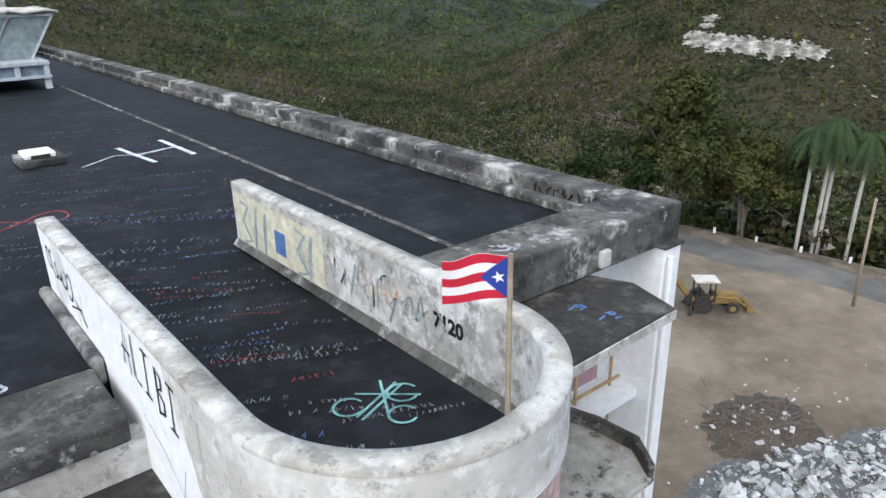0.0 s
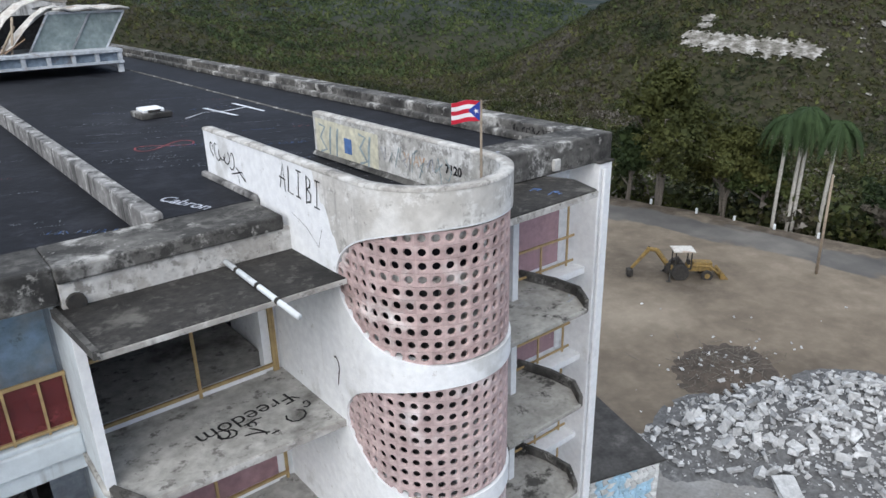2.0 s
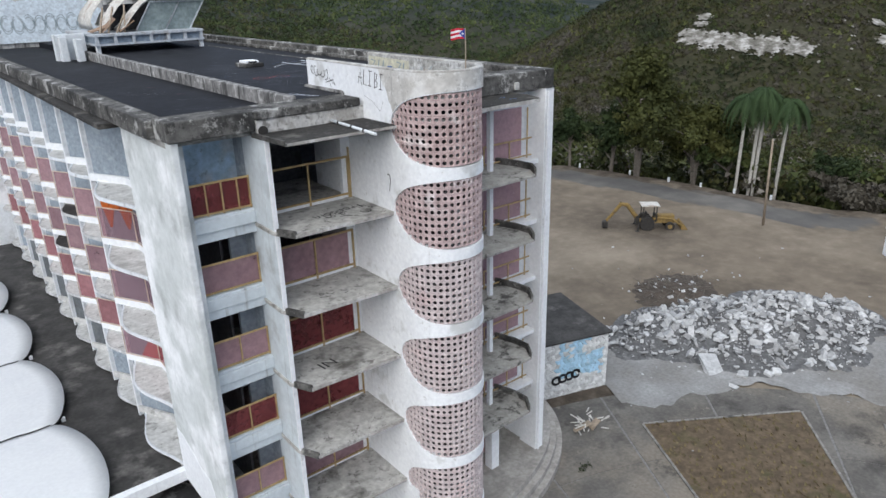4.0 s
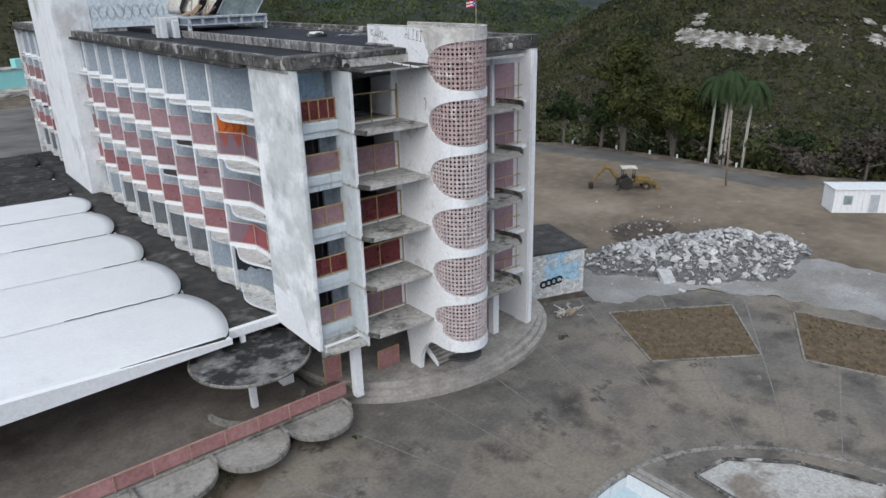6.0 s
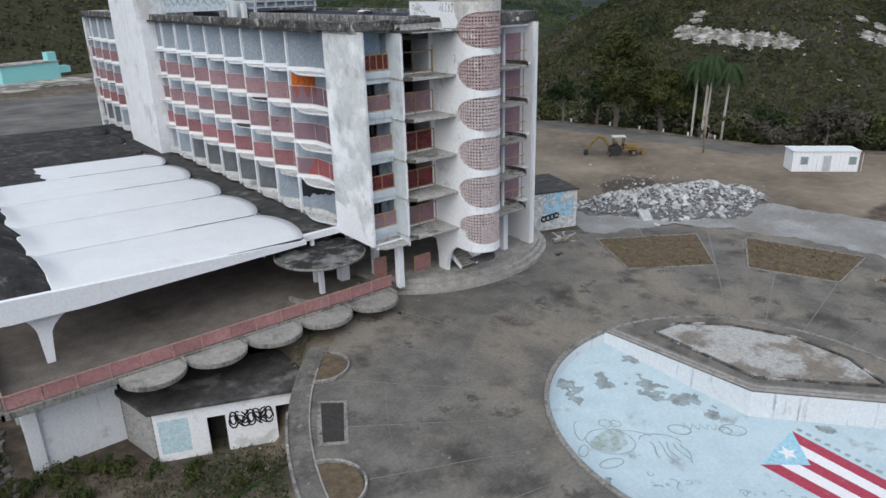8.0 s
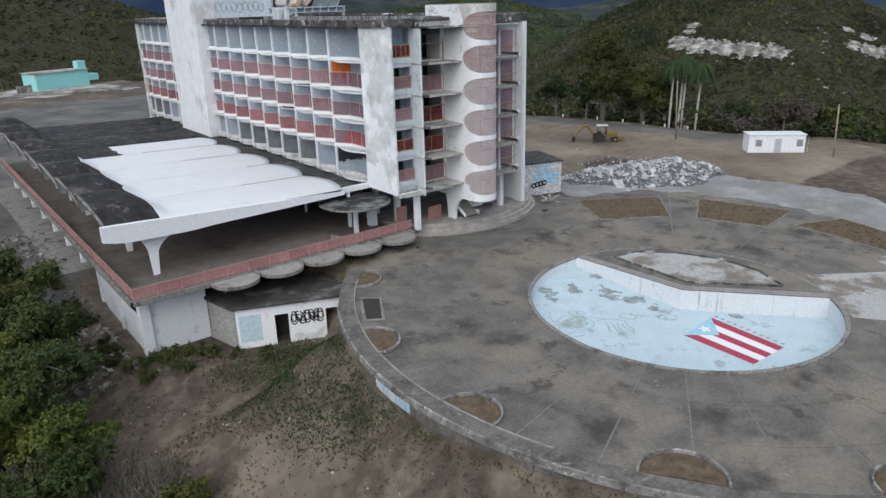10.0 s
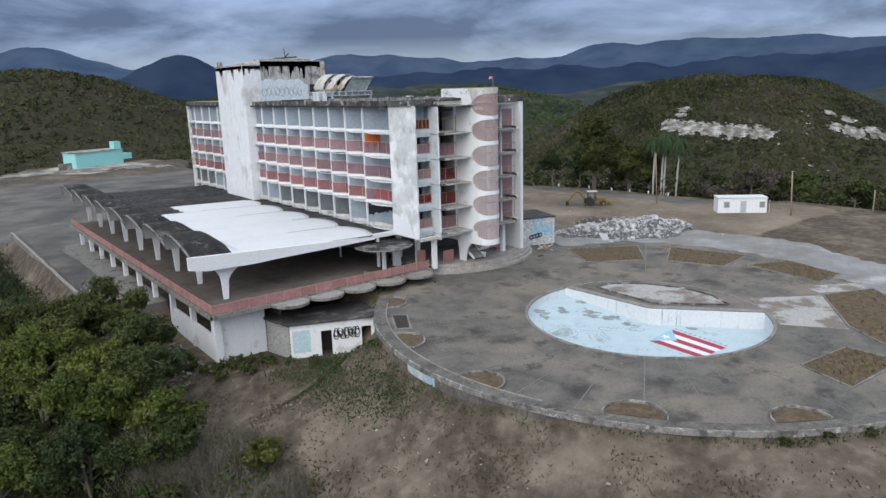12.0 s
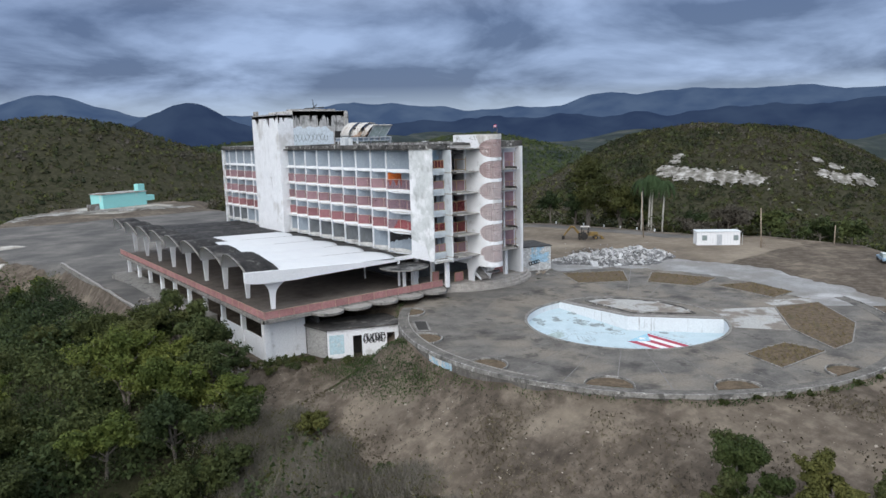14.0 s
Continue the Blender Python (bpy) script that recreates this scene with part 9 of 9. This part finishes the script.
def brush(x, y, r, seed):
    """A dry thicket: upright bare twigs with a few leaves."""
    rs = np.random.RandomState(seed)
    z = float(height(np.array(x), np.array(y)))
    b = thing("bush", "dry leafless grey thicket on the slope", "bush", group="bushes on the near slope", at=(x, y, z))
    n = 1200
    c = np.stack([rs.normal(0, 0.45 * r, n), rs.normal(0, 0.45 * r, n), rs.uniform(0.1, 1.0, n) ** 0.7 * r * 1.1], -1)
    c[:, 2] *= np.exp(-(c[:, 0] ** 2 + c[:, 1] ** 2) / (1.6 * r * r))
    ob = new("twig_mass", leaf_mesh("twig_mass", c, rs.uniform(0.35, 0.9, n) * r * 0.6, leaf_brush, rs, 0.8, None, 3, 0.05))
    ob.parent = b
    n = 260
    c = np.stack([rs.normal(0, 0.5 * r, n), rs.normal(0, 0.5 * r, n), rs.uniform(0.1, 1.2, n) * r * 0.8], -1)
    ob = new("foliage", leaf_mesh("foliage", c, rs.uniform(0.12, 0.32, n), leaf_olive, rs))
    ob.parent = b


rb2 = random.Random(77)
for i in range(95):
    u, v = rb2.random(), rb2.random()
    x, y = -46 + 15 * u + 4 * (v - 0.5), -6 - 34 * u * 0.9 + 16 * (v - 0.5)
    if i > 60:
        x, y = rb2.uniform(-42.5, -36.0), rb2.uniform(-17, -5)
    if x > -34.2:
        continue
    if i % 5 == 4:
        bush(x, y, rb2.uniform(1.1, 1.8), leaf_bright, 300 + i, "light green bush among dry brush", 1100, 0.2)
    else:
        brush(x, y, rb2.uniform(1.9, 3.1), 300 + i)
for i in range(6):
    bush(rb2.uniform(-35.5, -33.6), rb2.uniform(8, 30), rb2.uniform(0.5, 1.1), leaf_green, 340 + i, "low green bush beside the terrace wall", 600, 0.16)
for i, (x, y) in enumerate(((-24, 2.5), (-20.5, 0.8), (-27.5, 6.0), (-22, -0.5), (-30.8, 7.3)) + tuple((DECK[0] + (DECK_R + 0.55) * math.cos(radians(q)), DECK[1] + (DECK_R + 0.55) * math.sin(radians(q))) for q in (232, 237.5, 243, 247, 252, 258, 264, 271))):
    bush(x, y, rb2.uniform(0.6, 1.1) if i < 5 else rb2.uniform(0.35, 0.6), leaf_green, 370 + i, "low green weed clump against the wall", 600, 0.15)
for i, (x, y, r) in enumerate(((-8.4, -23.8, 0.25), (-1.6, -30.6, 0.35), (2.4, -31.6, 0.45), (-5.2, 5.0, 0.3), (13.9, 5.4, 0.5), (-4.7, -12.2, 0.2))):
    bush(x, y, r, leaf_dark, 390 + i, "small weed growing from a joint", 160, 0.09)

for i, (x, y) in enumerate(((-33.8, 8.6), (-32.4, 8.2), (-30.6, 8.4), (-28.8, 7.8), (-27.2, 7.0), (-34.8, 10.5), (-35.2, 13), (-25.8, 4.9), (-23.4, 3.6), (-33.0, 6.0), (-30.5, 5.2))):
    bush(x, y, rb2.uniform(0.7, 1.3), leaf_dark if i % 3 else leaf_green, 420 + i, "dark green weed clump below the terrace", 900, 0.17)

# low weeds on the bank below the deck
rs = np.random.RandomState(7)
n = 260000
px, py = rs.uniform(-38, 22, n), rs.uniform(-66, 8, n)
dd = np.hypot(px - DECK[0], py - DECK[1]) - DECK_R
patchy = np.array([noise.noise(Vector((a * 0.13, b * 0.13, 2.0))) for a, b in zip(px, py)])
strip = 1.9 * np.exp(-((px + 23.4) / 5.0) ** 2 - ((py + 6.5) / 8.5) ** 2) + 0.55 * np.exp(-(dd / 0.9) ** 2)
keep = (dd > 0.35) & (strip > 0.16) & (strip * 2.3 + 1.1 * patchy > rs.uniform(0.25, 1.2, n))
px, py = px[keep], py[keep]
pz = height(px, py)
weeds = new("weeds", leaf_mesh("weeds", np.stack([px, py, pz + 0.12], -1), rs.uniform(0.10, 0.26, len(px)), leaf_bank, rs, 0.8, None, 3))
tagged(weeds, "low green weeds on the bank below the deck", "weeds", kind="stuff")
n = 150000
px, py = rs.uniform(-46, 26, n), rs.uniform(-78, 8, n)
dd = np.hypot(px - DECK[0], py - DECK[1]) - DECK_R
patchy = np.array([noise.noise(Vector((a * 0.16, b * 0.16, 7.0))) for a, b in zip(px, py)])
keep = (dd > 0.5) & (dd < 44) & (patchy > rs.uniform(-0.1, 0.5, n))
px, py = px[keep], py[keep]
straw = leaf_material("dry_straw", (0.045, 0.038, 0.024), (0.085, 0.072, 0.046), (0.17, 0.145, 0.10))
dry = new("dry_grass", leaf_mesh("dry_grass", np.stack([px, py, height(px, py) + 0.06], -1), rs.uniform(0.14, 0.36, len(px)), straw, rs, 0.5, None, 3))
tagged(dry, "sparse dry straw and scrub on bare earth", "dry grass", kind="stuff")
n = 5000
px, py = rs.uniform(-45, 24, n), rs.uniform(-70, 6, n)
dd = np.hypot(px - DECK[0], py - DECK[1]) - DECK_R
px, py = px[(dd > 0.6) & (dd < 36)], py[(dd > 0.6) & (dd < 36)]
st = Shape()
for a, b, c in zip(px, py, height(px, py)):
    chunk(st, a, b, c + 0.02, 0.05 + 0.34 * rr.random() ** 6)
tagged(new("stones", st.mesh("stones", surface("pale_limestone", (0.36, 0.32, 0.27), (0.25, 0.22, 0.185), islands=0.35))), "scattered pale stones on bare earth", "stones", kind="stuff")


n = 26000
px, py = rs.uniform(-44, 24, n), rs.uniform(-72, 6, n)
dd = np.hypot(px - DECK[0], py - DECK[1]) - DECK_R
patchy = np.array([noise.noise(Vector((a * 0.11, b * 0.11, 12.0))) for a, b in zip(px, py)])
keep = (dd > 0.6) & (dd < 40) & (patchy + 0.1 > rs.uniform(0.0, 0.7, n))
px, py = np.repeat(px[keep], 7) + rs.normal(0, 0.14, 7 * keep.sum()), np.repeat(py[keep], 7) + rs.normal(0, 0.14, 7 * keep.sum())
tufts = new("scrub_tufts", leaf_mesh("scrub_tufts", np.stack([px, py, height(px, py) + rs.uniform(0.05, 0.22, len(px))], -1), rs.uniform(0.08, 0.18, len(px)), leaf_scrub, rs, 0.8, None, 3))
tagged(tufts, "small dark scrub tufts dotted over bare earth", "scrub", kind="stuff")


# woods on the hills
def outward(d):
    out = d + np.array((0.0, 0.0, 0.45))
    return out / np.linalg.norm(out, axis=1)[:, None]


def woods(name, count, x0, x1, y0, y1, leaves, material, seed, size, rad, label, accept):
    rs = np.random.RandomState(seed)
    x, y = rs.uniform(x0, x1, count), rs.uniform(y0, y1, count)
    ok = accept(x, y, rs)
    x, y = x[ok], y[ok]
    z = height(x, y)
    k = len(x)
    r = rad * (0.55 + 0.95 * rs.uniform(0, 1, k) ** 1.6)
    c = np.stack([x, y, z + r * rs.uniform(0.5, 1.1, k)], -1)
    d = rs.normal(size=(k, leaves, 3))
    d /= np.linalg.norm(d, axis=2)[..., None]
    rr_ = rs.uniform(0.3, 1.0, (k, leaves, 1)) ** 0.5
    lump = 1 + 0.45 * np.sin(3.1 * d[..., :1] + rs.uniform(0, 6, (k, 1, 1))) * np.sin(2.7 * d[..., 1:2] + rs.uniform(0, 6, (k, 1, 1)))
    pts = c[:, None, :] + d * rr_ * lump * np.stack([r, r, r * 0.85], -1)[:, None, :]
    pts = pts.reshape(-1, 3)
    ob = new(name, leaf_mesh(name, pts, rs.uniform(0.5, 1.2, len(pts)) * size, material, rs, 0.0, np.repeat(rs.uniform(-0.16, 0.16, k), leaves), 3, 1.5, outward(d.reshape(-1, 3))))
    tagged(ob, label, "woodland", kind="stuff")


def far_woods(count, x0, x1, y0, y1, material, seed, rad, label, accept, q=18):
    """Distant scrub: rounded uneven crowns with a few leaf clumps each."""
    rs = np.random.RandomState(seed)
    x, y = rs.uniform(x0, x1, count), rs.uniform(y0, y1, count)
    ok = accept(x, y, rs)
    x, y = x[ok], y[ok]
    k = len(x)
    r = rad * (0.4 + 0.85 * rs.uniform(0, 1, k) ** 1.8)
    c = np.stack([x, y, height(x, y) + r * rs.uniform(0.2, 0.7, k)], -1)
    bm = bmesh.new()
    bmesh.ops.create_cone(bm, segments=4, radius1=0.8, radius2=0.0, depth=1.5, cap_ends=False)
    iv = np.array([v.co[:] for v in bm.verts])
    jf = np.array([[v.index for v in f.verts] for f in bm.faces])
    bm.free()
    m = len(iv)
    turn = rs.uniform(0, 6.28, k)
    rot = np.stack([np.stack([np.cos(turn), -np.sin(turn)], -1), np.stack([np.sin(turn), np.cos(turn)], -1)], 1)
    p = np.repeat(iv[None], k, 0)
    p[..., :2] = np.einsum("kij,kmj->kmi", rot, p[..., :2])
    p *= (1 + rs.uniform(-0.38, 0.38, (k, m, 1))) * np.stack([r, r, r * rs.uniform(0.5, 0.95, k)], -1)[:, None, :]
    v = (p + c[:, None, :]).reshape(-1, 3)
    f = (jf[None] + (np.arange(k) * m)[:, None, None]).reshape(-1, 3)
    me = bpy.data.meshes.new("woods")
    me.vertices.add(len(v))
    me.vertices.foreach_set("co", v.astype(np.float32).ravel())
    me.loops.add(3 * len(f))
    me.loops.foreach_set("vertex_index", f.astype(np.int32).ravel())
    me.polygons.add(len(f))
    me.polygons.foreach_set("loop_start", np.arange(0, 3 * len(f), 3, dtype=np.int32))
    me.polygons.foreach_set("loop_total", np.full(len(f), 3, np.int32))
    me.polygons.foreach_set("use_smooth", [True] * len(f))
    me.update(calc_edges=True)
    tint = rs.uniform(-0.13, 0.13, k)
    layer = me.attributes.new("tint", "FLOAT", "POINT")
    layer.data.foreach_set("value", np.repeat(tint, m).astype(np.float32))
    me.materials.append(material)
    tagged(new("woods", me), label, "woodland", kind="stuff")
    d = rs.normal(size=(k, q, 3))
    d /= np.linalg.norm(d, axis=2)[..., None]
    d[..., 2] = np.abs(d[..., 2]) * 0.9 - 0.1
    pts = (c[:, None, :] + d * r[:, None, None] * rs.uniform(0.65, 1.25, (k, q, 1))).reshape(-1, 3)
    ob = new("woods", leaf_mesh("woods", pts, rs.uniform(0.4, 0.9, len(pts)) * 0.66 * rad, material, rs, 0.0, np.repeat(tint, q), 3, 1.5, outward(d.reshape(-1, 3))))
    tagged(ob, label + ", leaf clumps", "woodland", kind="stuff")


def wooded(x, y, rs):
    d = edge_distance(x, y)
    open_slope = (x + 0.9 * y < 25) & (d < 46) & (x > -40)
    bare = np.zeros(x.shape, bool)
    for cx, cy, r in ((339, 204, 10), (341, 193, 11), (346, 181, 12), (351, 168, 12), (357, 155, 11), (353, 208, 5), (361, 211, 5), (399, 119, 9), (411, 111, 9), (396, 129, 6), (408, 138, 5), (410, 128, 5), (-4, 248, 20), (14, 250, 18), (-53, 120, 12), (-50, 148, 12), (-54, 95, 8)):
        bare |= np.hypot(x - cx, y - cy) < r * rs.uniform(0.55, 1.0, x.shape)
    return (d > 7) & ~open_slope & ~bare


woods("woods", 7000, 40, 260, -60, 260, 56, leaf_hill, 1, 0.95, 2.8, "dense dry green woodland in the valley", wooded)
woods("woods", 2600, 40, 240, -60, 240, 64, leaf_green, 2, 0.95, 3.2, "scattered greener trees in the valley woodland", wooded)
woods("woods", 1500, 40, 260, -60, 260, 60, leaf_grey, 6, 0.8, 2.8, "leafless grey trees in the valley woodland", wooded)
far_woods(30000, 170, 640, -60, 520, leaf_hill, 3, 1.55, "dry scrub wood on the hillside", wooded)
far_woods(7500, 170, 640, -60, 520, leaf_green, 8, 1.7, "greener trees on the hillside", wooded)
far_woods(8000, 170, 640, -60, 520, leaf_scrub, 18, 1.4, "bare grey scrub on the hillside", wooded)
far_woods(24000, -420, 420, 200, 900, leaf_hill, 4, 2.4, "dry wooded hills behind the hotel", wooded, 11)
far_woods(5000, -420, 420, 200, 900, leaf_green, 9, 2.4, "greener trees on the hills behind the hotel", wooded, 11)
woods("woods", 2000, -140, -38, -30, 260, 150, leaf_dark, 5, 0.5, 2.7, "dark green woodland below the lot", wooded)
woods("woods", 1500, -68, -39, -16, 100, 130, leaf_dark, 15, 0.3, 1.5, "dark green undergrowth between the slope trees", lambda x, y, rs: (x < -40.5 - 0.15 * np.abs(y - 20) * (y < 20)) & (edge_distance(x, y) > 3))
far_woods(9000, 230, 820, 420, 1020, leaf_dark, 21, 3.4, "dark woodland across the valley", wooded, 8)
